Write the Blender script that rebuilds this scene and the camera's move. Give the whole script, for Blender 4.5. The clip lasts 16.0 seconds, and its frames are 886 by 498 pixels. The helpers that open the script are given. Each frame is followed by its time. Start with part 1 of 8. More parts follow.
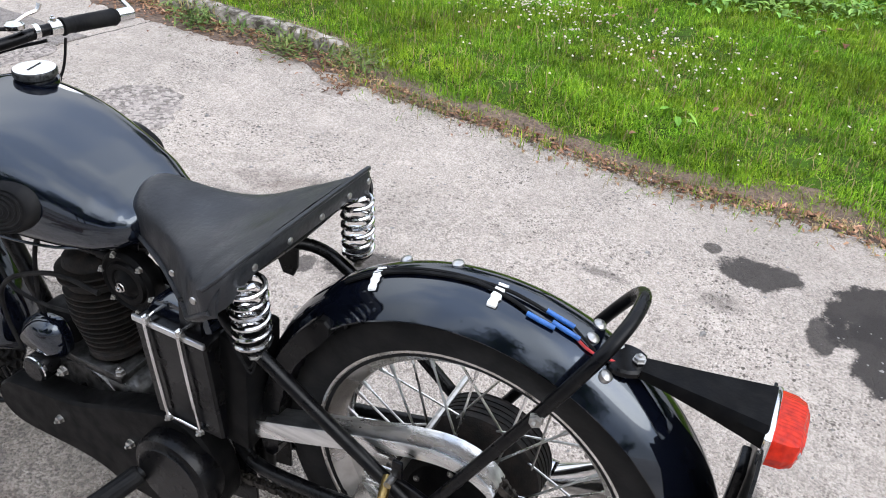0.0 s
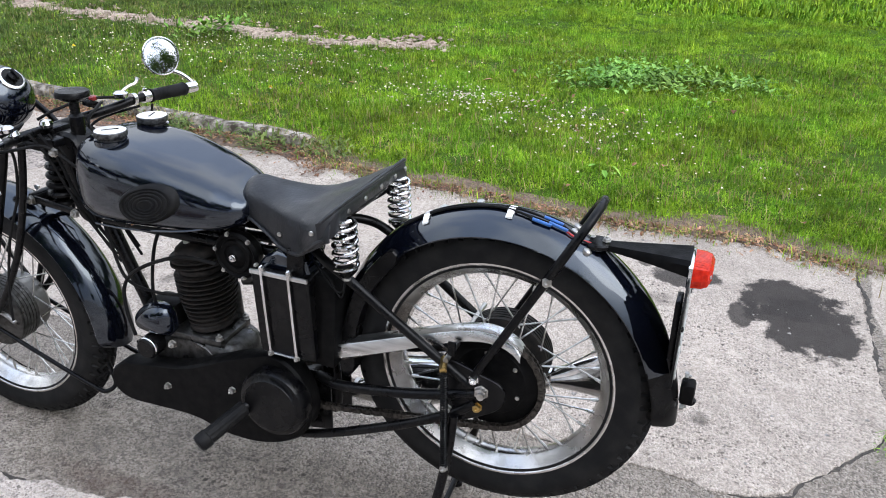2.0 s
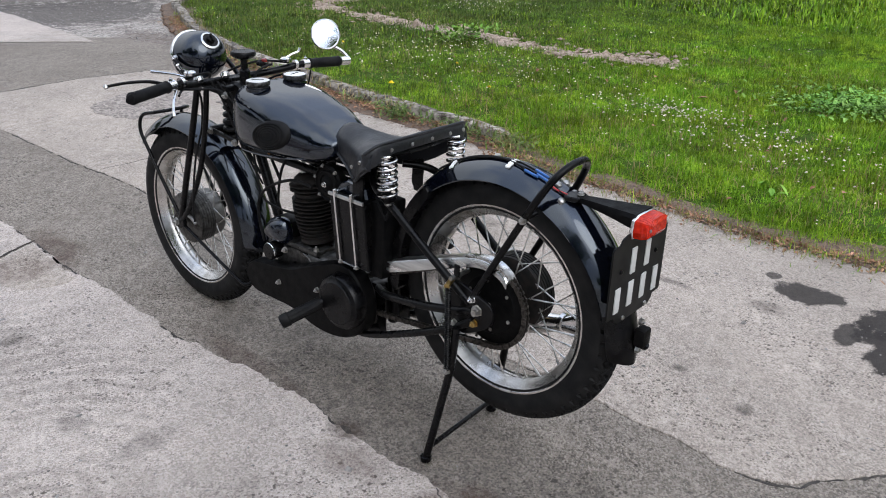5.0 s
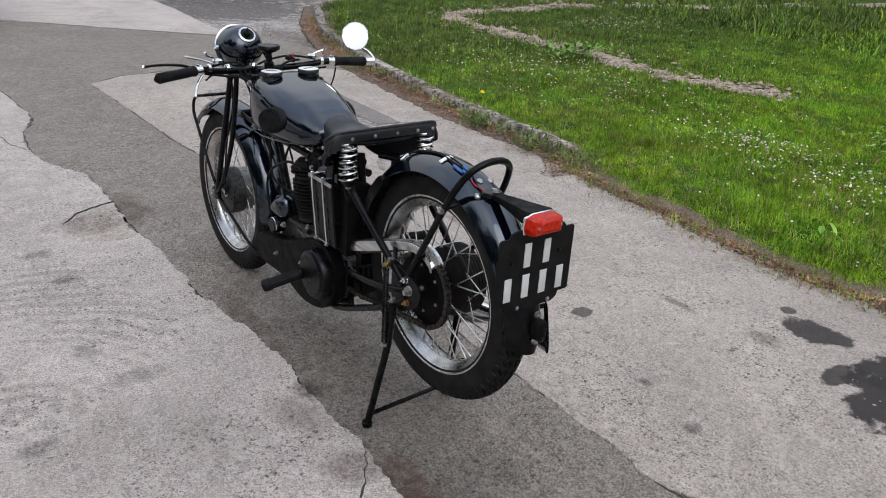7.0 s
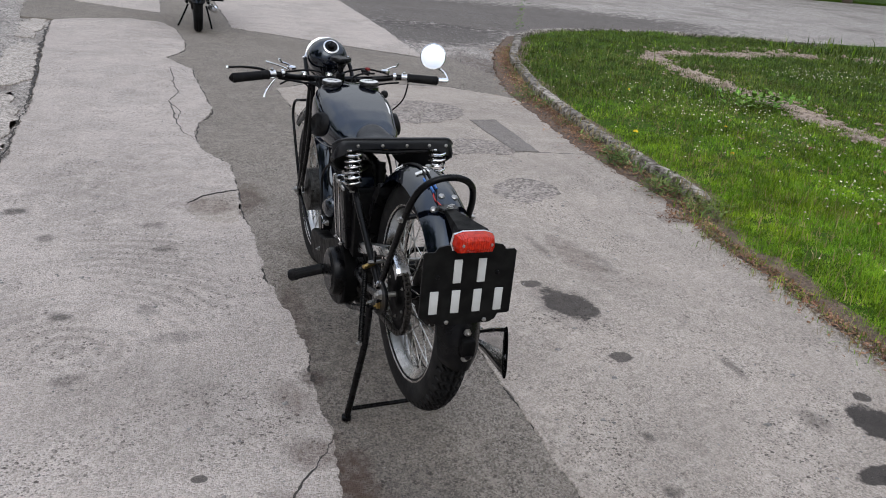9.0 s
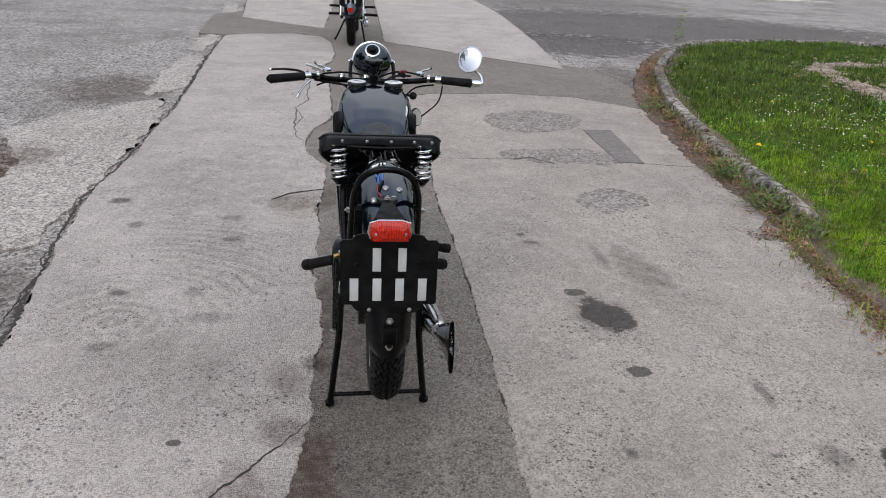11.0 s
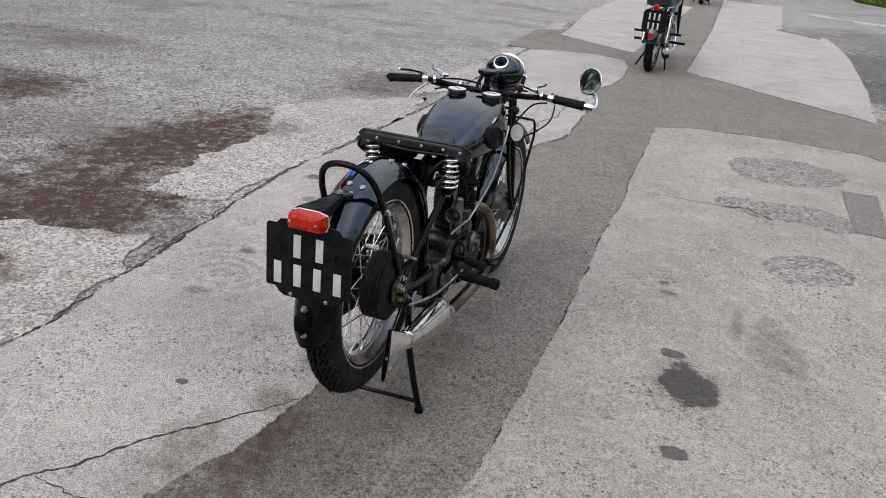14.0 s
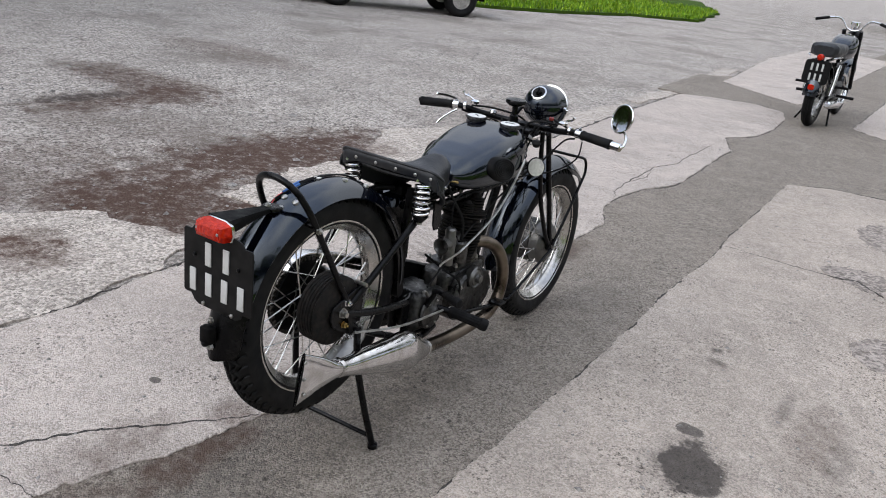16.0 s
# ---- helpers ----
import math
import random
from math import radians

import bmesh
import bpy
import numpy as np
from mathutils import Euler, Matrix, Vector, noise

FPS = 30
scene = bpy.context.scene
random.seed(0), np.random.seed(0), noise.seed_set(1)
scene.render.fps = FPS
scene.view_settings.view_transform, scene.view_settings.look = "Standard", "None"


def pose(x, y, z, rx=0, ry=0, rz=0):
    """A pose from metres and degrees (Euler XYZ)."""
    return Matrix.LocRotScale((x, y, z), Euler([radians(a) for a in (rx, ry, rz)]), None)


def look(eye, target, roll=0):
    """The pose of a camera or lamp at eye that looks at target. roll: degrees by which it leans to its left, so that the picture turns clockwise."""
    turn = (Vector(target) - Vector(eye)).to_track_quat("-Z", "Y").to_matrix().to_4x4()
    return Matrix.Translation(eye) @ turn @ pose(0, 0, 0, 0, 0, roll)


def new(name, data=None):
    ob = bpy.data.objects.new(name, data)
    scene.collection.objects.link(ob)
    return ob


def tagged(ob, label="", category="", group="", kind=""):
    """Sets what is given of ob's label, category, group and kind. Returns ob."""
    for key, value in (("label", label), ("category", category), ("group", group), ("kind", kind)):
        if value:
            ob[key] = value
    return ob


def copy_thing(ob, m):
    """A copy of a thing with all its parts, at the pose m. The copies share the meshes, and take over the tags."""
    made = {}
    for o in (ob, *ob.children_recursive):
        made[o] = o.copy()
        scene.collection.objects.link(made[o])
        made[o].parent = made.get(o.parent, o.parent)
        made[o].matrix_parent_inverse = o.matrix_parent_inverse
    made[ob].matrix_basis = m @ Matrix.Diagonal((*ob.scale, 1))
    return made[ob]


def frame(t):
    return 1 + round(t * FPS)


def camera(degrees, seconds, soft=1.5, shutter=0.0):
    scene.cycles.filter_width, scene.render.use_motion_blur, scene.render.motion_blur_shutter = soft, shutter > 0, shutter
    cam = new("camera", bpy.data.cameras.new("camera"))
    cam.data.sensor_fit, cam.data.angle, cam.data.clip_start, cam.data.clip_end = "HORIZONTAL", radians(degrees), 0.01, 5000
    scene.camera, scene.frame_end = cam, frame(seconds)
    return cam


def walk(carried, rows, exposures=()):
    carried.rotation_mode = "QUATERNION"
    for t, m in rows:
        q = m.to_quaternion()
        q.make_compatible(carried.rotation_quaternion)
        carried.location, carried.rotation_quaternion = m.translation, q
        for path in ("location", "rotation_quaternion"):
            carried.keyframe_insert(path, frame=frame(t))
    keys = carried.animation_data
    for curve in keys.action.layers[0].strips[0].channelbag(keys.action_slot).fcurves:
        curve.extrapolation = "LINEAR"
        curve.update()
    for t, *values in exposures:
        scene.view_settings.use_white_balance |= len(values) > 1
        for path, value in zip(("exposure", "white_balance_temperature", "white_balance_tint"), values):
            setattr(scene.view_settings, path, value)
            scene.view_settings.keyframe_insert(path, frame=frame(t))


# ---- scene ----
cam = camera(58.3, 16.0, soft=1.0)
PATH = [
    (0, (-0.73, -0.252, 1.428), (0.77, 0.484, 0.329), 4.3),
    (0.5, (-0.859, -0.288, 1.413), (0.737, 0.414, 0.434), 2.2),
    (1, (-1.021, -0.327, 1.404), (0.601, 0.366, 0.46), 0.7),
    (1.5, (-1.163, -0.339, 1.41), (0.511, 0.341, 0.553), 0.9),
    (2, (-1.343, -0.36, 1.412), (0.348, 0.302, 0.575), 1.4),
    (2.5, (-1.428, -0.398, 1.399), (0.272, 0.255, 0.573), 1.8),
    (3, (-1.486, -0.512, 1.395), (0.183, 0.223, 0.573), 1.3),
    (3.5, (-1.531, -0.703, 1.394), (0.082, 0.161, 0.587), 1.1),
    (4, (-1.571, -0.844, 1.403), (-0.052, 0.168, 0.586), 1.7),
    (4.5, (-1.505, -0.923, 1.4), (-0.031, 0.156, 0.586), 1.9),
    (4.7, (-1.465, -0.966, 1.402), (-0.035, 0.172, 0.59), 1.6),
    (6.8, (-1.196, -1.491, 1.439), (-0.073, -0.036, 0.652), 3.6),
    (7, (-1.166, -1.529, 1.436), (-0.055, -0.065, 0.647), 3.5),
    (7.5, (-1.046, -1.638, 1.443), (-0.093, -0.067, 0.653), 2.4),
    (8, (-0.939, -1.742, 1.482), (-0.101, -0.107, 0.692), 3.1),
    (8.2, (-0.885, -1.774, 1.465), (-0.091, -0.112, 0.684), 4.1),
    (10.3, (-0.243, -2.033, 1.455), (0.125, -0.22, 0.696), 2.8),
    (10.5, (-0.197, -2.048, 1.457), (0.103, -0.224, 0.694), 2.5),
    (11, (-0.036, -2.061, 1.457), (0.171, -0.219, 0.706), 3.2),
    (11.5, (0.128, -2.11, 1.457), (0.229, -0.256, 0.715), 3.1),
    (12, (0.259, -2.088, 1.446), (0.284, -0.225, 0.718), 3.2),
    (12.5, (0.429, -1.983, 1.445), (0.305, -0.124, 0.716), 3.7),
    (13, (0.577, -1.932, 1.461), (0.344, -0.088, 0.723), 4.7),
    (13.5, (0.74, -1.9, 1.468), (0.33, -0.092, 0.719), 6.5),
    (14, (0.923, -1.879, 1.474), (0.316, -0.13, 0.716), 5.6),
    (14.5, (1.039, -1.816, 1.459), (0.332, -0.102, 0.707), 5.7),
    (15, (1.158, -1.688, 1.457), (0.336, -0.02, 0.721), 7.4),
    (15.5, (1.267, -1.582, 1.475), (0.345, 0.039, 0.753), 7.3),
    (16, (1.398, -1.478, 1.47), (0.398, 0.098, 0.751), 7.2),
]
EXPOSURES = [(0.0, 0.42, 6380, 10.5), (1.0, 0.44, 6350, 10.5), (3.5, 0.36, 6320, 10.0), (4.7, 0.02, 6380, 10.5), (6.8, -0.26, 6450, 10.5), (8.2, -0.38, 6450, 10.5), (10.3, -0.46, 6480, 10.5), (13.0, -0.44, 6520, 10.5), (14.0, -0.32, 6550, 10.5), (16.0, -0.17, 6560, 10.5)]
walk(cam, [(t, look(eye, target, roll)) for t, eye, target, roll in PATH], exposures=EXPOSURES)

# ---- light ----
world = bpy.data.worlds.new("overcast_sky")
scene.world = world
world.use_nodes = True
wn, wl = world.node_tree.nodes, world.node_tree.links
wn.clear()
w_out, w_bg = wn.new("ShaderNodeOutputWorld"), wn.new("ShaderNodeBackground")
w_sky = wn.new("ShaderNodeTexSky")
w_sky.sky_type = "NISHITA"
w_sky.sun_disc = False
w_sky.sun_elevation, w_sky.sun_rotation = radians(52), radians(200)
w_sat = wn.new("ShaderNodeHueSaturation")
w_sat.inputs["Saturation"].default_value = 0.35
w_mix = wn.new("ShaderNodeMix")
w_mix.data_type = "RGBA"
w_co, w_noise, w_ramp = wn.new("ShaderNodeTexCoord"), wn.new("ShaderNodeTexNoise"), wn.new("ShaderNodeValToRGB")
w_noise.inputs["Scale"].default_value, w_noise.inputs["Detail"].default_value = 1.5, 2.6
w_ramp.color_ramp.elements[0].position, w_ramp.color_ramp.elements[0].color = 0.36, (7.0, 8.3, 11.0, 1)
w_ramp.color_ramp.elements[1].position, w_ramp.color_ramp.elements[1].color = 0.55, (13.0, 13.6, 14.6, 1)
w_mix.inputs[0].default_value = 0.8
wl.new(w_sky.outputs[0], w_sat.inputs["Color"])
wl.new(w_co.outputs["Generated"], w_noise.inputs["Vector"])
wl.new(w_noise.outputs[0], w_ramp.inputs[0])
wl.new(w_sat.outputs[0], w_mix.inputs[6])
wl.new(w_ramp.outputs[0], w_mix.inputs[7])
# an overcast sky is brightest overhead
w_sep, w_up, w_grad = wn.new("ShaderNodeSeparateXYZ"), wn.new("ShaderNodeMapRange"), wn.new("ShaderNodeMix")
w_up.interpolation_type = "SMOOTHSTEP"
w_up.inputs[1].default_value, w_up.inputs[2].default_value = 0.04, 0.85
w_up.inputs[3].default_value, w_up.inputs[4].default_value = 0.6, 1.75
# and brighter round the veiled sun
w_dot, w_glow, w_sum = wn.new("ShaderNodeVectorMath"), wn.new("ShaderNodeMapRange"), wn.new("ShaderNodeMath")
w_dot.operation, w_sum.operation = "DOT_PRODUCT", "ADD"
w_dot.inputs[1].default_value = (-0.281, -0.703, 0.653)
w_glow.inputs[1].default_value, w_glow.inputs[2].default_value, w_glow.inputs[4].default_value = 0.78, 1.0, 1.2
w_grad.data_type, w_grad.blend_type = "RGBA", "MULTIPLY"
w_grad.inputs[0].default_value = 1.0
wl.new(w_co.outputs["Generated"], w_sep.inputs[0])
wl.new(w_sep.outputs[2], w_up.inputs[0])
wl.new(w_mix.outputs[2], w_grad.inputs[6])
wl.new(w_co.outputs["Generated"], w_dot.inputs[0])
wl.new(w_dot.outputs["Value"], w_glow.inputs[0])
wl.new(w_up.outputs[0], w_sum.inputs[0])
wl.new(w_glow.outputs[0], w_sum.inputs[1])
wl.new(w_sum.outputs[0], w_grad.inputs[7])
wl.new(w_grad.outputs[2], w_bg.inputs[0])
w_bg.inputs[1].default_value = 0.1
wl.new(w_bg.outputs[0], w_out.inputs[0])

sun = new("sun", bpy.data.lights.new("sun", "SUN"))
sun.data.energy, sun.data.angle, sun.data.color = 1.0, radians(40), (1.0, 0.95, 0.88)
sun.matrix_world = look((-2.8, -7, 6.5), (0, 0, 0))


# ---- materials ----
def material(name, color, rough=0.5, metal=0.0, coat=0.0, color2=None, grain=40.0, mix=(0.4, 0.65), blotch=0.0, bump=0.0, bump_scale=None,
             rough2=None, ior=1.5, random_tint=0.0, stretch=(1, 1, 1), spec=0.5):
    """Principled material with fine grain between two colours, larger blotches, relief and roughness wear, in object metres."""
    m = bpy.data.materials.new(name)
    m.use_nodes = True
    n, l = m.node_tree.nodes, m.node_tree.links
    p = n["Principled BSDF"]
    p.inputs["Metallic"].default_value, p.inputs["IOR"].default_value = metal, ior
    p.inputs["Specular IOR Level"].default_value = spec
    p.inputs["Coat Weight"].default_value, p.inputs["Coat Roughness"].default_value = coat, 0.04
    co = n.new("ShaderNodeTexCoord")
    mp = n.new("ShaderNodeMapping")
    mp.inputs["Scale"].default_value = stretch
    l.new(co.outputs["Object"], mp.inputs["Vector"])

    def tex(scale, detail=4.0):
        t = n.new("ShaderNodeTexNoise")
        t.inputs["Scale"].default_value, t.inputs["Detail"].default_value = scale, detail
        l.new(mp.outputs[0], t.inputs["Vector"])
        return t.outputs[0]

    def ramp(src, a, b):
        r = n.new("ShaderNodeMapRange")
        r.inputs[1].default_value, r.inputs[2].default_value = a, b
        l.new(src, r.inputs[0])
        return r.outputs[0]

    def blend(fac, c1, c2, kind="MIX"):
        x = n.new("ShaderNodeMix")
        x.data_type, x.blend_type = "RGBA", kind
        for sock, v in ((x.inputs[0], fac), (x.inputs[6], c1), (x.inputs[7], c2)):
            if isinstance(v, (int, float)):
                sock.default_value = v
            elif isinstance(v, tuple):
                sock.default_value = (*v, 1)
            else:
                l.new(v, sock)
        return x.outputs[2]

    col = blend(ramp(tex(grain), *mix), color, color2 or tuple(c * 0.72 for c in color))
    if blotch:
        col = blend(ramp(tex(grain / 11.0 + 1.1, 6), 0.42, 0.72), col, blend(1.0, col, (1 - blotch,) * 3, "MULTIPLY"))
    if random_tint:
        info, hsv = n.new("ShaderNodeObjectInfo"), n.new("ShaderNodeHueSaturation")
        rr = n.new("ShaderNodeMapRange")
        rr.inputs[3].default_value, rr.inputs[4].default_value = 1 - random_tint, 1 + random_tint
        l.new(info.outputs["Random"], rr.inputs[0])
        l.new(rr.outputs[0], hsv.inputs["Value"])
        l.new(col, hsv.inputs["Color"])
        col = hsv.outputs[0]
    l.new(col, p.inputs["Base Color"])
    r = n.new("ShaderNodeMapRange")
    r.inputs[1].default_value, r.inputs[2].default_value = 0.35, 0.7
    r.inputs[3].default_value, r.inputs[4].default_value = rough, rough2 if rough2 is not None else min(1, rough * 1.35 + 0.02)
    l.new(tex(grain * 0.45), r.inputs[0])
    l.new(r.outputs[0], p.inputs["Roughness"])
    if bump:
        b = n.new("ShaderNodeBump")
        b.inputs["Strength"].default_value, b.inputs["Distance"].default_value = 0.8, bump
        l.new(tex(bump_scale or grain * 2, 5), b.inputs["Height"])
        l.new(b.outputs[0], p.inputs["Normal"])
    return m


def paving(name, base, dark, light, agg=140.0, agg_amount=0.5, stains=(), wear=0.38, bump=0.005, rough=0.85, patchy=0.3, grain=0.75, swirl=0.0, pits=0.76):
    """Concrete or asphalt: exposed stones as Voronoi cells, cement film, wide mottling, and stains at their places: (x, y, rx, ry, strength, colour)."""
    m = bpy.data.materials.new(name)
    m.use_nodes = True
    n, l = m.node_tree.nodes, m.node_tree.links
    p = n["Principled BSDF"]
    p.inputs["Specular IOR Level"].default_value = 0.25
    co = n.new("ShaderNodeTexCoord")
    vec = co.outputs["Object"]

    def noise_tex(scale, detail=5.0, rough_=0.6):
        t = n.new("ShaderNodeTexNoise")
        t.inputs["Scale"].default_value, t.inputs["Detail"].default_value, t.inputs["Roughness"].default_value = scale, detail, rough_
        l.new(vec, t.inputs["Vector"])
        return t.outputs[0]

    def rng(src, a, b, c=0.0, d=1.0):
        r = n.new("ShaderNodeMapRange")
        for i, v in enumerate((a, b, c, d)):
            r.inputs[i + 1].default_value = v
        l.new(src, r.inputs[0])
        return r.outputs[0]

    def math_(op, a, b=0.0):
        x = n.new("ShaderNodeMath")
        x.operation = op
        for sock, v in ((x.inputs[0], a), (x.inputs[1], b)):
            if isinstance(v, (int, float)):
                sock.default_value = v
            else:
                l.new(v, sock)
        return x.outputs[0]

    def blend(fac, c1, c2, kind="MIX"):
        x = n.new("ShaderNodeMix")
        x.data_type, x.blend_type = "RGBA", kind
        for sock, v in ((x.inputs[0], fac), (x.inputs[6], c1), (x.inputs[7], c2)):
            if isinstance(v, (int, float)):
                sock.default_value = v
            elif isinstance(v, tuple):
                sock.default_value = (*v, 1)
            else:
                l.new(v, sock)
        return x.outputs[2]

    vor = n.new("ShaderNodeTexVoronoi")
    vor.voronoi_dimensions = "2D"
    vor.inputs["Scale"].default_value = agg
    l.new(vec, vor.inputs["Vector"])
    grey = n.new("ShaderNodeRGBToBW")
    l.new(vor.outputs["Color"], grey.inputs[0])
    col = blend(rng(noise_tex(1.7, 7), 0.35, 0.68), base, tuple(b * (1 - wear) for b in base))
    col = blend(rng(noise_tex(6.5, 8, 0.7), 0.48, 0.72), col, blend(0.5, col, light))
    stones = blend(rng(grey.outputs[0], 0.25, 0.72), dark, light)
    col = blend(math_("MULTIPLY", rng(noise_tex(9.0, 6), 0.3, 0.62, 0.55, 1.0), agg_amount), col, stones)
    col = blend(rng(noise_tex(52.0, 6, 0.75), 0.50, 0.70, 0.0, 0.6 * grain), col, light)
    col = blend(rng(noise_tex(75.0, 7, 0.8), 0.53, 0.68, 0.0, grain), col, dark)
    col = blend(rng(noise_tex(150.0, 3, 0.7), 0.54, 0.68, 0.0, 0.8 * grain), col, dark)
    col = blend(rng(noise_tex(120.0, 3, 0.7), 0.54, 0.68, 0.0, grain), col, light)
    # worn spots a few centimetres wide, where the cement film has gone or stayed
    col = blend(math_("MULTIPLY", rng(noise_tex(21.0, 6, 0.66), 0.54, 0.66, 0.0, 0.6), rng(noise_tex(3.1, 4), 0.42, 0.60, 0.15, 1.0)), col, tuple(0.45 * b + 0.55 * d for b, d in zip(base, dark)))
    col = blend(math_("MULTIPLY", rng(noise_tex(17.0, 6, 0.66), 0.53, 0.66, 0.0, 0.45), rng(noise_tex(2.6, 4), 0.40, 0.58, 0.2, 1.0)), col, light)
    col = blend(rng(noise_tex(4.2, 9, 0.75), 0.55, 0.74, 0.0, 0.34), col, dark)
    col = blend(rng(noise_tex(13.0, 9, 0.8), 0.57, 0.72, 0.0, 0.30), col, dark)
    vor2 = n.new("ShaderNodeTexVoronoi")
    vor2.voronoi_dimensions = "2D"
    vor2.inputs["Scale"].default_value = min(agg, 120.0) * 0.28
    l.new(vec, vor2.inputs["Vector"])
    pick = n.new("ShaderNodeSeparateColor")
    l.new(vor2.outputs["Color"], pick.inputs[0])
    cluster = rng(noise_tex(2.3, 6, 0.65), 0.44, 0.60, 0.12, 1.0)
    spot = math_("MULTIPLY", rng(math_("ADD", vor2.outputs["Distance"], rng(noise_tex(90.0), 0.3, 0.7, -0.3, 0.3)), 0.10, 0.22, 1.0, 0.0), rng(pick.outputs[0], pits, pits + 0.03))
    col = blend(math_("MULTIPLY", math_("MULTIPLY", spot, cluster), 1.0), col, tuple(d * 0.8 for d in dark))
    vor3 = n.new("ShaderNodeTexVoronoi")
    vor3.voronoi_dimensions = "2D"
    vor3.inputs["Scale"].default_value = min(agg, 120.0) * 0.8
    l.new(vec, vor3.inputs["Vector"])
    pick3 = n.new("ShaderNodeSeparateColor")
    l.new(vor3.outputs["Color"], pick3.inputs[0])
    spot3 = math_("MULTIPLY", rng(vor3.outputs["Distance"], 0.25, 0.4, 1.0, 0.0), rng(pick3.outputs[1], pits + 0.04, pits + 0.06))
    col = blend(math_("MULTIPLY", math_("MULTIPLY", spot3, cluster), 0.85), col, dark)
    col = blend(rng(noise_tex(0.75, 9, 0.68), 0.5 - 0.02, 0.66, 0.0, patchy), col, tuple(0.5 * (a + b) for a, b in zip(base, dark)))
    ridges = None
    if swirl:
        # arcs that the float left in the wet cement
        wv = n.new("ShaderNodeTexWave")
        wv.wave_type = "RINGS"
        wv.rings_direction = "Z"
        wm = n.new("ShaderNodeMapping")
        wm.inputs["Location"].default_value = (0.98, -0.72, 0)
        l.new(vec, wm.inputs["Vector"])
        for key, v in (("Scale", 4.5), ("Distortion", 6.5), ("Detail", 4.0), ("Detail Scale", 1.1), ("Detail Roughness", 0.65)):
            wv.inputs[key].default_value = v
        l.new(wm.outputs[0], wv.inputs["Vector"])
        sm, sl = n.new("ShaderNodeMapping"), n.new("ShaderNodeVectorMath")
        sm.inputs["Location"].default_value, sm.inputs["Scale"].default_value = (0.82 / 0.5, -1.25 / 1.0, 0), (1 / 0.5, 1 / 1.0, 0)
        sl.operation = "LENGTH"
        l.new(vec, sm.inputs["Vector"])
        l.new(sm.outputs[0], sl.inputs[0])
        ridges = math_("MULTIPLY", math_("MULTIPLY", rng(wv.outputs["Fac"], 0.25, 0.9), rng(noise_tex(2.2, 4), 0.40, 0.58)), rng(sl.outputs["Value"], 0.55, 1.1, 1.0, 0.0))
        col = blend(math_("MULTIPLY", ridges, swirl), col, dark)
    warp = noise_tex(7.0, 9, 0.68)
    thin = noise_tex(16.0, 8, 0.75)
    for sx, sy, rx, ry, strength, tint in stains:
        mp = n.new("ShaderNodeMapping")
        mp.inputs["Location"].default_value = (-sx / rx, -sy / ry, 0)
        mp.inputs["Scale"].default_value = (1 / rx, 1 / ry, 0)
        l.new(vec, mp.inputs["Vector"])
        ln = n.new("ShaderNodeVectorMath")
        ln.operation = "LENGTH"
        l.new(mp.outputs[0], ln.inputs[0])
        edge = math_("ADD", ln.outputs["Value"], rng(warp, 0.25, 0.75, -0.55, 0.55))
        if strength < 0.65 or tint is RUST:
            # thin marks, dirt among them, fade out and let the paving through
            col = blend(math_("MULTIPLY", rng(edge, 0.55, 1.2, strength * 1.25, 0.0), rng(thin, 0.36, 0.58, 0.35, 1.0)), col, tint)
        else:
            col = blend(rng(edge, 0.88, 1.06, strength, 0.0), col, tint)
    l.new(col, p.inputs["Base Color"])
    l.new(rng(noise_tex(12.0), 0.3, 0.7, rough - 0.08, min(1.0, rough + 0.1)), p.inputs["Roughness"])
    b = n.new("ShaderNodeBump")
    b.inputs["Strength"].default_value, b.inputs["Distance"].default_value = 0.9, bump
    h = math_("ADD", math_("MULTIPLY", vor.outputs["Distance"], -0.9), math_("MULTIPLY", noise_tex(30.0, 7, 0.7), 1.6))
    if ridges:
        h = math_("ADD", h, math_("MULTIPLY", ridges, -0.6))
    l.new(h, b.inputs["Height"])
    l.new(b.outputs[0], p.inputs["Normal"])
    return m


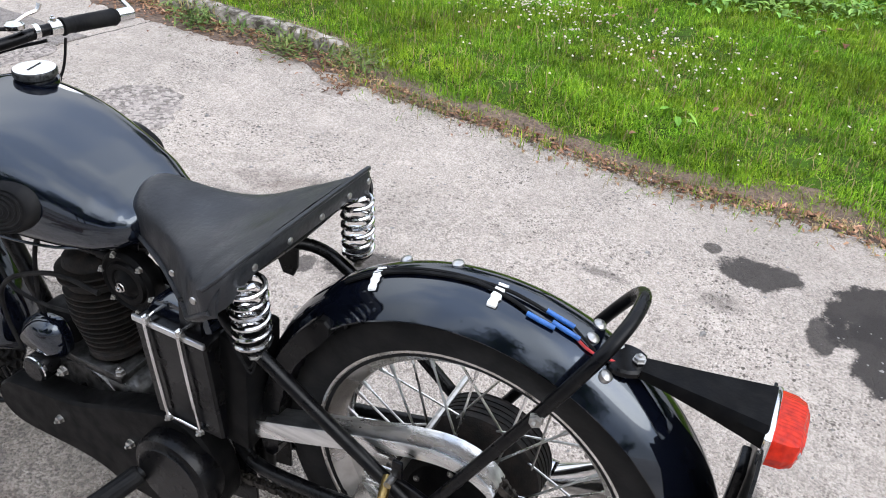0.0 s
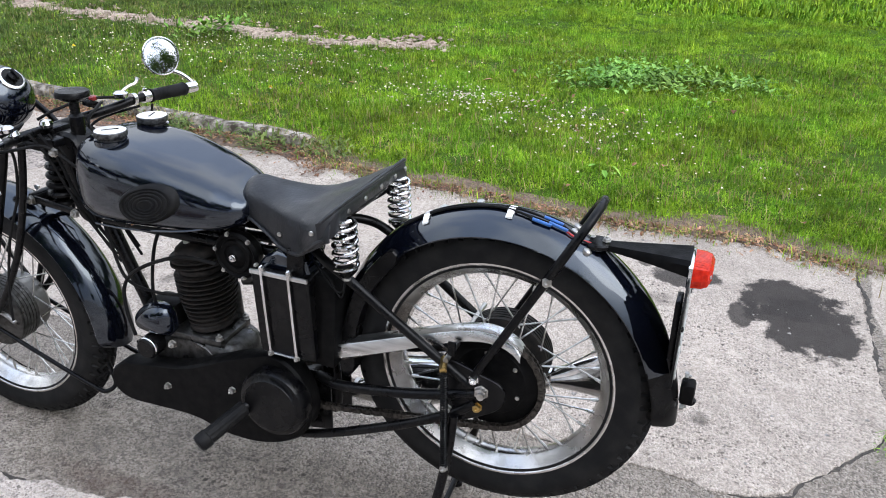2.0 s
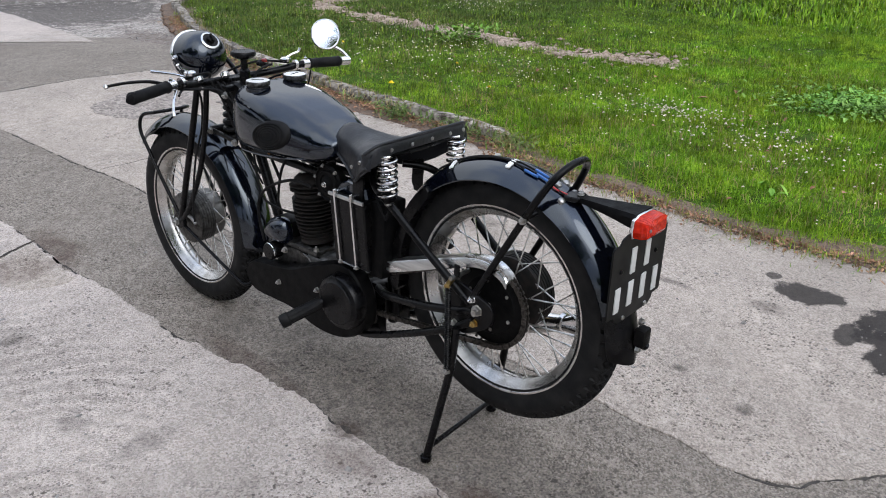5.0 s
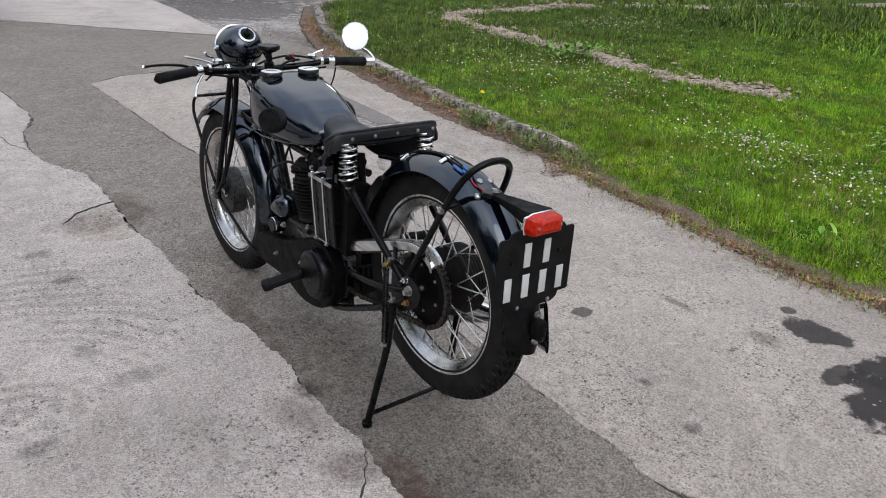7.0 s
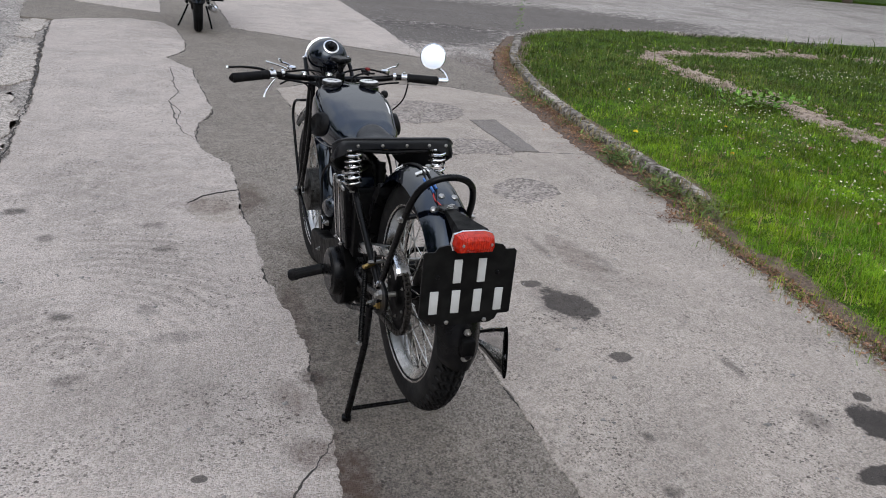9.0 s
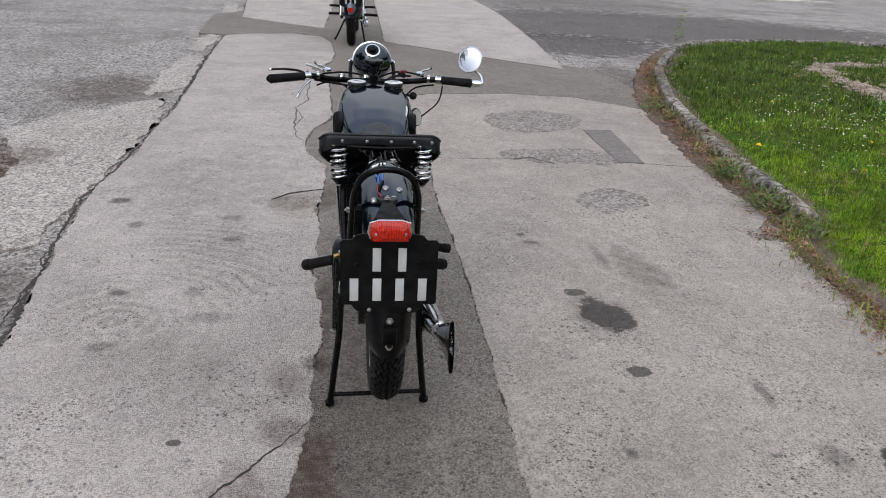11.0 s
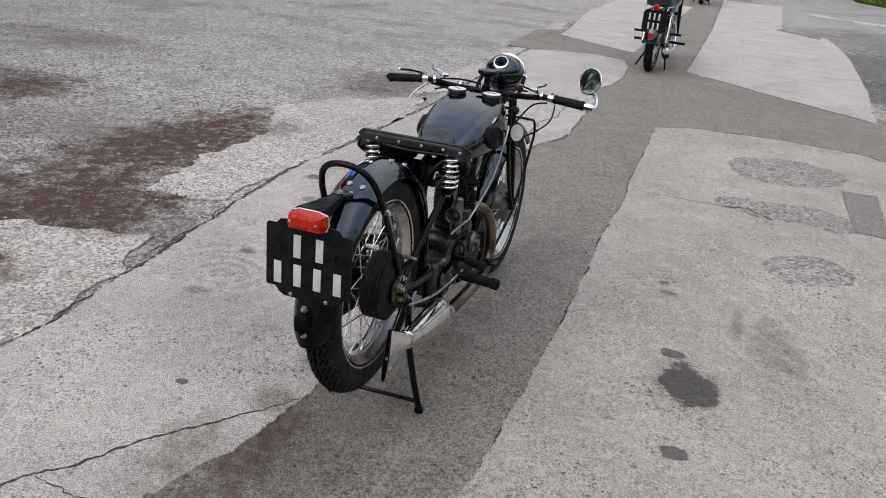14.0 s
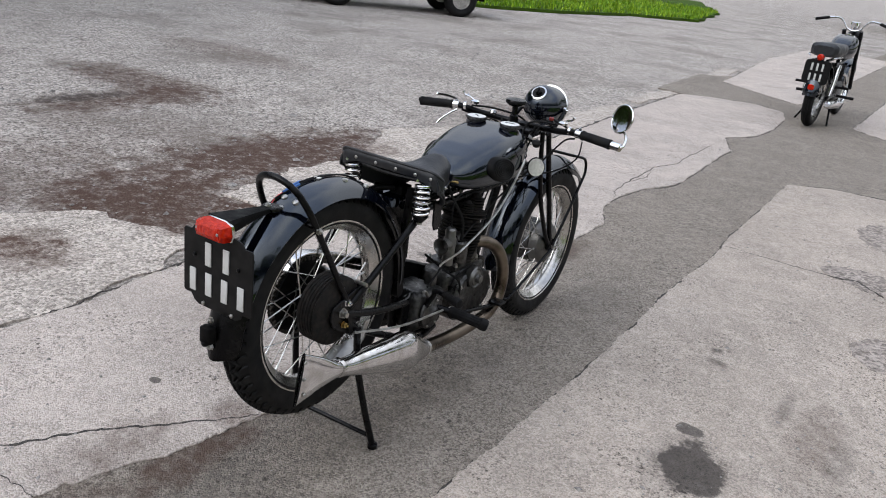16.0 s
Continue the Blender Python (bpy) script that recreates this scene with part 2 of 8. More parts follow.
def leafy(name, low, high, rough=0.55):
    """Leaves and blades: colour varies from one island to the next."""
    m = bpy.data.materials.new(name)
    m.use_nodes = True
    n, l = m.node_tree.nodes, m.node_tree.links
    p = n["Principled BSDF"]
    geo, r = n.new("ShaderNodeNewGeometry"), n.new("ShaderNodeValToRGB")
    els = r.color_ramp.elements
    els[0].color, els[1].color = (*low, 1), (*high, 1)
    mid = els.new(0.75)
    mid.color = (*(0.5 * (a + b) for a, b in zip(low, high)), 1)
    co, t = n.new("ShaderNodeTexCoord"), n.new("ShaderNodeTexNoise")
    t.inputs["Scale"].default_value = 1.3
    l.new(co.outputs["Object"], t.inputs["Vector"])
    mul, hsv = n.new("ShaderNodeMapRange"), n.new("ShaderNodeHueSaturation")
    mul.inputs[1].default_value, mul.inputs[2].default_value = 0.3, 0.7
    mul.inputs[3].default_value, mul.inputs[4].default_value = 0.72, 1.25
    l.new(t.outputs[0], mul.inputs[0])
    fine, fine_r, prod = n.new("ShaderNodeTexNoise"), n.new("ShaderNodeMapRange"), n.new("ShaderNodeMath")
    fine.inputs["Scale"].default_value, fine.inputs["Detail"].default_value = 9.0, 3.0
    for i, v in enumerate((0.35, 0.65, 0.62, 1.30)):
        fine_r.inputs[i + 1].default_value = v
    prod.operation = "MULTIPLY"
    l.new(co.outputs["Object"], fine.inputs["Vector"])
    l.new(fine.outputs[0], fine_r.inputs[0])
    l.new(mul.outputs[0], prod.inputs[0])
    l.new(fine_r.outputs[0], prod.inputs[1])
    l.new(prod.outputs[0], hsv.inputs["Value"])
    hue = n.new("ShaderNodeMapRange")
    for i, v in enumerate((0.35, 0.65, 0.488, 0.512)):
        hue.inputs[i + 1].default_value = v
    t2 = n.new("ShaderNodeTexNoise")
    t2.inputs["Scale"].default_value = 2.1
    l.new(co.outputs["Object"], t2.inputs["Vector"])
    l.new(t2.outputs[0], hue.inputs[0])
    l.new(hue.outputs[0], hsv.inputs["Hue"])
    l.new(geo.outputs["Random Per Island"], r.inputs[0])
    l.new(r.outputs[0], hsv.inputs["Color"])
    l.new(hsv.outputs[0], p.inputs["Base Color"])
    p.inputs["Roughness"].default_value = rough
    p.inputs["Specular IOR Level"].default_value = 0.14
    return m


GLOSS = material("gloss_black_enamel", (0.0018, 0.0024, 0.005), 0.045, coat=0.6, grain=60, blotch=0.2, rough2=0.085, color2=(0.0026, 0.0034, 0.007), ior=1.55, spec=0.78, bump=0.00025, bump_scale=7)
# blue of the sky put into the enamel's reflections as a tint
GLOSS.node_tree.nodes["Principled BSDF"].inputs["Specular Tint"].default_value = (0.84, 0.92, 1.0, 1)
GLOSS.node_tree.nodes["Principled BSDF"].inputs["Coat Weight"].default_value = 0.0
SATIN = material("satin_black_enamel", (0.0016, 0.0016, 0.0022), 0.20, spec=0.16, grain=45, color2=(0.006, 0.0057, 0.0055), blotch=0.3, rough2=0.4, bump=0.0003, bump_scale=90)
MATT = material("matt_black_paint", (0.0022, 0.0022, 0.0024), 0.38, spec=0.07, grain=60, color2=(0.0055, 0.0052, 0.005), blotch=0.3, rough2=0.6, bump=0.0005, bump_scale=200)
RUBBER = material("black_rubber", (0.005, 0.005, 0.0055), 0.5, spec=0.12, grain=35, color2=(0.012, 0.0115, 0.011), blotch=0.25, rough2=0.8, bump=0.0006, bump_scale=160)
TYRE = material("tyre_rubber", (0.0055, 0.0055, 0.0058), 0.5, spec=0.17, grain=28, color2=(0.012, 0.0115, 0.011), blotch=0.3, rough2=0.75, bump=0.0008, bump_scale=120)
LEATHER = material("black_leather", (0.0055, 0.0062, 0.0082), 0.34, spec=0.46, grain=30, color2=(0.012, 0.0128, 0.015), blotch=0.2, rough2=0.58, bump=0.0012, bump_scale=140)
CHROME = material("chrome", (0.80, 0.80, 0.81), 0.06, metal=1.0, grain=18, color2=(0.6, 0.59, 0.57), blotch=0.25, rough2=0.2, bump=0.0004, bump_scale=40)
RIM = material("bright_satin_rim", (0.66, 0.645, 0.62), 0.2, metal=1.0, grain=26, color2=(0.5, 0.48, 0.45), blotch=0.3, rough2=0.34)
FARKERB = material("pale_far_kerb", (0.62, 0.60, 0.56), 0.85, grain=10, color2=(0.45, 0.43, 0.39), blotch=0.3)
HUBMETAL = material("bare_cast_aluminium", (0.17, 0.167, 0.16), 0.30, metal=0.9, grain=90, color2=(0.13, 0.125, 0.115), mix=(0.35, 0.8), blotch=0.3, rough2=0.5, bump=0.0005, bump_scale=200)
STEEL = material("dull_steel", (0.55, 0.54, 0.52), 0.34, metal=1.0, grain=50, color2=(0.36, 0.34, 0.31), blotch=0.4, rough2=0.5)
SPOKE = material("bright_spoke_steel", (0.72, 0.71, 0.69), 0.24, metal=1.0, grain=50, color2=(0.5, 0.48, 0.45), blotch=0.3, rough2=0.36)
ALLOY = material("cast_aluminium", (0.115, 0.113, 0.11), 0.26, metal=0.95, grain=70, color2=(0.025, 0.023, 0.02), mix=(0.35, 0.8), blotch=0.3, rough2=0.7, bump=0.001, bump_scale=220)
BRUSHED = material("brushed_aluminium", (0.80, 0.80, 0.79), 0.2, metal=1.0, grain=60, color2=(0.5, 0.5, 0.49), blotch=0.2, rough2=0.42, stretch=(1, 0.1, 1))
CAPTOP = material("satin_white_metal", (0.74, 0.74, 0.72), 0.34, metal=0.35, grain=60, color2=(0.68, 0.68, 0.66), blotch=0.2, rough2=0.45)
DARKCAP = material("knurled_dark_metal", (0.10, 0.10, 0.10), 0.35, metal=0.8, grain=160, color2=(0.02, 0.02, 0.02), blotch=0.2)
IRON = material("sooty_cast_iron", (0.010, 0.0095, 0.009), 0.55, spec=0.16, grain=60, color2=(0.024, 0.019, 0.016), blotch=0.4, rough2=0.75, bump=0.0012, bump_scale=260)
PIPE = material("heat_stained_pipe", (0.22, 0.18, 0.14), 0.22, metal=1.0, grain=14, color2=(0.075, 0.055, 0.042), blotch=0.5, rough2=0.5, bump=0.0005)
BRASS = material("brass", (0.55, 0.38, 0.14), 0.3, metal=1.0, grain=70, blotch=0.3)
CHAINM = material("oily_chain_steel", (0.10, 0.09, 0.08), 0.4, metal=0.9, grain=120, color2=(0.03, 0.027, 0.024), blotch=0.4)
PLATE = material("number_plate_black", (0.0035, 0.0035, 0.0036), 0.35, spec=0.14, grain=40, color2=(0.009, 0.009, 0.0085), blotch=0.3, rough2=0.45)
WHITE = material("white_plate_paint", (0.52, 0.52, 0.50), 0.5, grain=90, color2=(0.5, 0.5, 0.48), blotch=0.2)
TAPE = material("white_tape", (0.78, 0.78, 0.76), 0.5, grain=120, color2=(0.62, 0.61, 0.58), bump=0.0008)
BLUE = material("blue_connector_plastic", (0.03, 0.13, 0.40), 0.35, grain=80, blotch=0.2)
REDWIRE = material("red_wire", (0.45, 0.03, 0.03), 0.5, grain=80)
MIRROR = material("mirror_glass", (0.9, 0.9, 0.9), 0.015, metal=1.0, grain=10, color2=(0.88, 0.88, 0.88), rough2=0.02)
YELLOW = material("yellow_plate", (0.72, 0.45, 0.03), 0.5, grain=60, color2=(0.6, 0.37, 0.02))
REDPAINT = material("red_paint", (0.18, 0.018, 0.016), 0.2, coat=0.4, grain=30)
CREAM = material("cream_disc", (0.55, 0.54, 0.48), 0.55, grain=90, color2=(0.42, 0.41, 0.36), blotch=0.3)
COPPER = material("bare_copper", (0.4, 0.2, 0.1), 0.4, metal=1.0, grain=80)
LAMPGLASS = material("lamp_glass", (0.6, 0.62, 0.64), 0.06, grain=40, color2=(0.5, 0.52, 0.55))


def red_lens():
    m = material("red_lens_plastic", (0.66, 0.026, 0.007), 0.1, grain=110, color2=(0.30, 0.008, 0.003), mix=(0.3, 0.75), spec=0.22)
    p = m.node_tree.nodes["Principled BSDF"]
    p.inputs["Subsurface Weight"].default_value = 0.25
    p.inputs["Subsurface Radius"].default_value = (0.02, 0.002, 0.001)
    p.inputs["Transmission Weight"].default_value = 0.12
    n, l = m.node_tree.nodes, m.node_tree.links
    co, wv, b = n.new("ShaderNodeTexCoord"), n.new("ShaderNodeTexWave"), n.new("ShaderNodeBump")
    wv.bands_direction = "X"
    wv.inputs["Scale"].default_value = 55.0
    b.inputs["Strength"].default_value, b.inputs["Distance"].default_value = 0.7, 0.0015
    l.new(co.outputs["Object"], wv.inputs["Vector"])
    l.new(wv.outputs["Fac"], b.inputs["Height"])
    l.new(b.outputs[0], p.inputs["Normal"])
    return m


LENS = red_lens()
OIL_TONE = (0.035, 0.030, 0.027)
RUST = (0.070, 0.039, 0.027)
HOLE = (-0.192, 0.417, 0.05, 0.07, 0.62, (0.05, 0.033, 0.024))   # earthy hollow in the broken slab edge
SLAB_STAINS = (
    (0.96, 0.80, 0.15, 0.19, 0.35, OIL_TONE), (0.99, 0.82, 0.105, 0.15, 0.78, OIL_TONE), (0.90, 1.03, 0.05, 0.035, 0.75, OIL_TONE), (0.98, 0.36, 0.06, 0.045, 0.75, OIL_TONE),
    (1.46, -0.67, 0.235, 0.19, 0.96, OIL_TONE), (1.64, -0.60, 0.15, 0.17, 0.96, OIL_TONE), (1.42, -0.45, 0.09, 0.05, 0.9, OIL_TONE), (1.665, -0.23, 0.085, 0.125, 0.92, OIL_TONE), (1.74, -0.06, 0.03, 0.03, 0.8, OIL_TONE),
    (0.82, 1.62, 0.05, 0.03, 0.55, OIL_TONE), (1.27, 1.3, 0.09, 0.28, 0.32, RUST), (-0.9, 2.6, 0.5, 0.6, 0.18, OIL_TONE), (1.25, 1.45, 0.2, 0.14, 0.1, OIL_TONE),
    (-1.15, 1.78, 0.035, 0.05, 0.5, OIL_TONE), (-0.42, 2.15, 0.16, 0.12, 0.4, RUST), HOLE, (0.72, -0.37, 0.04, 0.03, 0.6, OIL_TONE), (-0.7, 0.4, 0.3, 0.35, 0.12, OIL_TONE), (-0.27, 0.02, 0.10, 0.08, 0.45, RUST), (-0.28, 0.3, 0.08, 0.12, 0.4, RUST), (-0.36, -0.35, 0.10, 0.22, 0.4, RUST), (-0.72, 1.0, 0.05, 0.06, 0.35, OIL_TONE), (-0.62, 0.77, 0.10, 0.05, 0.35, OIL_TONE),
    (-1.01, 0.99, 0.045, 0.03, 0.6, OIL_TONE), (-0.66, 1.61, 0.06, 0.04, 0.45, OIL_TONE), (-0.70, 1.90, 0.07, 0.05, 0.4, OIL_TONE), (-0.96, 0.54, 0.05, 0.04, 0.5, OIL_TONE), (-0.58, -0.04, 0.022, 0.016, 0.75, OIL_TONE), (0.80, -0.12, 0.022, 0.03, 0.6, OIL_TONE),
    (1.38, 0.22, 0.03, 0.09, 0.5, OIL_TONE), (0.79, 1.73, 0.03, 0.03, 0.6, OIL_TONE), (1.13, 1.44, 0.03, 0.16, 0.35, OIL_TONE), (1.36, 1.21, 0.05, 0.15, 0.3, OIL_TONE), (1.44, -0.15, 0.05, 0.08, 0.4, OIL_TONE), (-1.32, 2.14, 0.06, 0.05, 0.6, OIL_TONE))
CONCRETE = paving("worn_concrete", (0.56, 0.482, 0.422), (0.13, 0.109, 0.093), (0.76, 0.672, 0.605), 185, 0.40, SLAB_STAINS, grain=0.50, swirl=0.28, pits=0.725)
# a darker version of CONCRETE
GREYCONCRETE = paving("darker_concrete", (0.475, 0.405, 0.343), (0.115, 0.096, 0.079), (0.67, 0.585, 0.508), 185, 0.42, SLAB_STAINS, grain=0.52, pits=0.725)
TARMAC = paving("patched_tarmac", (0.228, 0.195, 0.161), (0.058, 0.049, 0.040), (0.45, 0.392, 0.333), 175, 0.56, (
    # first oval: a broad darker patch of tarmac beneath the motorcycle
    (-0.05, 0.35, 0.25, 0.9, 0.35, OIL_TONE), (-0.24, 2.3, 0.12, 0.25, 0.5, RUST), HOLE, (-0.22, 0.42, 0.05, 0.05, 0.7, OIL_TONE), (-0.32, 0.0, 0.06, 0.12, 0.5, OIL_TONE), (-0.17, -0.2, 0.08, 0.3, 0.64, RUST), (-0.25, -0.75, 0.10, 0.32, 0.4, RUST), (-0.17, 0.95, 0.05, 0.3, 0.4, RUST)), 0.25, 0.006, 0.82, 0.3, 0.7)
YARD = paving("gravelly_asphalt", (0.31, 0.269, 0.230), (0.045, 0.039, 0.035), (0.66, 0.595, 0.535), 62, 0.9, (
    (-2.15, 1.1, 0.62, 0.6, 1.0, RUST), (-2.45, 2.4, 0.52, 1.15, 1.0, RUST), (-4.35, 2.5, 0.34, 0.95, 0.8, RUST), (-4.5, 2.2, 0.16, 0.5, 0.6, OIL_TONE), (-3.3, 1.8, 1.0, 0.7, 0.3, RUST), (-1.9, 0.25, 0.25, 0.22, 0.7, RUST), (-4.9, 3.0, 1.0, 0.4, 0.75, RUST),
    (-2.3, 5.3, 0.5, 0.7, 0.55, RUST), (-2.9, 0.9, 0.7, 0.6, 0.4, RUST), (-6.0, 5.0, 1.2, 0.5, 0.4, RUST), (2.9, 6.6, 0.35, 1.3, 0.5, RUST), (5.2, 12.4, 5.0, 2.6, 0.8, (0.10, 0.086, 0.076)), (3.0, 9.6, 1.4, 1.2, 0.8, (0.09, 0.078, 0.07)), (4.5, 17.0, 3.5, 3.0, 0.6, (0.11, 0.095, 0.083))), 0.3, 0.010, 0.85, 0.75, 1.0)
WORN = paving("gravelly_worn_concrete", (0.44, 0.382, 0.33), (0.10, 0.086, 0.072), (0.72, 0.64, 0.565), 80, 0.7, ((-1.9, 0.25, 0.25, 0.22, 0.8, RUST), (-1.75, 1.0, 0.25, 0.2, 0.5, RUST), (-2.2, 3.0, 0.25, 0.3, 0.5, RUST)), 0.4, 0.005)
ROUGHPATCH = paving("coarse_repair_patch", (0.275, 0.235, 0.203), (0.11, 0.094, 0.082), (0.45, 0.39, 0.345), 60, 0.9, (), 0.2, 0.006)
DARKPATCH = paving("dark_repair_patch", (0.245, 0.215, 0.19), (0.08, 0.071, 0.064), (0.34, 0.30, 0.27), 150, 0.6, (), 0.25, 0.004)
CRACKM = material("crack_dirt", (0.035, 0.031, 0.028), 0.95, grain=60, color2=(0.07, 0.06, 0.05), bump=0.002)
SOIL = material("verge_soil", (0.17, 0.115, 0.08), 0.95, grain=60, color2=(0.075, 0.05, 0.036), blotch=0.35, bump=0.012, bump_scale=45)
TURF = material("turf_soil", (0.05, 0.105, 0.010), 0.95, spec=0.08, grain=30, color2=(0.040, 0.058, 0.011), blotch=0.35, bump=0.012, bump_scale=45)
RUBBLE = material("path_rubble", (0.41, 0.32, 0.25), 0.92, grain=24, color2=(0.17, 0.12, 0.085), blotch=0.35, bump=0.012, bump_scale=40)
KERB = material("mossy_kerb_stone", (0.36, 0.32, 0.275), 0.9, grain=22, color2=(0.055, 0.044, 0.030), mix=(0.36, 0.62), blotch=0.4, bump=0.006, bump_scale=50, random_tint=0.2)
PEBBLE = material("loose_chips", (0.30, 0.28, 0.26), 0.9, grain=60, color2=(0.12, 0.11, 0.10), bump=0.003)
GRASS = leafy("grass_blades", (0.086, 0.196, 0.008), (0.315, 0.462, 0.030))
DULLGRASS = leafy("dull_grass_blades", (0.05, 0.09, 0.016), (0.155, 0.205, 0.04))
STRAW = leafy("dry_grass", (0.22, 0.17, 0.07), (0.38, 0.30, 0.15))
WEED = leafy("weed_leaves", (0.11, 0.24, 0.03), (0.27, 0.44, 0.075))
NETTLE = leafy("nettle_leaves", (0.12, 0.25, 0.040), (0.27, 0.43, 0.10))
OLIVE = leafy("dusty_weed_leaves", (0.075, 0.12, 0.028), (0.20, 0.26, 0.075))
DEADLEAF = leafy("dead_leaves", (0.16, 0.07, 0.035), (0.46, 0.28, 0.17))
FLOWER = leafy("clover_flowers", (0.56, 0.48, 0.38), (0.76, 0.69, 0.56))
DANDELION = leafy("yellow_petals", (0.75, 0.5, 0.02), (0.85, 0.6, 0.04))
FOLIAGE = leafy("tree_leaves", (0.045, 0.10, 0.02), (0.12, 0.20, 0.04))
BARK = material("bark", (0.11, 0.085, 0.065), 0.9, grain=14, color2=(0.06, 0.045, 0.035), bump=0.012, bump_scale=25)


# ---- mesh helpers ----
def ob_from(name, me, mat, parent=None, label="", loc=(0, 0, 0), sharp=38):
    me.materials.append(mat)
    me.polygons.foreach_set("use_smooth", [True] * len(me.polygons))
    me.set_sharp_from_angle(angle=radians(sharp))
    ob = new(name, me)
    ob.location = loc
    if parent:
        ob.parent = parent
    return tagged(ob, label)


def part(name, bm, mat, parent=None, label="", loc=(0, 0, 0), sharp=38):
    """Links a bmesh as one mesh object, under a thing or a part."""
    bmesh.ops.recalc_face_normals(bm, faces=bm.faces)
    me = bpy.data.meshes.new(name)
    bm.to_mesh(me)
    bm.free()
    return ob_from(name, me, mat, parent, label, loc, sharp)


def raw(name, verts, faces, mat, parent=None, label="", sharp=38):
    """A mesh object from arrays: faces all have the same number of corners."""
    me = bpy.data.meshes.new(name)
    verts, faces = np.asarray(verts, float), np.asarray(faces, np.int32)
    k = faces.shape[1]
    me.vertices.add(len(verts))
    me.vertices.foreach_set("co", verts.ravel())
    me.loops.add(faces.size)
    me.loops.foreach_set("vertex_index", faces.ravel())
    me.polygons.add(len(faces))
    me.polygons.foreach_set("loop_start", np.arange(0, faces.size, k, dtype=np.int32))
    me.update(calc_edges=True)
    return ob_from(name, me, mat, parent, label, sharp=sharp)


def thing(name, label, category, m=None, group=""):
    ob = new(name)
    ob.empty_display_size = 0.1
    if m is not None:
        ob.matrix_basis = m
    return tagged(ob, label, category, group)


def spline(pts, sub=6, closed=False):
    """Catmull-Rom through the points."""
    p = [Vector(q) for q in pts]
    if len(p) < 3 or sub < 2:
        return p
    out, n = [], len(p)
    for i in range(n if closed else n - 1):
        a, b, c, d = (p[(i + k) % n] if closed else p[min(max(i + k, 0), n - 1)] for k in (-1, 0, 1, 2))
        for j in range(sub):
            t = j / sub
            out.append(0.5 * (2 * b + (c - a) * t + (2 * a - 5 * b + 4 * c - d) * t * t + (3 * b - a - 3 * c + d) * t ** 3))
    if not closed:
        out.append(p[-1])
    return out


def curve1(xs, ys, x):
    """Smooth value at x through (xs, ys)."""
    i = min(max(int(np.searchsorted(xs, x)) - 1, 0), len(xs) - 2)
    t = (x - xs[i]) / (xs[i + 1] - xs[i])
    a, b, c, d = ys[max(i - 1, 0)], ys[i], ys[i + 1], ys[min(i + 2, len(ys) - 1)]
    return 0.5 * (2 * b + (c - a) * t + (2 * a - 5 * b + 4 * c - d) * t * t + (3 * b - a - 3 * c + d) * t ** 3)


def skin(bm, rings, closed=True, caps=True, loop=False):
    """Quads between rings of equal count."""
    vs = [[bm.verts.new(q) for q in r] for r in rings]
    n, k = len(vs[0]), len(vs)
    for i in range(k if loop else k - 1):
        a, b = vs[i], vs[(i + 1) % k]
        for j in range(n if closed else n - 1):
            try:
                bm.faces.new((a[j], a[(j + 1) % n], b[(j + 1) % n], b[j]))
            except ValueError:
                pass
    if caps and closed and not loop:
        bm.faces.new(vs[0][::-1])
        bm.faces.new(vs[-1])
    return bm


def tube(pts, r, n=10, sub=6, bm=None, flat=1.0, loop=False):
    """A rod along a smooth line; r may be a list along the points; flat squeezes it sideways."""
    bm = bm or bmesh.new()
    line = spline(pts, sub, loop)
    k = len(line)
    rad = [r] * k if isinstance(r, (int, float)) else [float(np.interp(i / (k - 1), np.linspace(0, 1, len(r)), r)) for i in range(k)]
    up, rings = None, []
    for i, p in enumerate(line):
        d = (line[min(i + 1, k - 1)] - line[max(i - 1, 0)]) if not loop else (line[(i + 1) % k] - line[i - 1])
        d.normalize()
        if up is None:
            up = d.orthogonal().normalized()
            if abs(d.x) < 0.9:
                up = (Vector((1, 0, 0)) - d * d.x).normalized()
        up = (up - d * up.dot(d)).normalized()
        side = d.cross(up)
        rings.append([p + rad[i] * (up * flat * math.cos(2 * math.pi * j / n) + side * math.sin(2 * math.pi * j / n)) for j in range(n)])
    return skin(bm, rings, loop=loop)


def rod(a, b, r, n=10, bm=None, r2=None):
    return tube([a, b], [r, r2 if r2 is not None else r], n, 1, bm)


AXES = {"x": Matrix(((0, 0, 1), (0, 1, 0), (-1, 0, 0))), "y": Matrix(((1, 0, 0), (0, 0, 1), (0, -1, 0))), "z": Matrix.Identity(3)}


def lathe(profile, at=(0, 0, 0), axis="z", n=24, bm=None, turn=None):
    """Turns (radius, height) pairs round an axis through at."""
    bm = bm or bmesh.new()
    m = turn or AXES[axis]
    rings = [[Vector(at) + m @ Vector((max(r, 1e-4) * math.cos(2 * math.pi * j / n), max(r, 1e-4) * math.sin(2 * math.pi * j / n), h)) for j in range(n)] for r, h in profile]
    return skin(bm, rings)


def block(at, size, bevel=0.0, turn=None, bm=None, seg=2):
    bm = bm or bmesh.new()
    made = bmesh.ops.create_cube(bm, size=1.0)["verts"]
    bmesh.ops.scale(bm, vec=size, verts=made)
    if bevel:
        es = list({e for v in made for e in v.link_edges})
        made = list({v for f in bmesh.ops.bevel(bm, geom=es, offset=bevel, segments=seg, profile=0.5, affect="EDGES")["faces"] for v in f.verts} | {v for v in made if v.is_valid})
    if turn is not None:
        bmesh.ops.rotate(bm, cent=(0, 0, 0), matrix=turn, verts=made)
    bmesh.ops.translate(bm, vec=at, verts=made)
    return bm


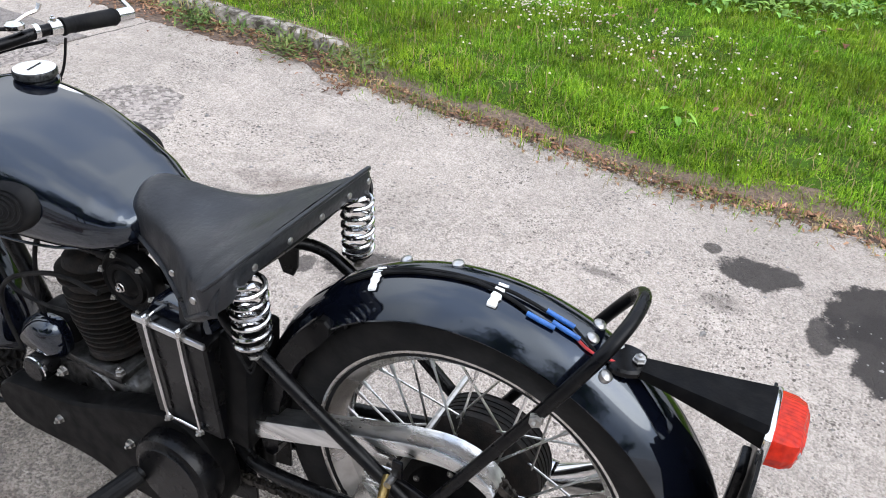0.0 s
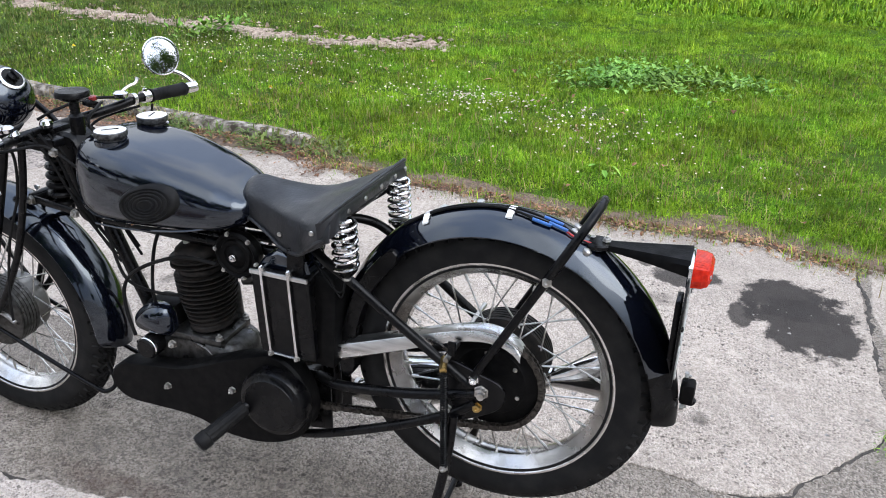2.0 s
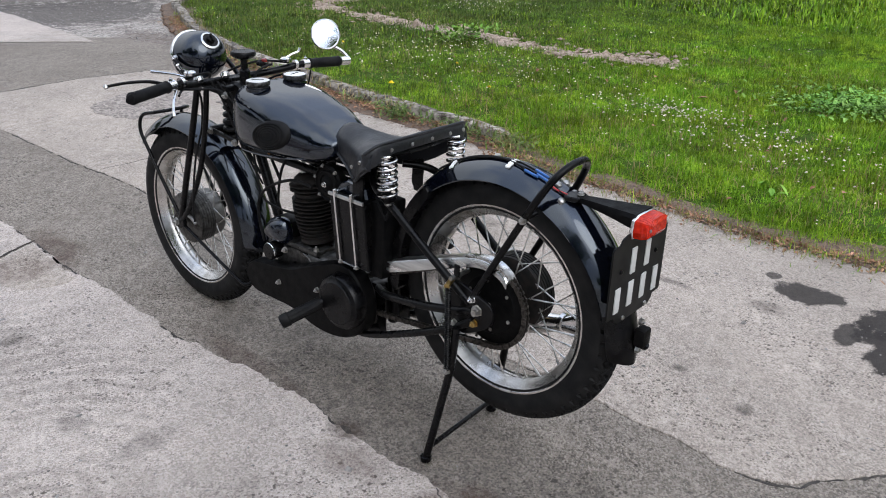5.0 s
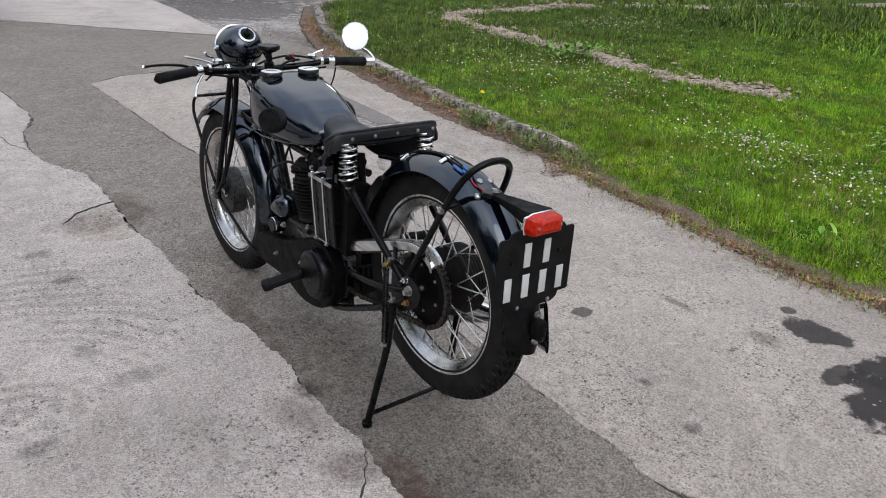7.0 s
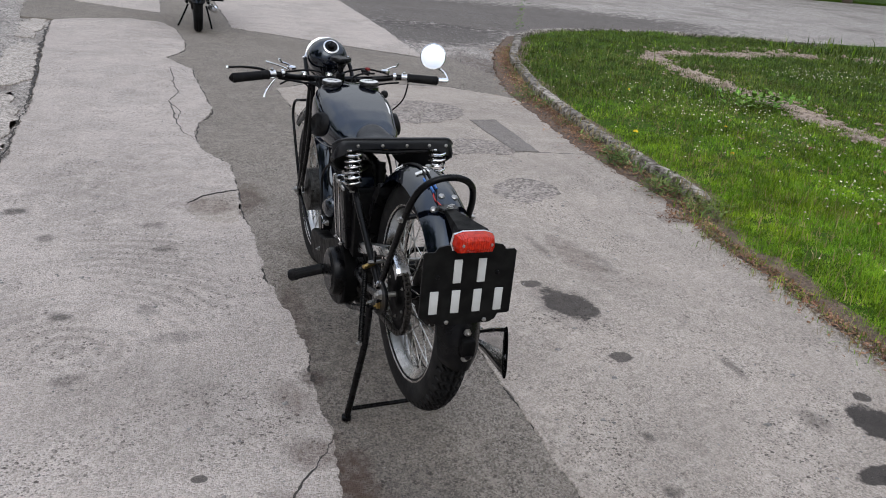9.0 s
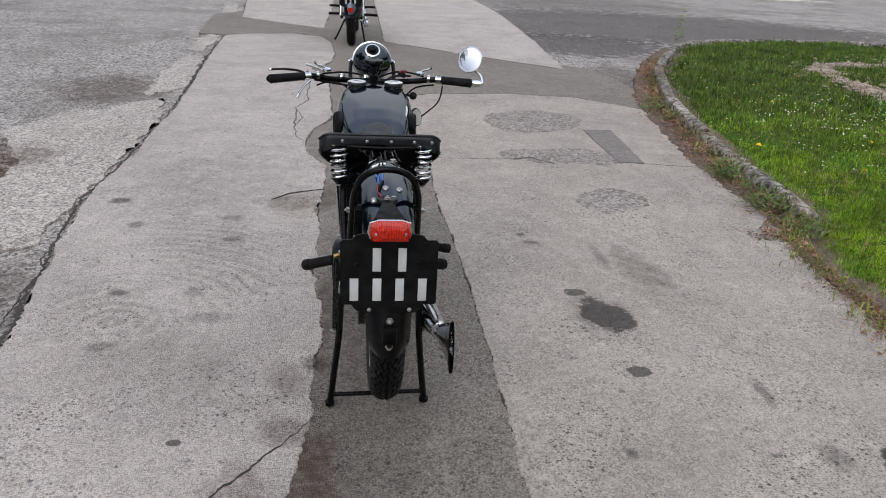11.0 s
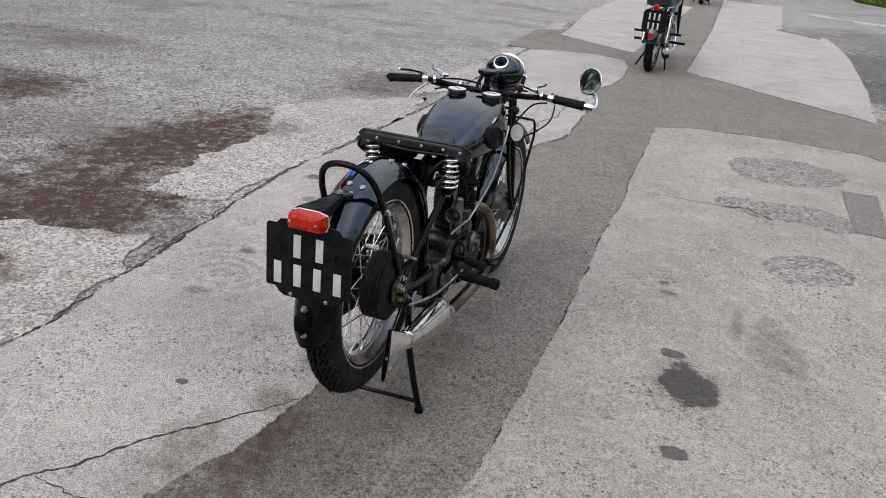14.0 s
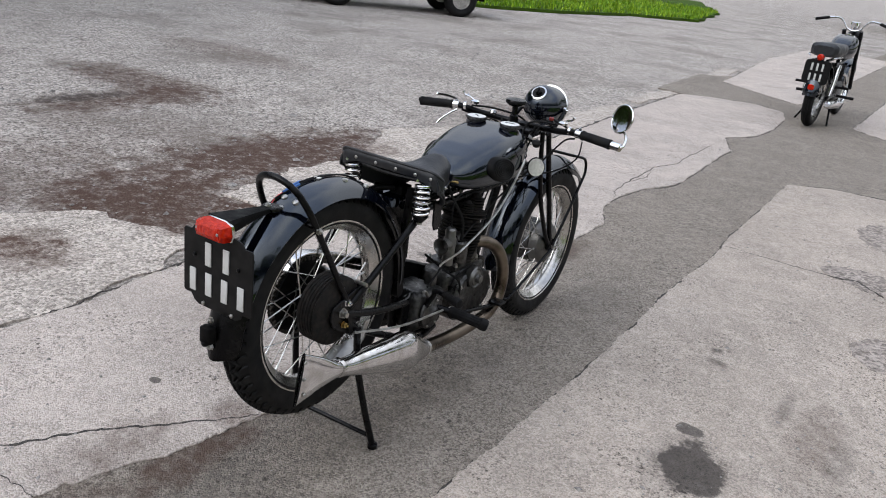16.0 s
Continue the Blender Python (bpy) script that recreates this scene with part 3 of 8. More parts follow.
def slab(outline, lo, hi, axis="x", bevel=0.0, bm=None):
    """A plate: an outline in the plane across axis (y, z for x; x, z for y; x, y for z), from lo to hi, with bevelled rims."""
    bm = bm or bmesh.new()
    def put(q, h):
        return {"x": (h, q[0], q[1]), "y": (q[0], h, q[1]), "z": (q[0], q[1], h)}[axis]
    c = [sum(q[i] for q in outline) / len(outline) for i in (0, 1)]
    def inset(d):
        out = []
        for q in outline:
            v = Vector((c[0] - q[0], c[1] - q[1]))
            out.append((q[0] + v.normalized().x * d, q[1] + v.normalized().y * d))
        return out
    rings = [[put(q, lo) for q in outline], [put(q, hi) for q in outline]]
    if bevel:
        s = 1 if hi > lo else -1
        inn = inset(bevel)
        rings = [[put(q, lo) for q in inn], [put(q, lo + s * bevel) for q in outline], [put(q, hi - s * bevel) for q in outline], [put(q, hi) for q in inn]]
    return skin(bm, rings)


def rounded(points, sub=5):
    """A smooth closed 2D outline through points."""
    return [(p.x, p.y) for p in spline([(a, b, 0) for a, b in points], sub, True)]


def hexbolt(at, axis="x", r=0.008, h=0.007, stud=0.4, bm=None):
    bm = lathe([(r * 1.25, 0), (r * 1.25, h * 0.15), (r, h * 0.15), (r, h * 0.9), (r * 0.8, h)], at, axis, 6, bm)
    return lathe([(r * stud, h * 0.9), (r * stud, h * 1.5), (r * stud * 0.7, h * 1.6)], at, axis, 8, bm)


def coil(a, b, radius, wire, turns, n=8, per=18, bm=None):
    """A coil spring from a to b."""
    bm = bm or bmesh.new()
    a, b = Vector(a), Vector(b)
    d = (b - a)
    u = d.orthogonal().normalized()
    v = d.normalized().cross(u)
    k = int(turns * per)
    pts = [a + d * (i / k) + radius * (u * math.cos(2 * math.pi * i / per) + v * math.sin(2 * math.pi * i / per)) for i in range(k + 1)]
    return tube(pts, wire, n, 1, bm)


# ---- ground and paving ----
def wobble(x, y, scale, seed=0.0):
    return noise.noise(Vector((x * scale, y * scale, seed)))


def ragged(points, step=0.05, amp=0.018, seed=1.0):
    """A broken outline through the corner points."""
    out = []
    k = len(points)
    for i in range(k):
        a, b = Vector(points[i]), Vector(points[(i + 1) % k])
        m = max(1, int((b - a).length / step))
        nrm = Vector((-(b - a).y, (b - a).x)).normalized()
        for j in range(m):
            p = a.lerp(b, j / m)
            d = amp * (wobble(p.x, p.y, 5, seed) + 0.6 * wobble(p.x, p.y, 17, seed + 3) + 0.5 * wobble(p.x, p.y, 43, seed + 7) + 0.4 * wobble(p.x, p.y, 95, seed + 11))
            out.append((p.x + nrm.x * d, p.y + nrm.y * d))
    return out


def sheet(name, outline, z, drop, mat, label, kind="structure", chamfer=0.0035):
    """A cast slab or patch with a broken rim that reaches drop metres down."""
    bm = bmesh.new()
    k = len(outline)
    def shift(d):
        out = []
        for i in range(k):
            a, b = Vector(outline[i - 1]), Vector(outline[(i + 1) % k])
            t = (b - a)
            nrm = Vector((-t.y, t.x)).normalized() if t.length > 1e-6 else Vector((0, 0))
            out.append((outline[i][0] + nrm.x * d, outline[i][1] + nrm.y * d))
        return out
    area = sum(outline[i - 1][0] * outline[i][1] - outline[i][0] * outline[i - 1][1] for i in range(k))
    inner = shift(chamfer if area > 0 else -chamfer)
    rings = [[(x, y, z - drop) for x, y in outline], [(x, y, z - chamfer * 0.7) for x, y in outline], [(x, y, z) for x, y in inner]]
    vs = [[bm.verts.new(q) for q in r] for r in rings]
    for a, b in ((0, 1), (1, 2)):
        for j in range(k):
            bm.faces.new((vs[a][j], vs[a][(j + 1) % k], vs[b][(j + 1) % k], vs[b][j]))
    top = bm.faces.new(vs[2])
    bmesh.ops.triangulate(bm, faces=[top])
    return tagged(part(name, bm, mat, None, label, sharp=20), label, name.split("_")[-1], kind=kind)


bm = bmesh.new()
bmesh.ops.create_grid(bm, x_segments=40, y_segments=40, size=600)
bmesh.ops.translate(bm, vec=(0, 0, -0.030), verts=bm.verts)
tagged(part("ground", bm, YARD, None), "grey gravelly worn asphalt yard with brown stains", "ground", kind="structure")

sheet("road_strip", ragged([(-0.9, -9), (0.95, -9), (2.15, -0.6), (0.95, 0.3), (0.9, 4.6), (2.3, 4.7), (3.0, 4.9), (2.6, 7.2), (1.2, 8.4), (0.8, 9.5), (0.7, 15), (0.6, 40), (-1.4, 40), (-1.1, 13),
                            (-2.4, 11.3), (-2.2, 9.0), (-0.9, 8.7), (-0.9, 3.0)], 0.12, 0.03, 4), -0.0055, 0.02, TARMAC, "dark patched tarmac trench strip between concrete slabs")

LEFT_EDGE = [(-0.75, -9), (-0.42, -1.2), (-0.325, -0.59), (-0.225, -0.28), (-0.20, -0.06), (-0.19, 0.06), (-0.195, 0.42), (-0.172, 0.57), (-0.19, 0.84), (-0.25, 1.24), (-0.24, 1.47), (-0.245, 1.80),
             (-0.27, 2.06), (-0.255, 2.37), (-0.25, 2.56), (-0.272, 2.92), (-0.41, 3.22), (-0.44, 3.52), (-0.40, 3.90), (-0.28, 4.22), (-0.295, 4.60), (-0.33, 5.2), (-0.365, 5.95), (-0.58, 6.53), (-0.39, 6.95), (-0.37, 7.6), (-0.45, 8.5), (-0.60, 9.05)]
sheet("slab_left", ragged(LEFT_EDGE + [(-0.98, 9.25), (-1.56, 9.05), (-1.83, 8.8), (-1.73, 7.05), (-1.59, 5.4), (-1.53, 4.25), (-1.5, 3.1), (-1.52, 2.2), (-1.43, 1.5), (-1.36, 1.0), (-1.29, 0.55), (-1.23, 0.0), (-1.21, -0.3), (-1.2, -9)], 0.014, 0.020, 9),
      0.0, 0.028, CONCRETE, "pale worn concrete slab with broken edges")
sheet("slab_right", ragged([(0.438, -0.30), (0.449, 0.15), (0.445, 0.9), (0.435, 1.6), (0.40, 2.2), (0.41, 2.9), (0.37, 3.4), (0.355, 4.1), (0.32, 5.15), (0.6, 5.38), (1.36, 5.5), (2.0, 5.42), (2.37, 5.1), (2.9, 4.6), (2.9, -0.8), (2.04, -0.865), (1.63, -0.88), (1.34, -0.882), (1.08, -0.886), (0.90, -0.896), (0.775, -0.832), (0.663, -0.742), (0.536, -0.643), (0.487, -0.624), (0.439, -0.547), (0.421, -0.414)], 0.014, 0.012, 15),
      0.0, 0.028, GREYCONCRETE, "pale worn concrete slab stained with oil")
sheet("slab_corner", ragged([(1.30, -0.94), (1.66, -0.91), (2.04, -0.90), (2.7, -0.88), (2.7, -5), (1.5, -5), (1.2, -1.7)], 0.05, 0.02, 17), -0.002, 0.026, GREYCONCRETE, "pale worn concrete slab past a crack")
sheet("far_slab_left", ragged([(-0.62, 10.0), (-0.60, 12.3), (-0.7, 21), (-2.6, 22), (-2.5, 16.2), (-2.15, 13.2), (-1.9, 10.95)], 0.09, 0.03, 21), 0.0, 0.028, CONCRETE, "pale concrete slab beyond the tarmac crossing")
sheet("far_slab_right", ragged([(0.25, 8.85), (1.2, 8.0), (2.28, 7.15), (2.42, 9.5), (2.5, 13.5), (2.35, 16.3), (1.5, 17.4), (1.6, 26), (-0.15, 26), (0.17, 15)], 0.09, 0.03, 27), 0.0, 0.028, CONCRETE, "pale concrete slab beyond the tarmac crossing")
# remnants of concrete along the yard
for pts, s in (([(-1.9, 5.0), (-1.66, 5.35), (-1.66, 5.9), (-1.76, 7.0), (-1.98, 7.3), (-2.03, 6.2)], 31), ([(-1.86, 7.5), (-1.9, 9.1), (-2.1, 9.2), (-2.08, 7.6)], 33), ([(-2.0, 1.45), (-1.56, 1.5), (-1.56, 2.4), (-1.58, 4.2), (-1.75, 4.9), (-2.0, 4.45), (-2.3, 4.3), (-2.52, 3.6), (-2.15, 2.9), (-2.1, 2.1)], 35),
               ([(-1.9, 0.8), (-1.5, 0.95), (-1.36, 0.5), (-1.27, 0.0), (-1.26, -0.5), (-1.27, -4), (-2.2, -4), (-2.3, -0.5), (-2.4, 0.35), (-2.15, 0.75)], 37), ([(-2.3, 11.3), (-2.1, 11.0), (-1.98, 11.2), (-2.3, 13.2), (-2.5, 13.0)], 39)):
    sheet("worn_patch", ragged(pts, 0.06, 0.055, s), -0.018, 0.012, WORN, "worn remnant of thin concrete on the yard", chamfer=0.002)
for pts, mat, lab, s in (([(0.97, 4.4), (1.34, 4.76), (1.76, 4.6), (1.73, 4.2), (1.38, 3.97), (1.07, 4.02)], ROUGHPATCH, "coarse grey repair patch in concrete", 41), ([(0.97, 3.38), (1.45, 3.48), (1.71, 3.42), (1.72, 3.14), (1.27, 3.08), (0.97, 3.2)], ROUGHPATCH, "coarse grey repair patch in concrete", 43),
                         ([(1.275, 2.41), (1.516, 2.57), (1.67, 2.38), (1.58, 2.17), (1.37, 2.065), (1.24, 2.2)], ROUGHPATCH, "coarse grey repair patch in concrete", 45), ([(1.73, 4.07), (1.96, 4.09), (1.925, 3.14), (1.735, 3.15)], DARKPATCH, "dark rectangular tarmac repair patch", 47),
                         ([(1.45, 17.3), (2.2, 16.4), (2.2, 15.9), (1.4, 16.9)], DARKPATCH, "dark tarmac repair patch", 49)):
    smooth_pts = rounded(pts, 5) if mat is ROUGHPATCH else pts
    sheet("repair_patch", ragged(smooth_pts, 0.03, 0.04 if mat is ROUGHPATCH else 0.012, s), 0.004 if mat is ROUGHPATCH else 0.008, 0.01, mat, lab, chamfer=0.003)


def crack(points, width, seed, z=0.0015, step=0.011, amp=0.02):
    """A wandering crack filled with dirt, as a low ribbon of uneven width."""
    line = []
    for i in range(len(points) - 1):
        a, b = Vector(points[i]), Vector(points[i + 1])
        m = max(1, int((b - a).length / step))
        line += [a.lerp(b, j / m) for j in range(m)]
    line.append(Vector(points[-1]))
    k = len(line)
    verts, faces = [], []
    for i, p in enumerate(line):
        d = (line[min(i + 1, k - 1)] - line[max(i - 1, 0)]).normalized()
        nrm = Vector((-d.y, d.x))
        q = p + nrm * amp * (wobble(p.x, p.y, 7, seed) + 0.5 * wobble(p.x, p.y, 25, seed + 5) + 0.35 * wobble(p.x, p.y, 70, seed + 6))
        w = width * (0.30 + 0.8 * abs(wobble(p.x, p.y, 19, seed + 9)) + 0.9 * abs(wobble(p.x, p.y, 55, seed + 13))) * min(1, 0.25 + 4 * min(i, k - 1 - i) / k)
        verts += [(q.x - nrm.x * w, q.y - nrm.y * w, z - 0.003), (q.x - nrm.x * w * 0.6, q.y - nrm.y * w * 0.6, z), (q.x + nrm.x * w * 0.6, q.y + nrm.y * w * 0.6, z), (q.x + nrm.x * w, q.y + nrm.y * w, z - 0.003)]
        if i:
            o = 4 * i
            faces += [(o - 4 + j, o - 3 + j, o + 1 + j, o + j) for j in range(3)]
    return tagged(raw("crack", verts, faces, CRACKM), "dirt-filled crack in the paving", "crack", kind="structure")


crack([(-0.19, 0.06), (-0.245, -0.03), (-0.39, -0.23), (-0.478, -0.357), (-0.58, -0.55), (-0.9, -1.0), (-1.2, -1.2)], 0.008, 3)
crack([(-0.32, -0.6), (-0.5, -0.62), (-0.62, -0.6)], 0.003, 5)
crack([(-0.55, 6.03), (-0.537, 5.35), (-0.505, 4.90), (-0.583, 4.60), (-0.558, 4.25), (-0.545, 3.93), (-0.50, 3.62), (-0.44, 3.5)], 0.008, 7)
sheet("repair_patch", ragged([(-0.27, 2.385), (-0.36, 2.34), (-0.45, 2.29), (-0.52, 2.19), (-0.535, 2.10), (-0.47, 1.95), (-0.38, 1.92), (-0.30, 1.92), (-0.285, 2.06)], 0.03, 0.012, 55), 0.003, 0.01, GREYCONCRETE, "shallow spalled hollow in the concrete edge", chamfer=0.002)
crack([(-0.25, 2.40), (-0.36, 2.36), (-0.45, 2.31), (-0.53, 2.20)], 0.009, 8, z=0.0055, amp=0.012)
crack([(-0.575, 4.5), (-0.50, 4.25), (-0.545, 3.95)], 0.005, 9)
crack([(0.41, 3.15), (0.97, 3.17), (1.93, 3.14), (2.45, 3.05)], 0.005, 11, amp=0.012)
crack([(0.98, 3.17), (1.12, 3.20), (1.22, 3.12), (1.27, 3.06)], 0.012, 13, z=0.0055)
crack([(-0.18, -0.4), (-0.3, -0.75), (-0.33, -1.2)], 0.004, 15, z=-0.006)
crack([(0.455, -0.6), (0.455, 0.2), (0.45, 0.9), (0.44, 1.6), (0.40, 2.2), (0.412, 2.9), (0.37, 3.4), (0.357, 4.1), (0.32, 5.15)], 0.0105, 17, z=-0.004, amp=0.012)
crack([(-0.205, -0.1), (-0.2, 0.42), (-0.18, 0.57), (-0.2, 0.84), (-0.255, 1.24), (-0.25, 1.8), (-0.27, 2.1), (-0.255, 2.4), (-0.25, 2.9)], 0.010, 19, z=-0.004, amp=0.012)
crack([(-1.2, -0.3), (-1.25, 0.0), (-1.31, 0.55), (-1.38, 1.0), (-1.45, 1.5), (-1.54, 2.2), (-1.52, 3.1), (-1.55, 4.25)], 0.012, 21, z=-0.008, amp=0.025)
crack([(-1.55, 4.25), (-1.61, 5.4), (-1.75, 7.05), (-1.85, 8.8)], 0.02, 23, z=-0.008, amp=0.03)
crack([(0.43, -0.42), (0.435, -0.55), (0.482, -0.632), (0.54, -0.655), (0.665, -0.752), (0.775, -0.842), (0.90, -0.91)], 0.009, 24, z=-0.004, amp=0.012)
crack([(2.6, -0.84), (2.04, -0.868), (1.7, -0.89), (1.4, -0.885), (1.08, -0.886), (0.90, -0.905)], 0.015, 25, z=-0.003, amp=0.02)
crack([(0.28, 8.83), (1.2, 7.98), (2.25, 7.12)], 0.012, 27, z=-0.003, amp=0.02)
crack([(-1.9, 10.93), (-1.2, 10.5), (-0.62, 9.98)], 0.012, 29, z=-0.003, amp=0.02)
crack([(0.24, 8.9), (0.2, 12.0), (0.165, 15.0), (0.0, 20.0), (-0.16, 26.0)], 0.012, 31, z=-0.003, step=0.08, amp=0.03)
crack([(-0.62, 10.0), (-0.60, 12.3), (-0.65, 16.0), (-0.70, 21.0)], 0.012, 33, z=-0.003, step=0.08, amp=0.03)
crack([(-1.92, 10.95), (-2.15, 13.2), (-2.5, 16.2), (-2.6, 22.0)], 0.02, 35, z=-0.006, step=0.08, amp=0.05)
crack([(-0.46, 8.3), (-0.61, 9.05), (-0.98, 9.27), (-1.56, 9.07), (-1.84, 8.82)], 0.010, 37, z=-0.003, amp=0.02)
crack([(-0.265, 2.92), (-0.405, 3.22), (-0.435, 3.52), (-0.395, 3.90), (-0.275, 4.22), (-0.29, 4.60), (-0.325, 5.2), (-0.36, 5.95), (-0.575, 6.53), (-0.385, 6.95), (-0.365, 7.6), (-0.445, 8.5)], 0.011, 39, z=-0.004, amp=0.012)
crack([(0.32, 5.16), (0.6, 5.40), (1.36, 5.52), (2.0, 5.44), (2.37, 5.12)], 0.011, 41, z=-0.003, amp=0.014)
crack([(1.60, -0.86), (1.68, -1.0), (1.72, -1.3), (1.9, -1.8)], 0.01, 30, z=-0.004)

for pts_, w_, s_ in (([(-1.41, 1.50), (-1.376, 1.357), (-1.351, 1.10), (-1.353, 0.893), (-1.29, 0.60)], 0.009, 61), ([(-1.46, 1.434), (-1.402, 1.17), (-1.395, 0.97), (-1.367, 0.706)], 0.006, 62)):
    crack(pts_, w_, s_, z=-0.006)

# ---- lawn ----
KERB_LINE = [(2.50, 1.98), (2.56, 2.4), (2.56, 2.9), (2.61, 3.4), (2.73, 4.3), (2.87, 5.2), (3.12, 6.1), (3.45, 7.15), (4.0, 8.35), (4.5, 9.3), (5.3, 9.95), (6.5, 10.35), (8.0, 10.45), (9.7, 10.2), (11.3, 9.55)]
VERGE = [(2.45, -1.35), (2.10, -0.93), (2.12, -0.72), (2.20, -0.5), (2.20, -0.24), (2.15, 0.12), (2.17, 0.5), (2.25, 0.95), (2.26, 1.35), (2.36, 1.75), (2.50, 1.93)]
kerb_pts = spline([(x, y, 0) for x, y in KERB_LINE], 8)
edge_y = np.array([p[1] for p in VERGE] + [p.y for p in kerb_pts if p.y > 1.95 and p.x < 5.2])
edge_x = np.array([p[0] for p in VERGE] + [p.x + 0.06 for p in kerb_pts if p.y > 1.95 and p.x < 5.2])


def lawn_x(y):
    return float(np.interp(y, edge_y, edge_x))


def lawn_height(x, y):
    rise = min(1.0, max(0.0, (x - lawn_x(y)) / 0.35))
    return -0.02 + 0.055 * rise + 0.035 * rise * wobble(x, y, 0.8, 2) + 0.012 * wobble(x, y, 4, 6) * rise


sheet("verge_dirt", ragged([(2.05, -1.4), (2.06, -0.9), (2.10, -0.55), (2.11, -0.2), (2.07, 0.1), (2.11, 0.45), (2.16, 0.8), (2.15, 1.05), (2.18, 1.4), (2.23, 1.75), (2.30, 2.2), (2.29, 3.0), (2.33, 3.6), (2.42, 4.3), (2.52, 5.0), (2.70, 5.8), (3.0, 6.7), (3.4, 7.7), (4.2, 9.2), (5, 10.0), (5.4, 9.6), (4.3, 8.0), (3.4, 5.5), (3.0, 3.0), (2.9, -1.4)], 0.02, 0.035, 51), 0.0045, 0.02, SOIL, "brown soil and leaf litter along the kerb", chamfer=0.012)
# the turf sheet follows the kerb
rows, cols = 150, 90
tv = []
for j in range(rows):
    y = -9 + 19.2 * j / (rows - 1)
    xe = lawn_x(y) + 0.02
    for i in range(cols):
        x = xe + (26 - xe) * (i / (cols - 1)) ** 2.2
        tv.append((x, y, lawn_height(x, y) if i else -0.05))
ti = np.arange(rows * cols).reshape(rows, cols)
tf = np.stack([ti[:-1, :-1], ti[:-1, 1:], ti[1:, 1:], ti[1:, :-1]], -1).reshape(-1, 4)
tagged(raw("lawn", tv, tf, TURF), "mossy turf under long green grass", "lawn", kind="structure")

PATH_LINE = [(5.62, 2.45), (5.42, 2.75), (5.36, 3.2), (5.40, 4.1), (5.42, 5.1), (5.44, 6.1), (5.62, 7.1), (5.95, 7.9), (7.3, 8.25), (9.4, 8.35), (13, 7.6), (20, 7.2)]
path_pts = spline([(x, y, 0) for x, y in PATH_LINE], 10)
path_np = np.array([(p.x, p.y) for p in path_pts])
pw = np.interp(np.arange(len(path_np)), [0, 10, 40, 60, 80, len(path_np)], [0.08, 0.21, 0.23, 0.19, 0.26, 0.36])
pv, pf = [], []
for i, p in enumerate(path_pts):
    d = (path_pts[min(i + 1, len(path_pts) - 1)] - path_pts[max(i - 1, 0)]).normalized()
    for s in np.linspace(-1, 1, 9):
        w = pw[i] * s * (1.15 + 0.5 * wobble(p.x, p.y, 3, 5))
        x, y = p.x - d.y * w, p.y + d.x * w
        pv.append((x, y, lawn_height(x, y) + 0.012 - 0.03 * abs(s) ** 3 + 0.02 * wobble(x, y, 5, 4) + 0.012 * wobble(x, y, 14, 4)))
    if i:
        o = 9 * i
        pf += [(o - 9 + j, o - 8 + j, o + 1 + j, o + j) for j in range(8)]
tagged(raw("garden_path", pv, pf, RUBBLE), "bare trodden path of soil and old rubble", "path", kind="structure")


def stones(name, centres, size, mat, label, seed, flat=0.5):
    """Loose stones, each a broken little polyhedron."""
    rng = np.random.default_rng(seed)
    base = np.array([(1, 0, 0), (-1, 0, 0), (0, 1, 0), (0, -1, 0), (0, 0, 1), (0, 0, -1)], float)
    tri = np.array([(0, 2, 4), (2, 1, 4), (1, 3, 4), (3, 0, 4), (2, 0, 5), (1, 2, 5), (3, 1, 5), (0, 3, 5)])
    k = len(centres)
    s = size * rng.lognormal(0, 0.45, k)
    v = base[None] * (1 + 0.35 * rng.standard_normal((k, 6, 1))) * s[:, None, None] * np.array([1, 1, flat])
    a = rng.uniform(0, 6.28, k)
    c, si = np.cos(a)[:, None], np.sin(a)[:, None]
    v = np.stack([v[..., 0] * c - v[..., 1] * si, v[..., 0] * si + v[..., 1] * c, v[..., 2]], -1) + np.asarray(centres)[:, None]
    f = (tri[None] + 6 * np.arange(k)[:, None, None]).reshape(-1, 3)
    return tagged(raw(name, v.reshape(-1, 3), f, mat, sharp=25), label, name.split("_")[-1], kind="stuff")


rng = np.random.default_rng(5)
pick = rng.integers(0, len(path_np), 900)
cen = np.c_[path_np[pick] + rng.normal(0, 0.2, (900, 2)), np.zeros(900)]
cen[:, 2] = [lawn_height(x, y) + 0.015 for x, y, _ in cen]
sp = np.random.default_rng(9)
sc = np.c_[sp.normal(8.3, 1.1, 260), sp.normal(8.45, 0.28, 260)]
cen = np.r_[cen, np.c_[sc, [lawn_height(a, b) + 0.02 for a, b in sc]]]
stones("path_stones", cen, 0.022, RUBBLE, "broken stones and rubble on the bare path", 6)
chips = np.c_[rng.uniform(-1.3, 2.1, 3600), rng.uniform(-1.2, 6, 3600), np.full(3600, 0.001)]
inside = (chips[:, 0] < -0.3) | (chips[:, 0] > 0.5)
chips[~inside, 2] = -0.008
stones("loose_chips", chips, 0.0035, PEBBLE, "small dark stone chips lying on the concrete", 7)
grit = np.r_[np.c_[rng.normal(2.5, 0.5, 700), rng.uniform(5.5, 9, 700), np.full(700, -0.026)], np.c_[rng.uniform(1.5, 5.5, 2200), rng.uniform(8, 13, 2200), np.full(2200, -0.026)]]
stones("yard_grit", np.r_[grit, np.c_[rng.uniform(-6, -1.3, 2500), rng.uniform(-1, 9, 2500), np.full(2500, -0.026)]], 0.008, PEBBLE, "loose grit on the worn yard", 8)

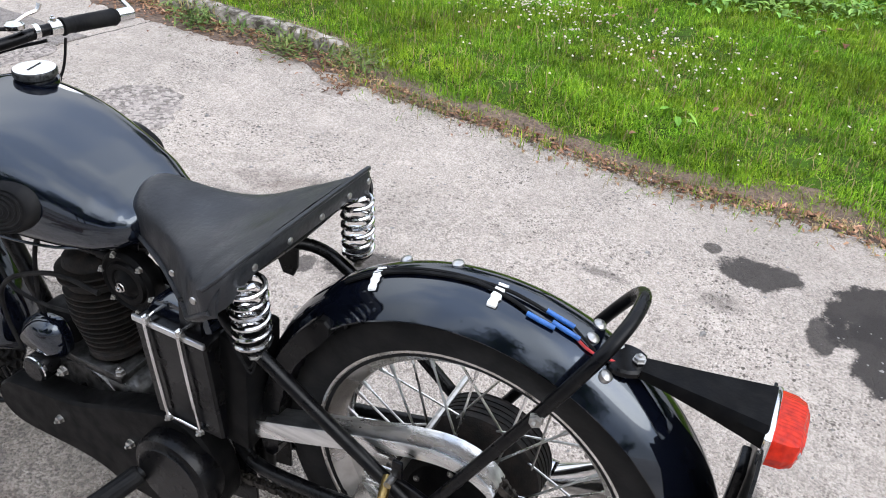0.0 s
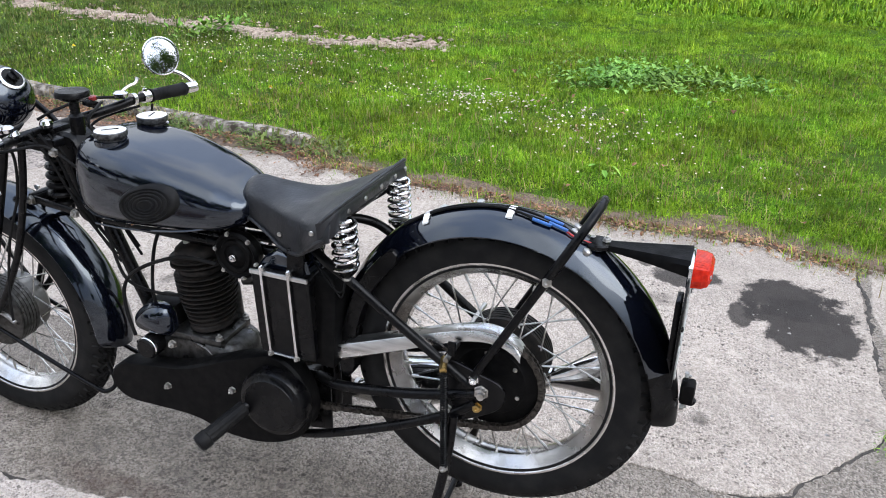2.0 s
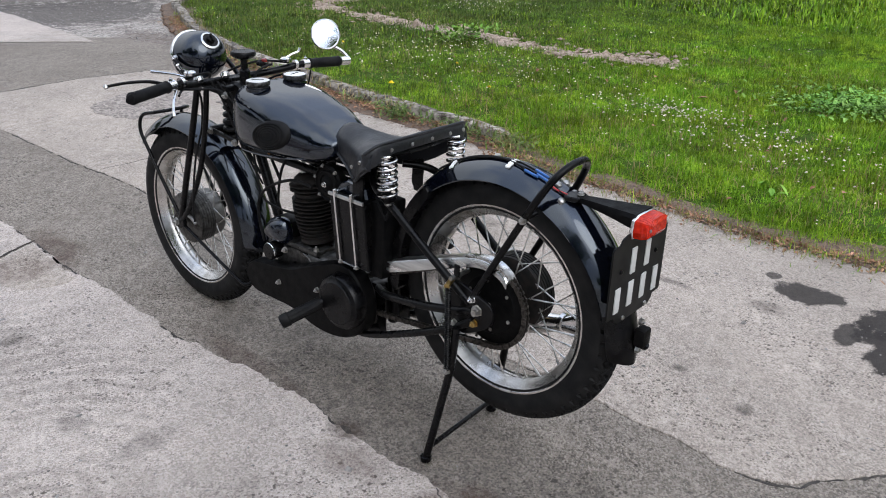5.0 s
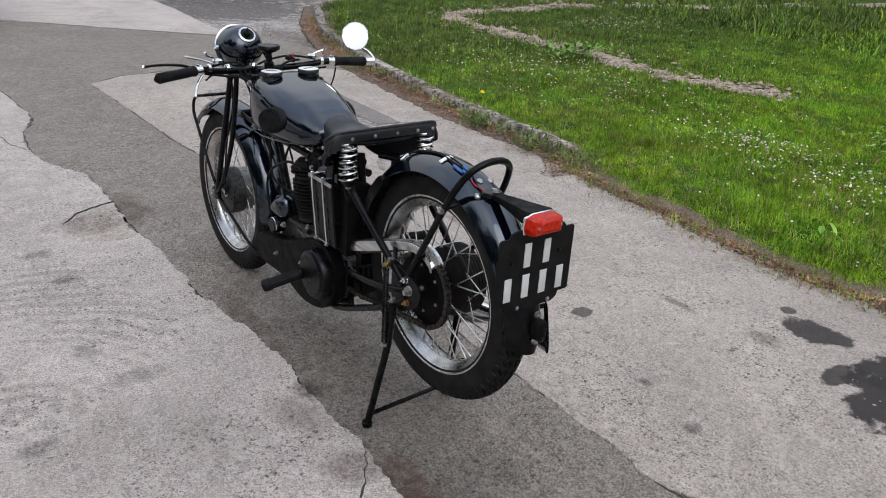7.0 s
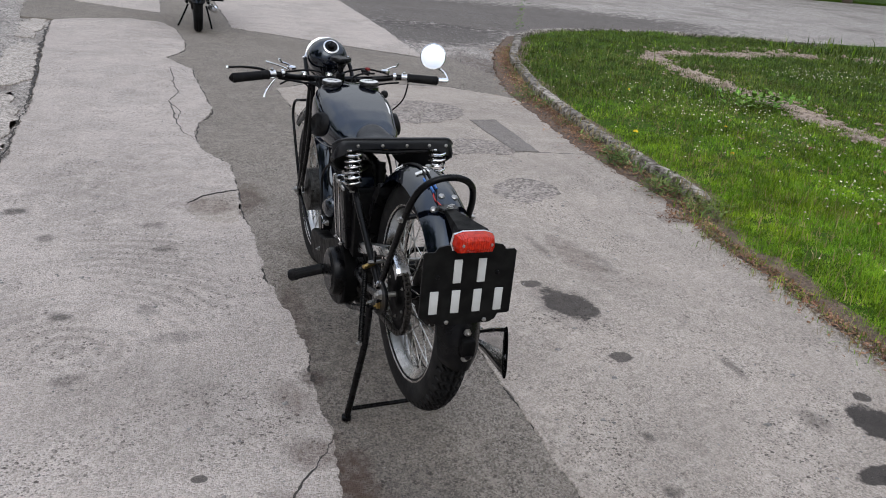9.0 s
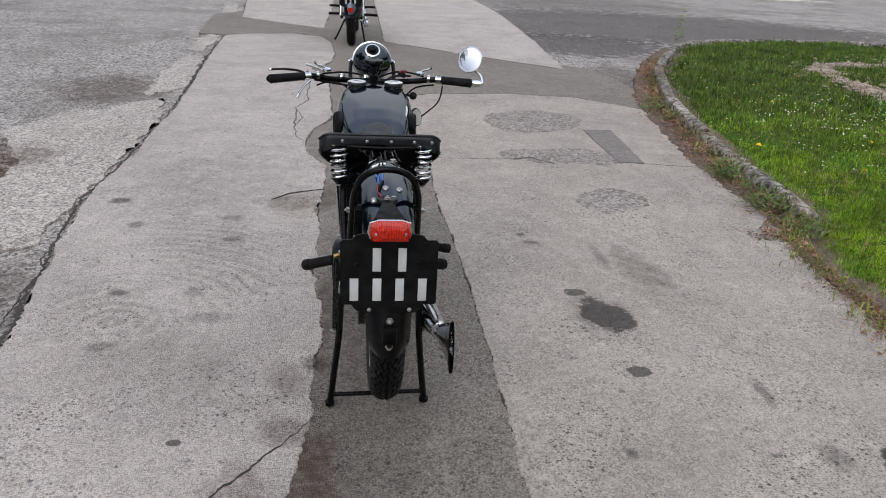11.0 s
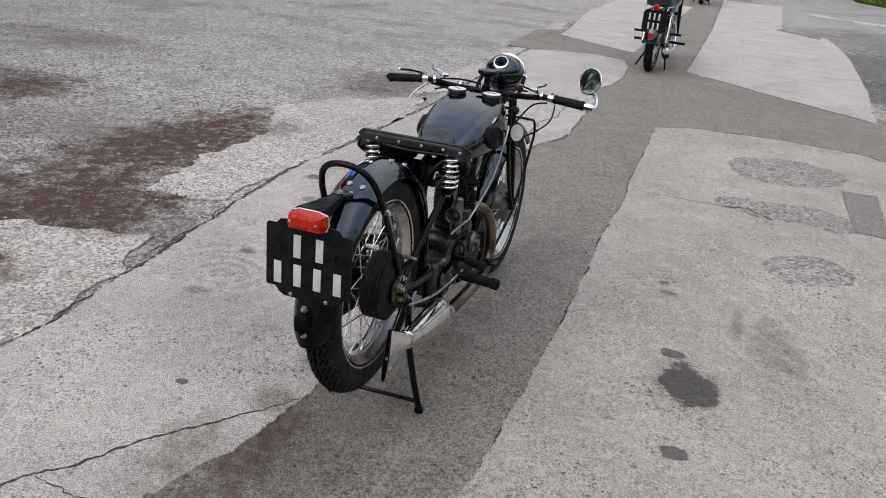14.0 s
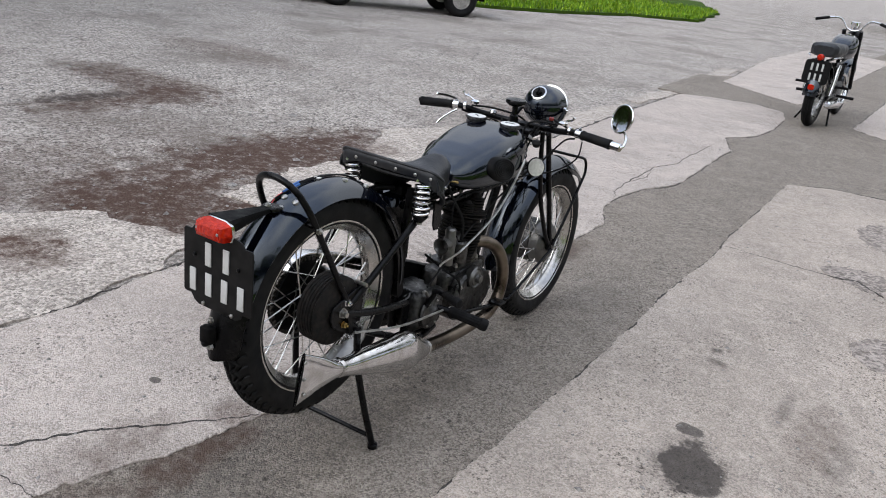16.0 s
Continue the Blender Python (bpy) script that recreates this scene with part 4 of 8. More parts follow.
cy_ = rng.uniform(-1.0, 8.0, 2600)
crumbs = np.c_[np.interp(cy_, edge_y, edge_x) - 0.06 - np.abs(rng.normal(0, 0.022, 2600)) - 0.12 * (cy_ > 1.9), cy_, np.full(2600, 0.004)]
stones("soil_crumbs", crumbs, 0.0042, SOIL, "brown crumbs of soil spilt from the verge", 9)

kerb = thing("kerb", "low weathered concrete kerb edging the lawn", "kerb")
seg_len, acc, start = 0.62, 0.0, kerb_pts[0]
cuts = [0]
for i in range(1, len(kerb_pts)):
    acc += (kerb_pts[i] - kerb_pts[i - 1]).length
    if acc >= seg_len:
        cuts.append(i)
        acc = 0.0
kr = random.Random(4)
for a, b in zip(cuts[:-1], cuts[1:]):
    rings = []
    lift, lean = kr.uniform(-0.012, 0.012), kr.uniform(-0.01, 0.01)
    line = kerb_pts[a:b + 1]
    p0, p1 = line[0], line[-1]
    m = 8
    for j in range(m + 1):
        t = j / m
        t = 0.012 + t * 0.976
        p = p0.lerp(p1, t)
        q = line[min(int(t * (len(line) - 1)), len(line) - 1)]
        p = p.lerp(q, 0.5) if 0 < j < m else p
        d = (p1 - p0).normalized()
        nrm = Vector((d.y, -d.x, 0))
        end = 0.012 if j in (0, m) else 0.0
        ring = []
        for u, h in ((-0.055, -0.05), (-0.055, 0.045), (-0.046, 0.062), (-0.03, 0.071), (0.03, 0.072), (0.048, 0.064), (0.055, 0.045), (0.055, -0.05)):
            rough = 0.011 * wobble(p.x * 1.0 + u * 8, p.y + h * 9, 14, 5) + 0.006 * wobble(p.x + u * 20, p.y, 37, 8)
            uu = u * (1 - end * 3) + lean + rough
            hh = h - (end if h > 0 else 0) + lift + (rough if h > 0 else 0)
            ring.append(Vector((p.x - nrm.x * uu, p.y - nrm.y * uu, hh)))
        rings.append(ring)
    part("kerb_stone", skin(bmesh.new(), rings), KERB, kerb, sharp=30)


def path_dist(pts):
    d = np.full(len(pts), 9.0)
    for i in range(0, len(path_np), 2):
        d = np.minimum(d, np.hypot(pts[:, 0] - path_np[i, 0], pts[:, 1] - path_np[i, 1]) / (pw[i] / 0.24))
    return d


def field(x, y, scale, seed):
    return np.array([noise.noise(Vector((a * scale, b * scale, seed))) for a, b in zip(x, y)])


def blades(name, x, y, length, width, mat, label, seed, lean=0.5, zfun=None, extra=0.0):
    """Bent tapering blades of grass, three faces each."""
    r = np.random.default_rng(seed)
    k = len(x)
    a = r.uniform(0, 6.28, k)
    tilt = np.abs(r.normal(0, lean, k))
    l = length * r.lognormal(0, 0.3, k)
    w = width * r.uniform(0.6, 1.3, k)
    z = np.array([(zfun or lawn_height)(p, q) for p, q in zip(x, y)]) - 0.004
    side = np.stack([-np.sin(a), np.cos(a), np.zeros(k)], -1) * w[:, None] * 0.5
    out = np.stack([np.cos(a), np.sin(a), np.zeros(k)], -1)
    p0 = np.stack([x, y, z], -1)
    p1 = p0 + out * (l * 0.5 * np.sin(tilt * 0.6))[:, None]
    p1[:, 2] += l * 0.5 * np.cos(tilt * 0.6)
    p2 = p1 + out * (l * 0.5 * np.sin(np.minimum(tilt * 1.7, 1.9)))[:, None]
    p2[:, 2] += l * 0.5 * np.cos(np.minimum(tilt * 1.7, 1.9))
    v = np.stack([p0 - side, p0 + side, p1 + side * 0.8, p1 - side * 0.8, p2], 1).reshape(-1, 3)
    o = 5 * np.arange(k)[:, None]
    f = np.concatenate([o + [0, 1, 2], o + [0, 2, 3], o + [3, 2, 4]], 0)
    return tagged(raw(name, v, f, mat), label, "grass", kind="stuff")


def lawn_points(x0, x1, y0, y1, density, seed):
    r = np.random.default_rng(seed)
    k = int((x1 - x0) * (y1 - y0) * density)
    pts = np.c_[r.uniform(x0, x1, k), r.uniform(y0, y1, k)]
    ex = np.interp(pts[:, 1], edge_y, edge_x)
    keep = pts[:, 0] > ex + 0.0 + 0.07 * r.standard_normal(k)
    keep &= path_dist(pts) > 0.22 + 0.09 * r.standard_normal(k) + 0.34 * field(pts[:, 0] // 0.05 * 0.05, pts[:, 1] // 0.05 * 0.05, 2.3, 12.0)
    bare = np.hypot((pts[:, 0] - 3.35) / 0.45, (pts[:, 1] + 1.15) / 0.22)
    keep &= bare > 0.9 + 0.25 * r.standard_normal(k)
    keep &= ~((pts[:, 0] < 9.7) & (pts[:, 1] > np.interp(pts[:, 0], [4.0, 4.5, 5.3, 6.5, 8.0, 9.7], [8.3, 9.25, 9.85, 10.2, 10.3, 10.1])))
    return pts[keep]


def zone(name, x0, x1, y0, y1, density, length, width, seed):
    p = lawn_points(x0, x1, y0, y1, density, seed)
    patch = field(p[:, 0] // 0.07 * 0.07, p[:, 1] // 0.07 * 0.07, 1.7, 3.0)
    clump = field(p[:, 0] // 0.03 * 0.03, p[:, 1] // 0.03 * 0.03, 8.0, 4.0)
    thin = clump + 0.4 * patch > -0.50 + 0.16 * np.random.default_rng(seed + 5).standard_normal(len(p))
    p, patch, clump = p[thin], patch[thin], clump[thin]
    l = length * np.maximum(0.35, 1.0 + 0.9 * patch + 0.85 * clump)
    # darkens the lawn by colour: share of darker blades grows with y
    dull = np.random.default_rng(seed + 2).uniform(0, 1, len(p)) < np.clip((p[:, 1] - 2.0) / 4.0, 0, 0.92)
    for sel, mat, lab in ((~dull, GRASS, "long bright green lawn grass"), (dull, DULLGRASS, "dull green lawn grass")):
        if sel.sum() > 20:
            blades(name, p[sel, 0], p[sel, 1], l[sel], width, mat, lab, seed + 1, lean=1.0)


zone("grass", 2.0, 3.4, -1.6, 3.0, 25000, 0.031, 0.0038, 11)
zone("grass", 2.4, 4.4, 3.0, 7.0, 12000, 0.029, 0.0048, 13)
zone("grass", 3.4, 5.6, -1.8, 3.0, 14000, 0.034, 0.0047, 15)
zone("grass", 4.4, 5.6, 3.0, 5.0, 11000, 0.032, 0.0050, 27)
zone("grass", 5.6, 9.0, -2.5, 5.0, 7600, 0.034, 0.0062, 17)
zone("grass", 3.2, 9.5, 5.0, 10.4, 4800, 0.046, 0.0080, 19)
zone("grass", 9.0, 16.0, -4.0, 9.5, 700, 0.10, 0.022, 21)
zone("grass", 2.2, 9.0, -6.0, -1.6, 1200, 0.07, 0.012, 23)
dp = np.r_[lawn_points(2.1, 3.4, -1.6, 3.0, 700, 24), lawn_points(3.0, 6.5, -1.6, 8.0, 260, 25)]
blades("dry_grass", dp[:, 0], dp[:, 1], np.full(len(dp), 0.06), 0.004, STRAW, "scattered dry blades among the green grass", 26, lean=0.7)


# tufts, dry stalks and litter along the verge
tr = np.random.default_rng(36)
ty_ = tr.uniform(-1.2, 8.5, 3600)
ty_ = ty_[field(ty_, ty_ * 0, 3.1, 8.0) + 0.25 * tr.standard_normal(3600) > -0.02]
tx_ = np.interp(ty_, edge_y, edge_x) - np.abs(tr.normal(0.0, 0.10, len(ty_)))
blades("grass", tx_, ty_, np.full(len(ty_), 0.04), 0.004, GRASS, "thin grass tufts in the verge soil", 37, lean=0.9, zfun=lambda a, b: 0.006)
r = np.random.default_rng(31)
vy = r.uniform(-1.2, 8.0, 4200)
vx = np.interp(vy, edge_y, edge_x) - np.abs(r.normal(0.02, 0.09, 4200))
blades("dry_grass", vx, vy, np.full(4200, 0.045), 0.003, STRAW, "dry straw and dead grass in the verge soil", 33, lean=1.3, zfun=lambda a, b: 0.006)


def leaves(name, centres, length, width, mat, label, seed, rise=0.4, category="leaves"):
    """Pointed leaves with a folded midrib."""
    r = np.random.default_rng(seed)
    k = len(centres)
    a, up = r.uniform(0, 6.28, k), r.normal(rise, 0.35, k)
    l, w = length * r.lognormal(0, 0.3, k), width * r.lognormal(0, 0.25, k)
    out = np.stack([np.cos(a) * np.cos(up), np.sin(a) * np.cos(up), np.sin(up)], -1)
    side = np.stack([-np.sin(a), np.cos(a), np.zeros(k)], -1)
    lift = np.array([0, 0, 1.0])
    c = np.asarray(centres)
    def at(t, s, h):
        return c + out * (l * t)[:, None] + side * (w * s)[:, None] + lift * (w * h)[:, None]
    v = np.stack([at(0, 0, 0), at(0.35, 0.5, 0.2), at(0.4, 0, 0), at(0.35, -0.5, 0.2), at(0.72, 0.36, 0.1), at(0.72, -0.36, 0.1), at(1, 0, -0.3)], 1).reshape(-1, 3)
    o = 7 * np.arange(k)[:, None]
    f = np.concatenate([o + t for t in ([0, 2, 1], [0, 3, 2], [1, 2, 4], [2, 3, 5], [2, 6, 4], [2, 5, 6])], 0)
    return tagged(raw(name, v, f, mat), label, category, kind="stuff")


def scatter(cx, cy, sx, sy, k, zlo, zhi, seed):
    q = np.random.default_rng(seed)
    x, y = q.normal(cx, sx, k), q.normal(cy, sy, k)
    z = np.array([lawn_height(a, b) for a, b in zip(x, y)]) + q.uniform(zlo, zhi, k)
    return np.c_[x, y, z]


leaves("nettle_patch", np.r_[scatter(4.88, 0.50, 0.24, 0.30, 900, 0.03, 0.10, 41), scatter(5.05, -0.15, 0.15, 0.22, 160, 0.03, 0.08, 42)], 0.050, 0.026, NETTLE, "patch of broad-leaved nettles in the lawn", 43, 0.2, "weeds")
corner = scatter(0.80, -0.90, 0.05, 0.03, 70, 0.0, 0.03, 94)
corner[:, 2] = np.abs(corner[:, 2]) * 0.4 - 0.004
leaves("crack_weeds", corner, 0.018, 0.004, WEED, "small tuft of weeds growing out of the crack", 95, 0.5, "weeds")
leaves("low_weeds", np.r_[scatter(2.52, 0.32, 0.07, 0.12, 5, 0.01, 0.03, 44), scatter(5.05, 4.55, 0.2, 0.12, 160, 0.04, 0.14, 45)], 0.08, 0.03, WEED, "low dock and dandelion leaves", 46, 0.3, "weeds")
tw_ = np.random.default_rng(59)
th_ = tw_.uniform(0.03, 0.5, 60)
leaves("tall_weed", np.c_[4.75 + tw_.normal(0, 0.04, 60) + 0.05 * th_, 10.05 + tw_.normal(0, 0.04, 60), th_], 0.055, 0.02, WEED, "tall thin weed growing by the kerb", 58, 0.3, "weeds")
kw = []
for j, (cx, cy, s, k) in enumerate(((2.38, 2.82, 0.065, 170), (2.40, 2.55, 0.04, 30), (2.34, 2.18, 0.075, 170), (2.61, 4.93, 0.07, 90), (2.40, 1.93, 0.05, 50), (2.5, 3.1, 0.04, 30), (2.66, 4.55, 0.06, 70), (2.38, 1.75, 0.06, 60), (2.75, 5.3, 0.06, 40), (2.44, 2.35, 0.07, 70), (2.46, 3.4, 0.05, 45), (2.47, 2.95, 0.06, 60), (2.55, 3.9, 0.05, 40), (3.05, 6.3, 0.08, 60), (2.42, 1.85, 0.08, 70))):
    q = scatter(cx, cy, s, s, k, 0.0, 0.05, 50 + j)
    q[:, 2] = np.random.default_rng(60 + j).uniform(0.008, 0.075, len(q))
    kw.append(q)
sk = np.random.default_rng(141)
sy_ = sk.uniform(1.6, 8.0, 1500)
sy_ = sy_[field(sy_, sy_ * 0, 2.2, 5.0) + 0.15 * sk.standard_normal(1500) > 0.02]
sx_ = np.interp(sy_, edge_y, edge_x) - 0.10 + sk.normal(0.0, 0.05, len(sy_))
blades("dry_grass", sx_, sy_, np.full(len(sy_), 0.075), 0.0035, STRAW, "dry stalks lying among the kerb weeds", 142, lean=1.1, zfun=lambda a, b: 0.05)
leaves("kerb_weeds", np.concatenate(kw), 0.046, 0.011, OLIVE, "scruffy green weeds growing along the kerb", 47, 0.35, "weeds")
yy = r.uniform(-0.9, 8.2, 3400)
dl = np.c_[np.interp(yy, edge_y, edge_x) - np.abs(r.normal(0.0, 1.0, 3400)) * np.where(yy < 1.7, 0.075, 0.15) - 0.01, yy, r.uniform(0.006, 0.016, 3400)]
lr = np.random.default_rng(131)
ly = lr.uniform(1.7, 8.2, 2600)
dl = np.r_[dl, np.c_[np.interp(ly, edge_y, edge_x) - 0.13 - np.abs(lr.normal(0.0, 0.10, 2600)), ly, lr.uniform(0.007, 0.02, 2600)]]
leaves("dead_leaves", np.r_[dl, scatter(2.62, 2.0, 0.03, 0.03, 5, 0.06, 0.1, 48)], 0.022, 0.013, DEADLEAF, "curled brown dead leaves along the verge", 49, 0.15)
lw = scatter(3.9, 1.5, 1.1, 1.6, 40, 0.02, 0.05, 71)
leaves("fallen_leaves", lw[lw[:, 0] > 2.3], 0.04, 0.028, DEADLEAF, "a few fallen leaves on the lawn", 72, 0.1)


def blossoms(name, centres, size, mat, label, seed):
    """Flower heads: a low dome of short petals on each stem's end."""
    q = np.random.default_rng(seed)
    k, n = len(centres), 7
    s = size * q.uniform(0.7, 1.25, k)
    ring = np.array([(math.cos(6.283 * j / n), math.sin(6.283 * j / n), -0.25) for j in range(n)] + [(0.6 * math.cos(6.283 * (j + .5) / n), 0.6 * math.sin(6.283 * (j + .5) / n), 0.45) for j in range(n)] + [(0, 0, 0.7)])
    v = np.asarray(centres)[:, None] + ring[None] * s[:, None, None] * (1 + 0.25 * q.standard_normal((k, 2 * n + 1, 1)))
    t = []
    for j in range(n):
        t += [(j, (j + 1) % n, n + j), ((j + 1) % n, n + (j + 1) % n, n + j), (n + j, n + (j + 1) % n, 2 * n)]
    f = (np.array(t)[None] + (2 * n + 1) * np.arange(k)[:, None, None]).reshape(-1, 3)
    return tagged(raw(name, v.reshape(-1, 3), f, mat), label, "flowers", kind="stuff")


fl = np.r_[scatter(3.6, 1.45, 0.20, 0.28, 190, 0.05, 0.11, 81), scatter(3.35, 0.6, 0.20, 0.34, 150, 0.05, 0.11, 82), scatter(3.9, 2.9, 0.5, 0.7, 150, 0.04, 0.10, 83), scatter(4.3, 4.3, 0.6, 0.8, 200, 0.04, 0.1, 84), scatter(3.6, 6.5, 0.5, 0.9, 50, 0.04, 0.1, 85),
           scatter(2.75, 0.2, 0.25, 0.9, 34, 0.04, 0.09, 86), scatter(2.75, -0.6, 0.2, 0.15, 6, 0.05, 0.1, 87), scatter(7.5, 6.3, 0.6, 0.3, 160, 0.05, 0.1, 88), scatter(7.5, 3.5, 1.6, 1.6, 130, 0.05, 0.1, 89)]
ok = (fl[:, 0] > np.interp(fl[:, 1], edge_y, edge_x) + 0.06) & (path_dist(fl[:, :2]) > 0.3)
blossoms("clover_flowers", fl[ok], 0.0064, FLOWER, "white clover and daisy heads in the grass", 90)
blossoms("dandelion_flowers", np.r_[scatter(2.86, 3.35, 0.03, 0.06, 1, 0.07, 0.1, 91), scatter(4.3, 4.0, 0.4, 0.9, 3, 0.05, 0.09, 92)], 0.014, DANDELION, "yellow dandelion flowers in the grass", 93)


# ---- motorcycle ----
def tyre_mesh(R, half, rim_r, teeth=58, detailed=True):
    """A tyre round the x axis: rounded carcass with zigzag ribs cut into the tread."""
    prof = []
    m = 64 if detailed else 34
    h = R - rim_r
    for i in range(m + 1):
        t = -1.32 * math.pi / 2 + 2.64 * math.pi / 2 * i / m
        x = half * math.sin(t) if abs(t) < math.pi / 2 else half * math.sin(t) * (1 - 0.22 * (abs(t) - math.pi / 2))
        r = rim_r + h * (0.46 + 0.54 * math.cos(t)) if abs(t) < math.pi / 2 else rim_r + h * 0.46 * (1 - (abs(t) - math.pi / 2) / (0.32 * math.pi / 2))
        prof.append((x, r, t))
    n = teeth * (10 if detailed else 4)
    ang = 2 * math.pi * np.arange(n) / n
    verts = np.zeros((n, m + 1, 3))
    tri = np.abs(((ang * teeth / (2 * math.pi)) % 1) * 2 - 1) * 2 - 1
    for i, (x, r, t) in enumerate(prof):
        rr = np.full(n, r)
        if abs(t) < 1.12:
            u = t / 1.12
            cut = np.zeros(n)
            for g, amp in ((0.0, 0.02), (0.27, 0.13), (-0.27, 0.13), (0.57, 0.12), (-0.57, 0.12)):
                cut = np.maximum(cut, np.abs(u - g - amp * tri) < 0.062)
            if abs(u) > 0.72:
                cut = np.maximum(cut, tri > 0.35)
            rr = rr - 0.009 * cut
        verts[:, i] = np.stack([np.full(n, x), rr * np.cos(ang), rr * np.sin(ang)], -1)
    idx = np.arange(n * (m + 1)).reshape(n, m + 1)
    nxt = np.roll(idx, -1, 0)
    faces = np.stack([idx[:, :-1], idx[:, 1:], nxt[:, 1:], nxt[:, :-1]], -1).reshape(-1, 4)
    return verts.reshape(-1, 3), faces


def wheel(parent, at, R, half, rim_r, drum, drum_x, drum_side, label, spokes=36, detailed=True, spin=0.0, drum_mat=None):
    """Spoked wheel: hub with its brake drum, tyre, rim and each spoke."""
    bm = lathe([(0.022, -0.055), (0.036, -0.055), (0.036, -0.048), (0.021, -0.042), (0.021, 0.042), (0.036, 0.048), (0.036, 0.055), (0.022, 0.055)], axis="x", n=28)
    hub = part("wheel", bm, MATT, parent, label, at)
    s = drum_side
    prof = [(0.02, s * (drum_x - 0.052)), (drum * 0.9, s * (drum_x - 0.05)), (drum, s * (drum_x - 0.044))]
    for j in range(5):
        h = drum_x - 0.040 + 0.010 * j
        prof += [(drum, s * h), (drum, s * (h + 0.006)), (drum * 0.98, s * (h + 0.0065)), (drum * 0.98, s * (h + 0.0095))]
    prof += [(drum, s * (drum_x + 0.012)), (drum * 0.94, s * (drum_x + 0.016)), (drum * 0.35, s * (drum_x + 0.022)), (0.02, s * (drum_x + 0.024))]
    part("brake_drum", lathe(prof, axis="x", n=40), drum_mat or IRON, hub, "ribbed black brake drum")
    v, f = tyre_mesh(R, half, rim_r - 0.012, detailed=detailed)
    raw("tyre", v, f, TYRE, hub, "black rubber tyre with zigzag tread")
    w = half * 0.86
    rim_prof = [(rim_r - 0.004, -w), (rim_r + 0.002, -w), (rim_r + 0.003, -w + 0.004), (rim_r - 0.008, -w + 0.007), (rim_r - 0.016, -w * 0.55), (rim_r - 0.026, -w * 0.35), (rim_r - 0.030, 0), (rim_r - 0.026, w * 0.35), (rim_r - 0.016, w * 0.55),
                (rim_r - 0.008, w - 0.007), (rim_r + 0.003, w - 0.004), (rim_r + 0.002, w), (rim_r - 0.004, w), (rim_r - 0.013, w * 0.8), (rim_r - 0.022, w * 0.55), (rim_r - 0.033, w * 0.35), (rim_r - 0.037, 0), (rim_r - 0.033, -w * 0.35), (rim_r - 0.022, -w * 0.55), (rim_r - 0.013, -w * 0.8)]
    bm = bmesh.new()
    k = 96 if detailed else 48
    rings = [[(h, r * math.cos(2 * math.pi * j / k), r * math.sin(2 * math.pi * j / k)) for r, h in rim_prof] for j in range(k)]
    part("rim", skin(bm, rings, loop=True), RIM, hub, "bright metal rim with dull patches")
    # spokes in crossed pairs
    bms = {}
    for i in range(spokes):
        side = 1 if i % 2 else -1
        lead = 1 if (i // 2) % 2 else -1
        a = 2 * math.pi * (i + 0.5) / spokes + spin
        big = side == s
        hr = drum * 0.93 if big else 0.033
        hx = side * (abs(drum_x) - 0.045 if big else 0.05)
        b = a + lead * (0.62 if big else 1.15)
        p = Vector((hx, hr * math.cos(b), hr * math.sin(b)))
        q = Vector((0.004 * side, (rim_r - 0.034) * math.cos(a), (rim_r - 0.034) * math.sin(a)))
        bm = rod(p, q, 0.0019, 6)
        e = (q - p).normalized()
        rod(q - e * 0.016, q + e * 0.002, 0.0033, 6, bm)
        part("spoke", bm, SPOKE, hub)
    return hub


def guard_drop(u, sag):
    """Depth of a rounded mudguard section below its crown, u from -1 to 1."""
    return sag * (1 - math.sqrt(1 - 0.94 * u * u)) / (1 - math.sqrt(0.06))


def fender(centre, R, a0, a1, half, mat, steps=60, sag=0.026, flare=None, ends=True, thick=0.003, tail=0.0):
    """A mudguard: domed section swept round a wheel, angles in degrees from straight ahead, upwards."""
    rings = []
    m = 14
    for i in range(steps + 1):
        a = radians(a0 + (a1 - a0) * i / steps)
        rr = R + (flare(i / steps) if flare else 0)
        t_in = min(i, steps - i) / steps
        hw = half * (1 - (0.30 * max(0, 1 - t_in / 0.035) ** 2 if ends else 0)) * (1 - tail * max(0, (i / steps - 0.72) / 0.28))
        outer, inner = [], []
        for j in range(m + 1):
            u = -1 + 2 * j / m
            d = guard_drop(u, sag)
            bead = 0.003 if abs(u) > 0.95 else 0.0
            for lst, off in ((outer, 0.0), (inner, -thick)):
                q = rr - d + off
                lst.append((u * (hw + bead + off * 0.5), centre[0] + q * math.cos(a), centre[1] + q * math.sin(a)))
        rings.append(outer + inner[::-1])
    return part_bm(rings)


def part_bm(rings):
    return skin(bmesh.new(), rings)


def bars(parent, rows, y, mat, depth=0.003):
    """Plain bars in place of the characters on a number plate: (x0, x1, z0, z1)."""
    for x0, x1, z0, z1 in rows:
        part("plate_mark", block(((x0 + x1) / 2, y, (z0 + z1) / 2), (x1 - x0, depth, z1 - z0), 0.0008), mat, parent, "plain pale bar")


BIKE = pose(0.0275, 0, 0, 0, 0, 1.12)
moto = thing("motorcycle", "black vintage single-cylinder motorcycle on its rear stand", "motorcycle", BIKE)
RA, FA = (0.045, 0.486), (1.442, 0.327)      # axles: forward, up

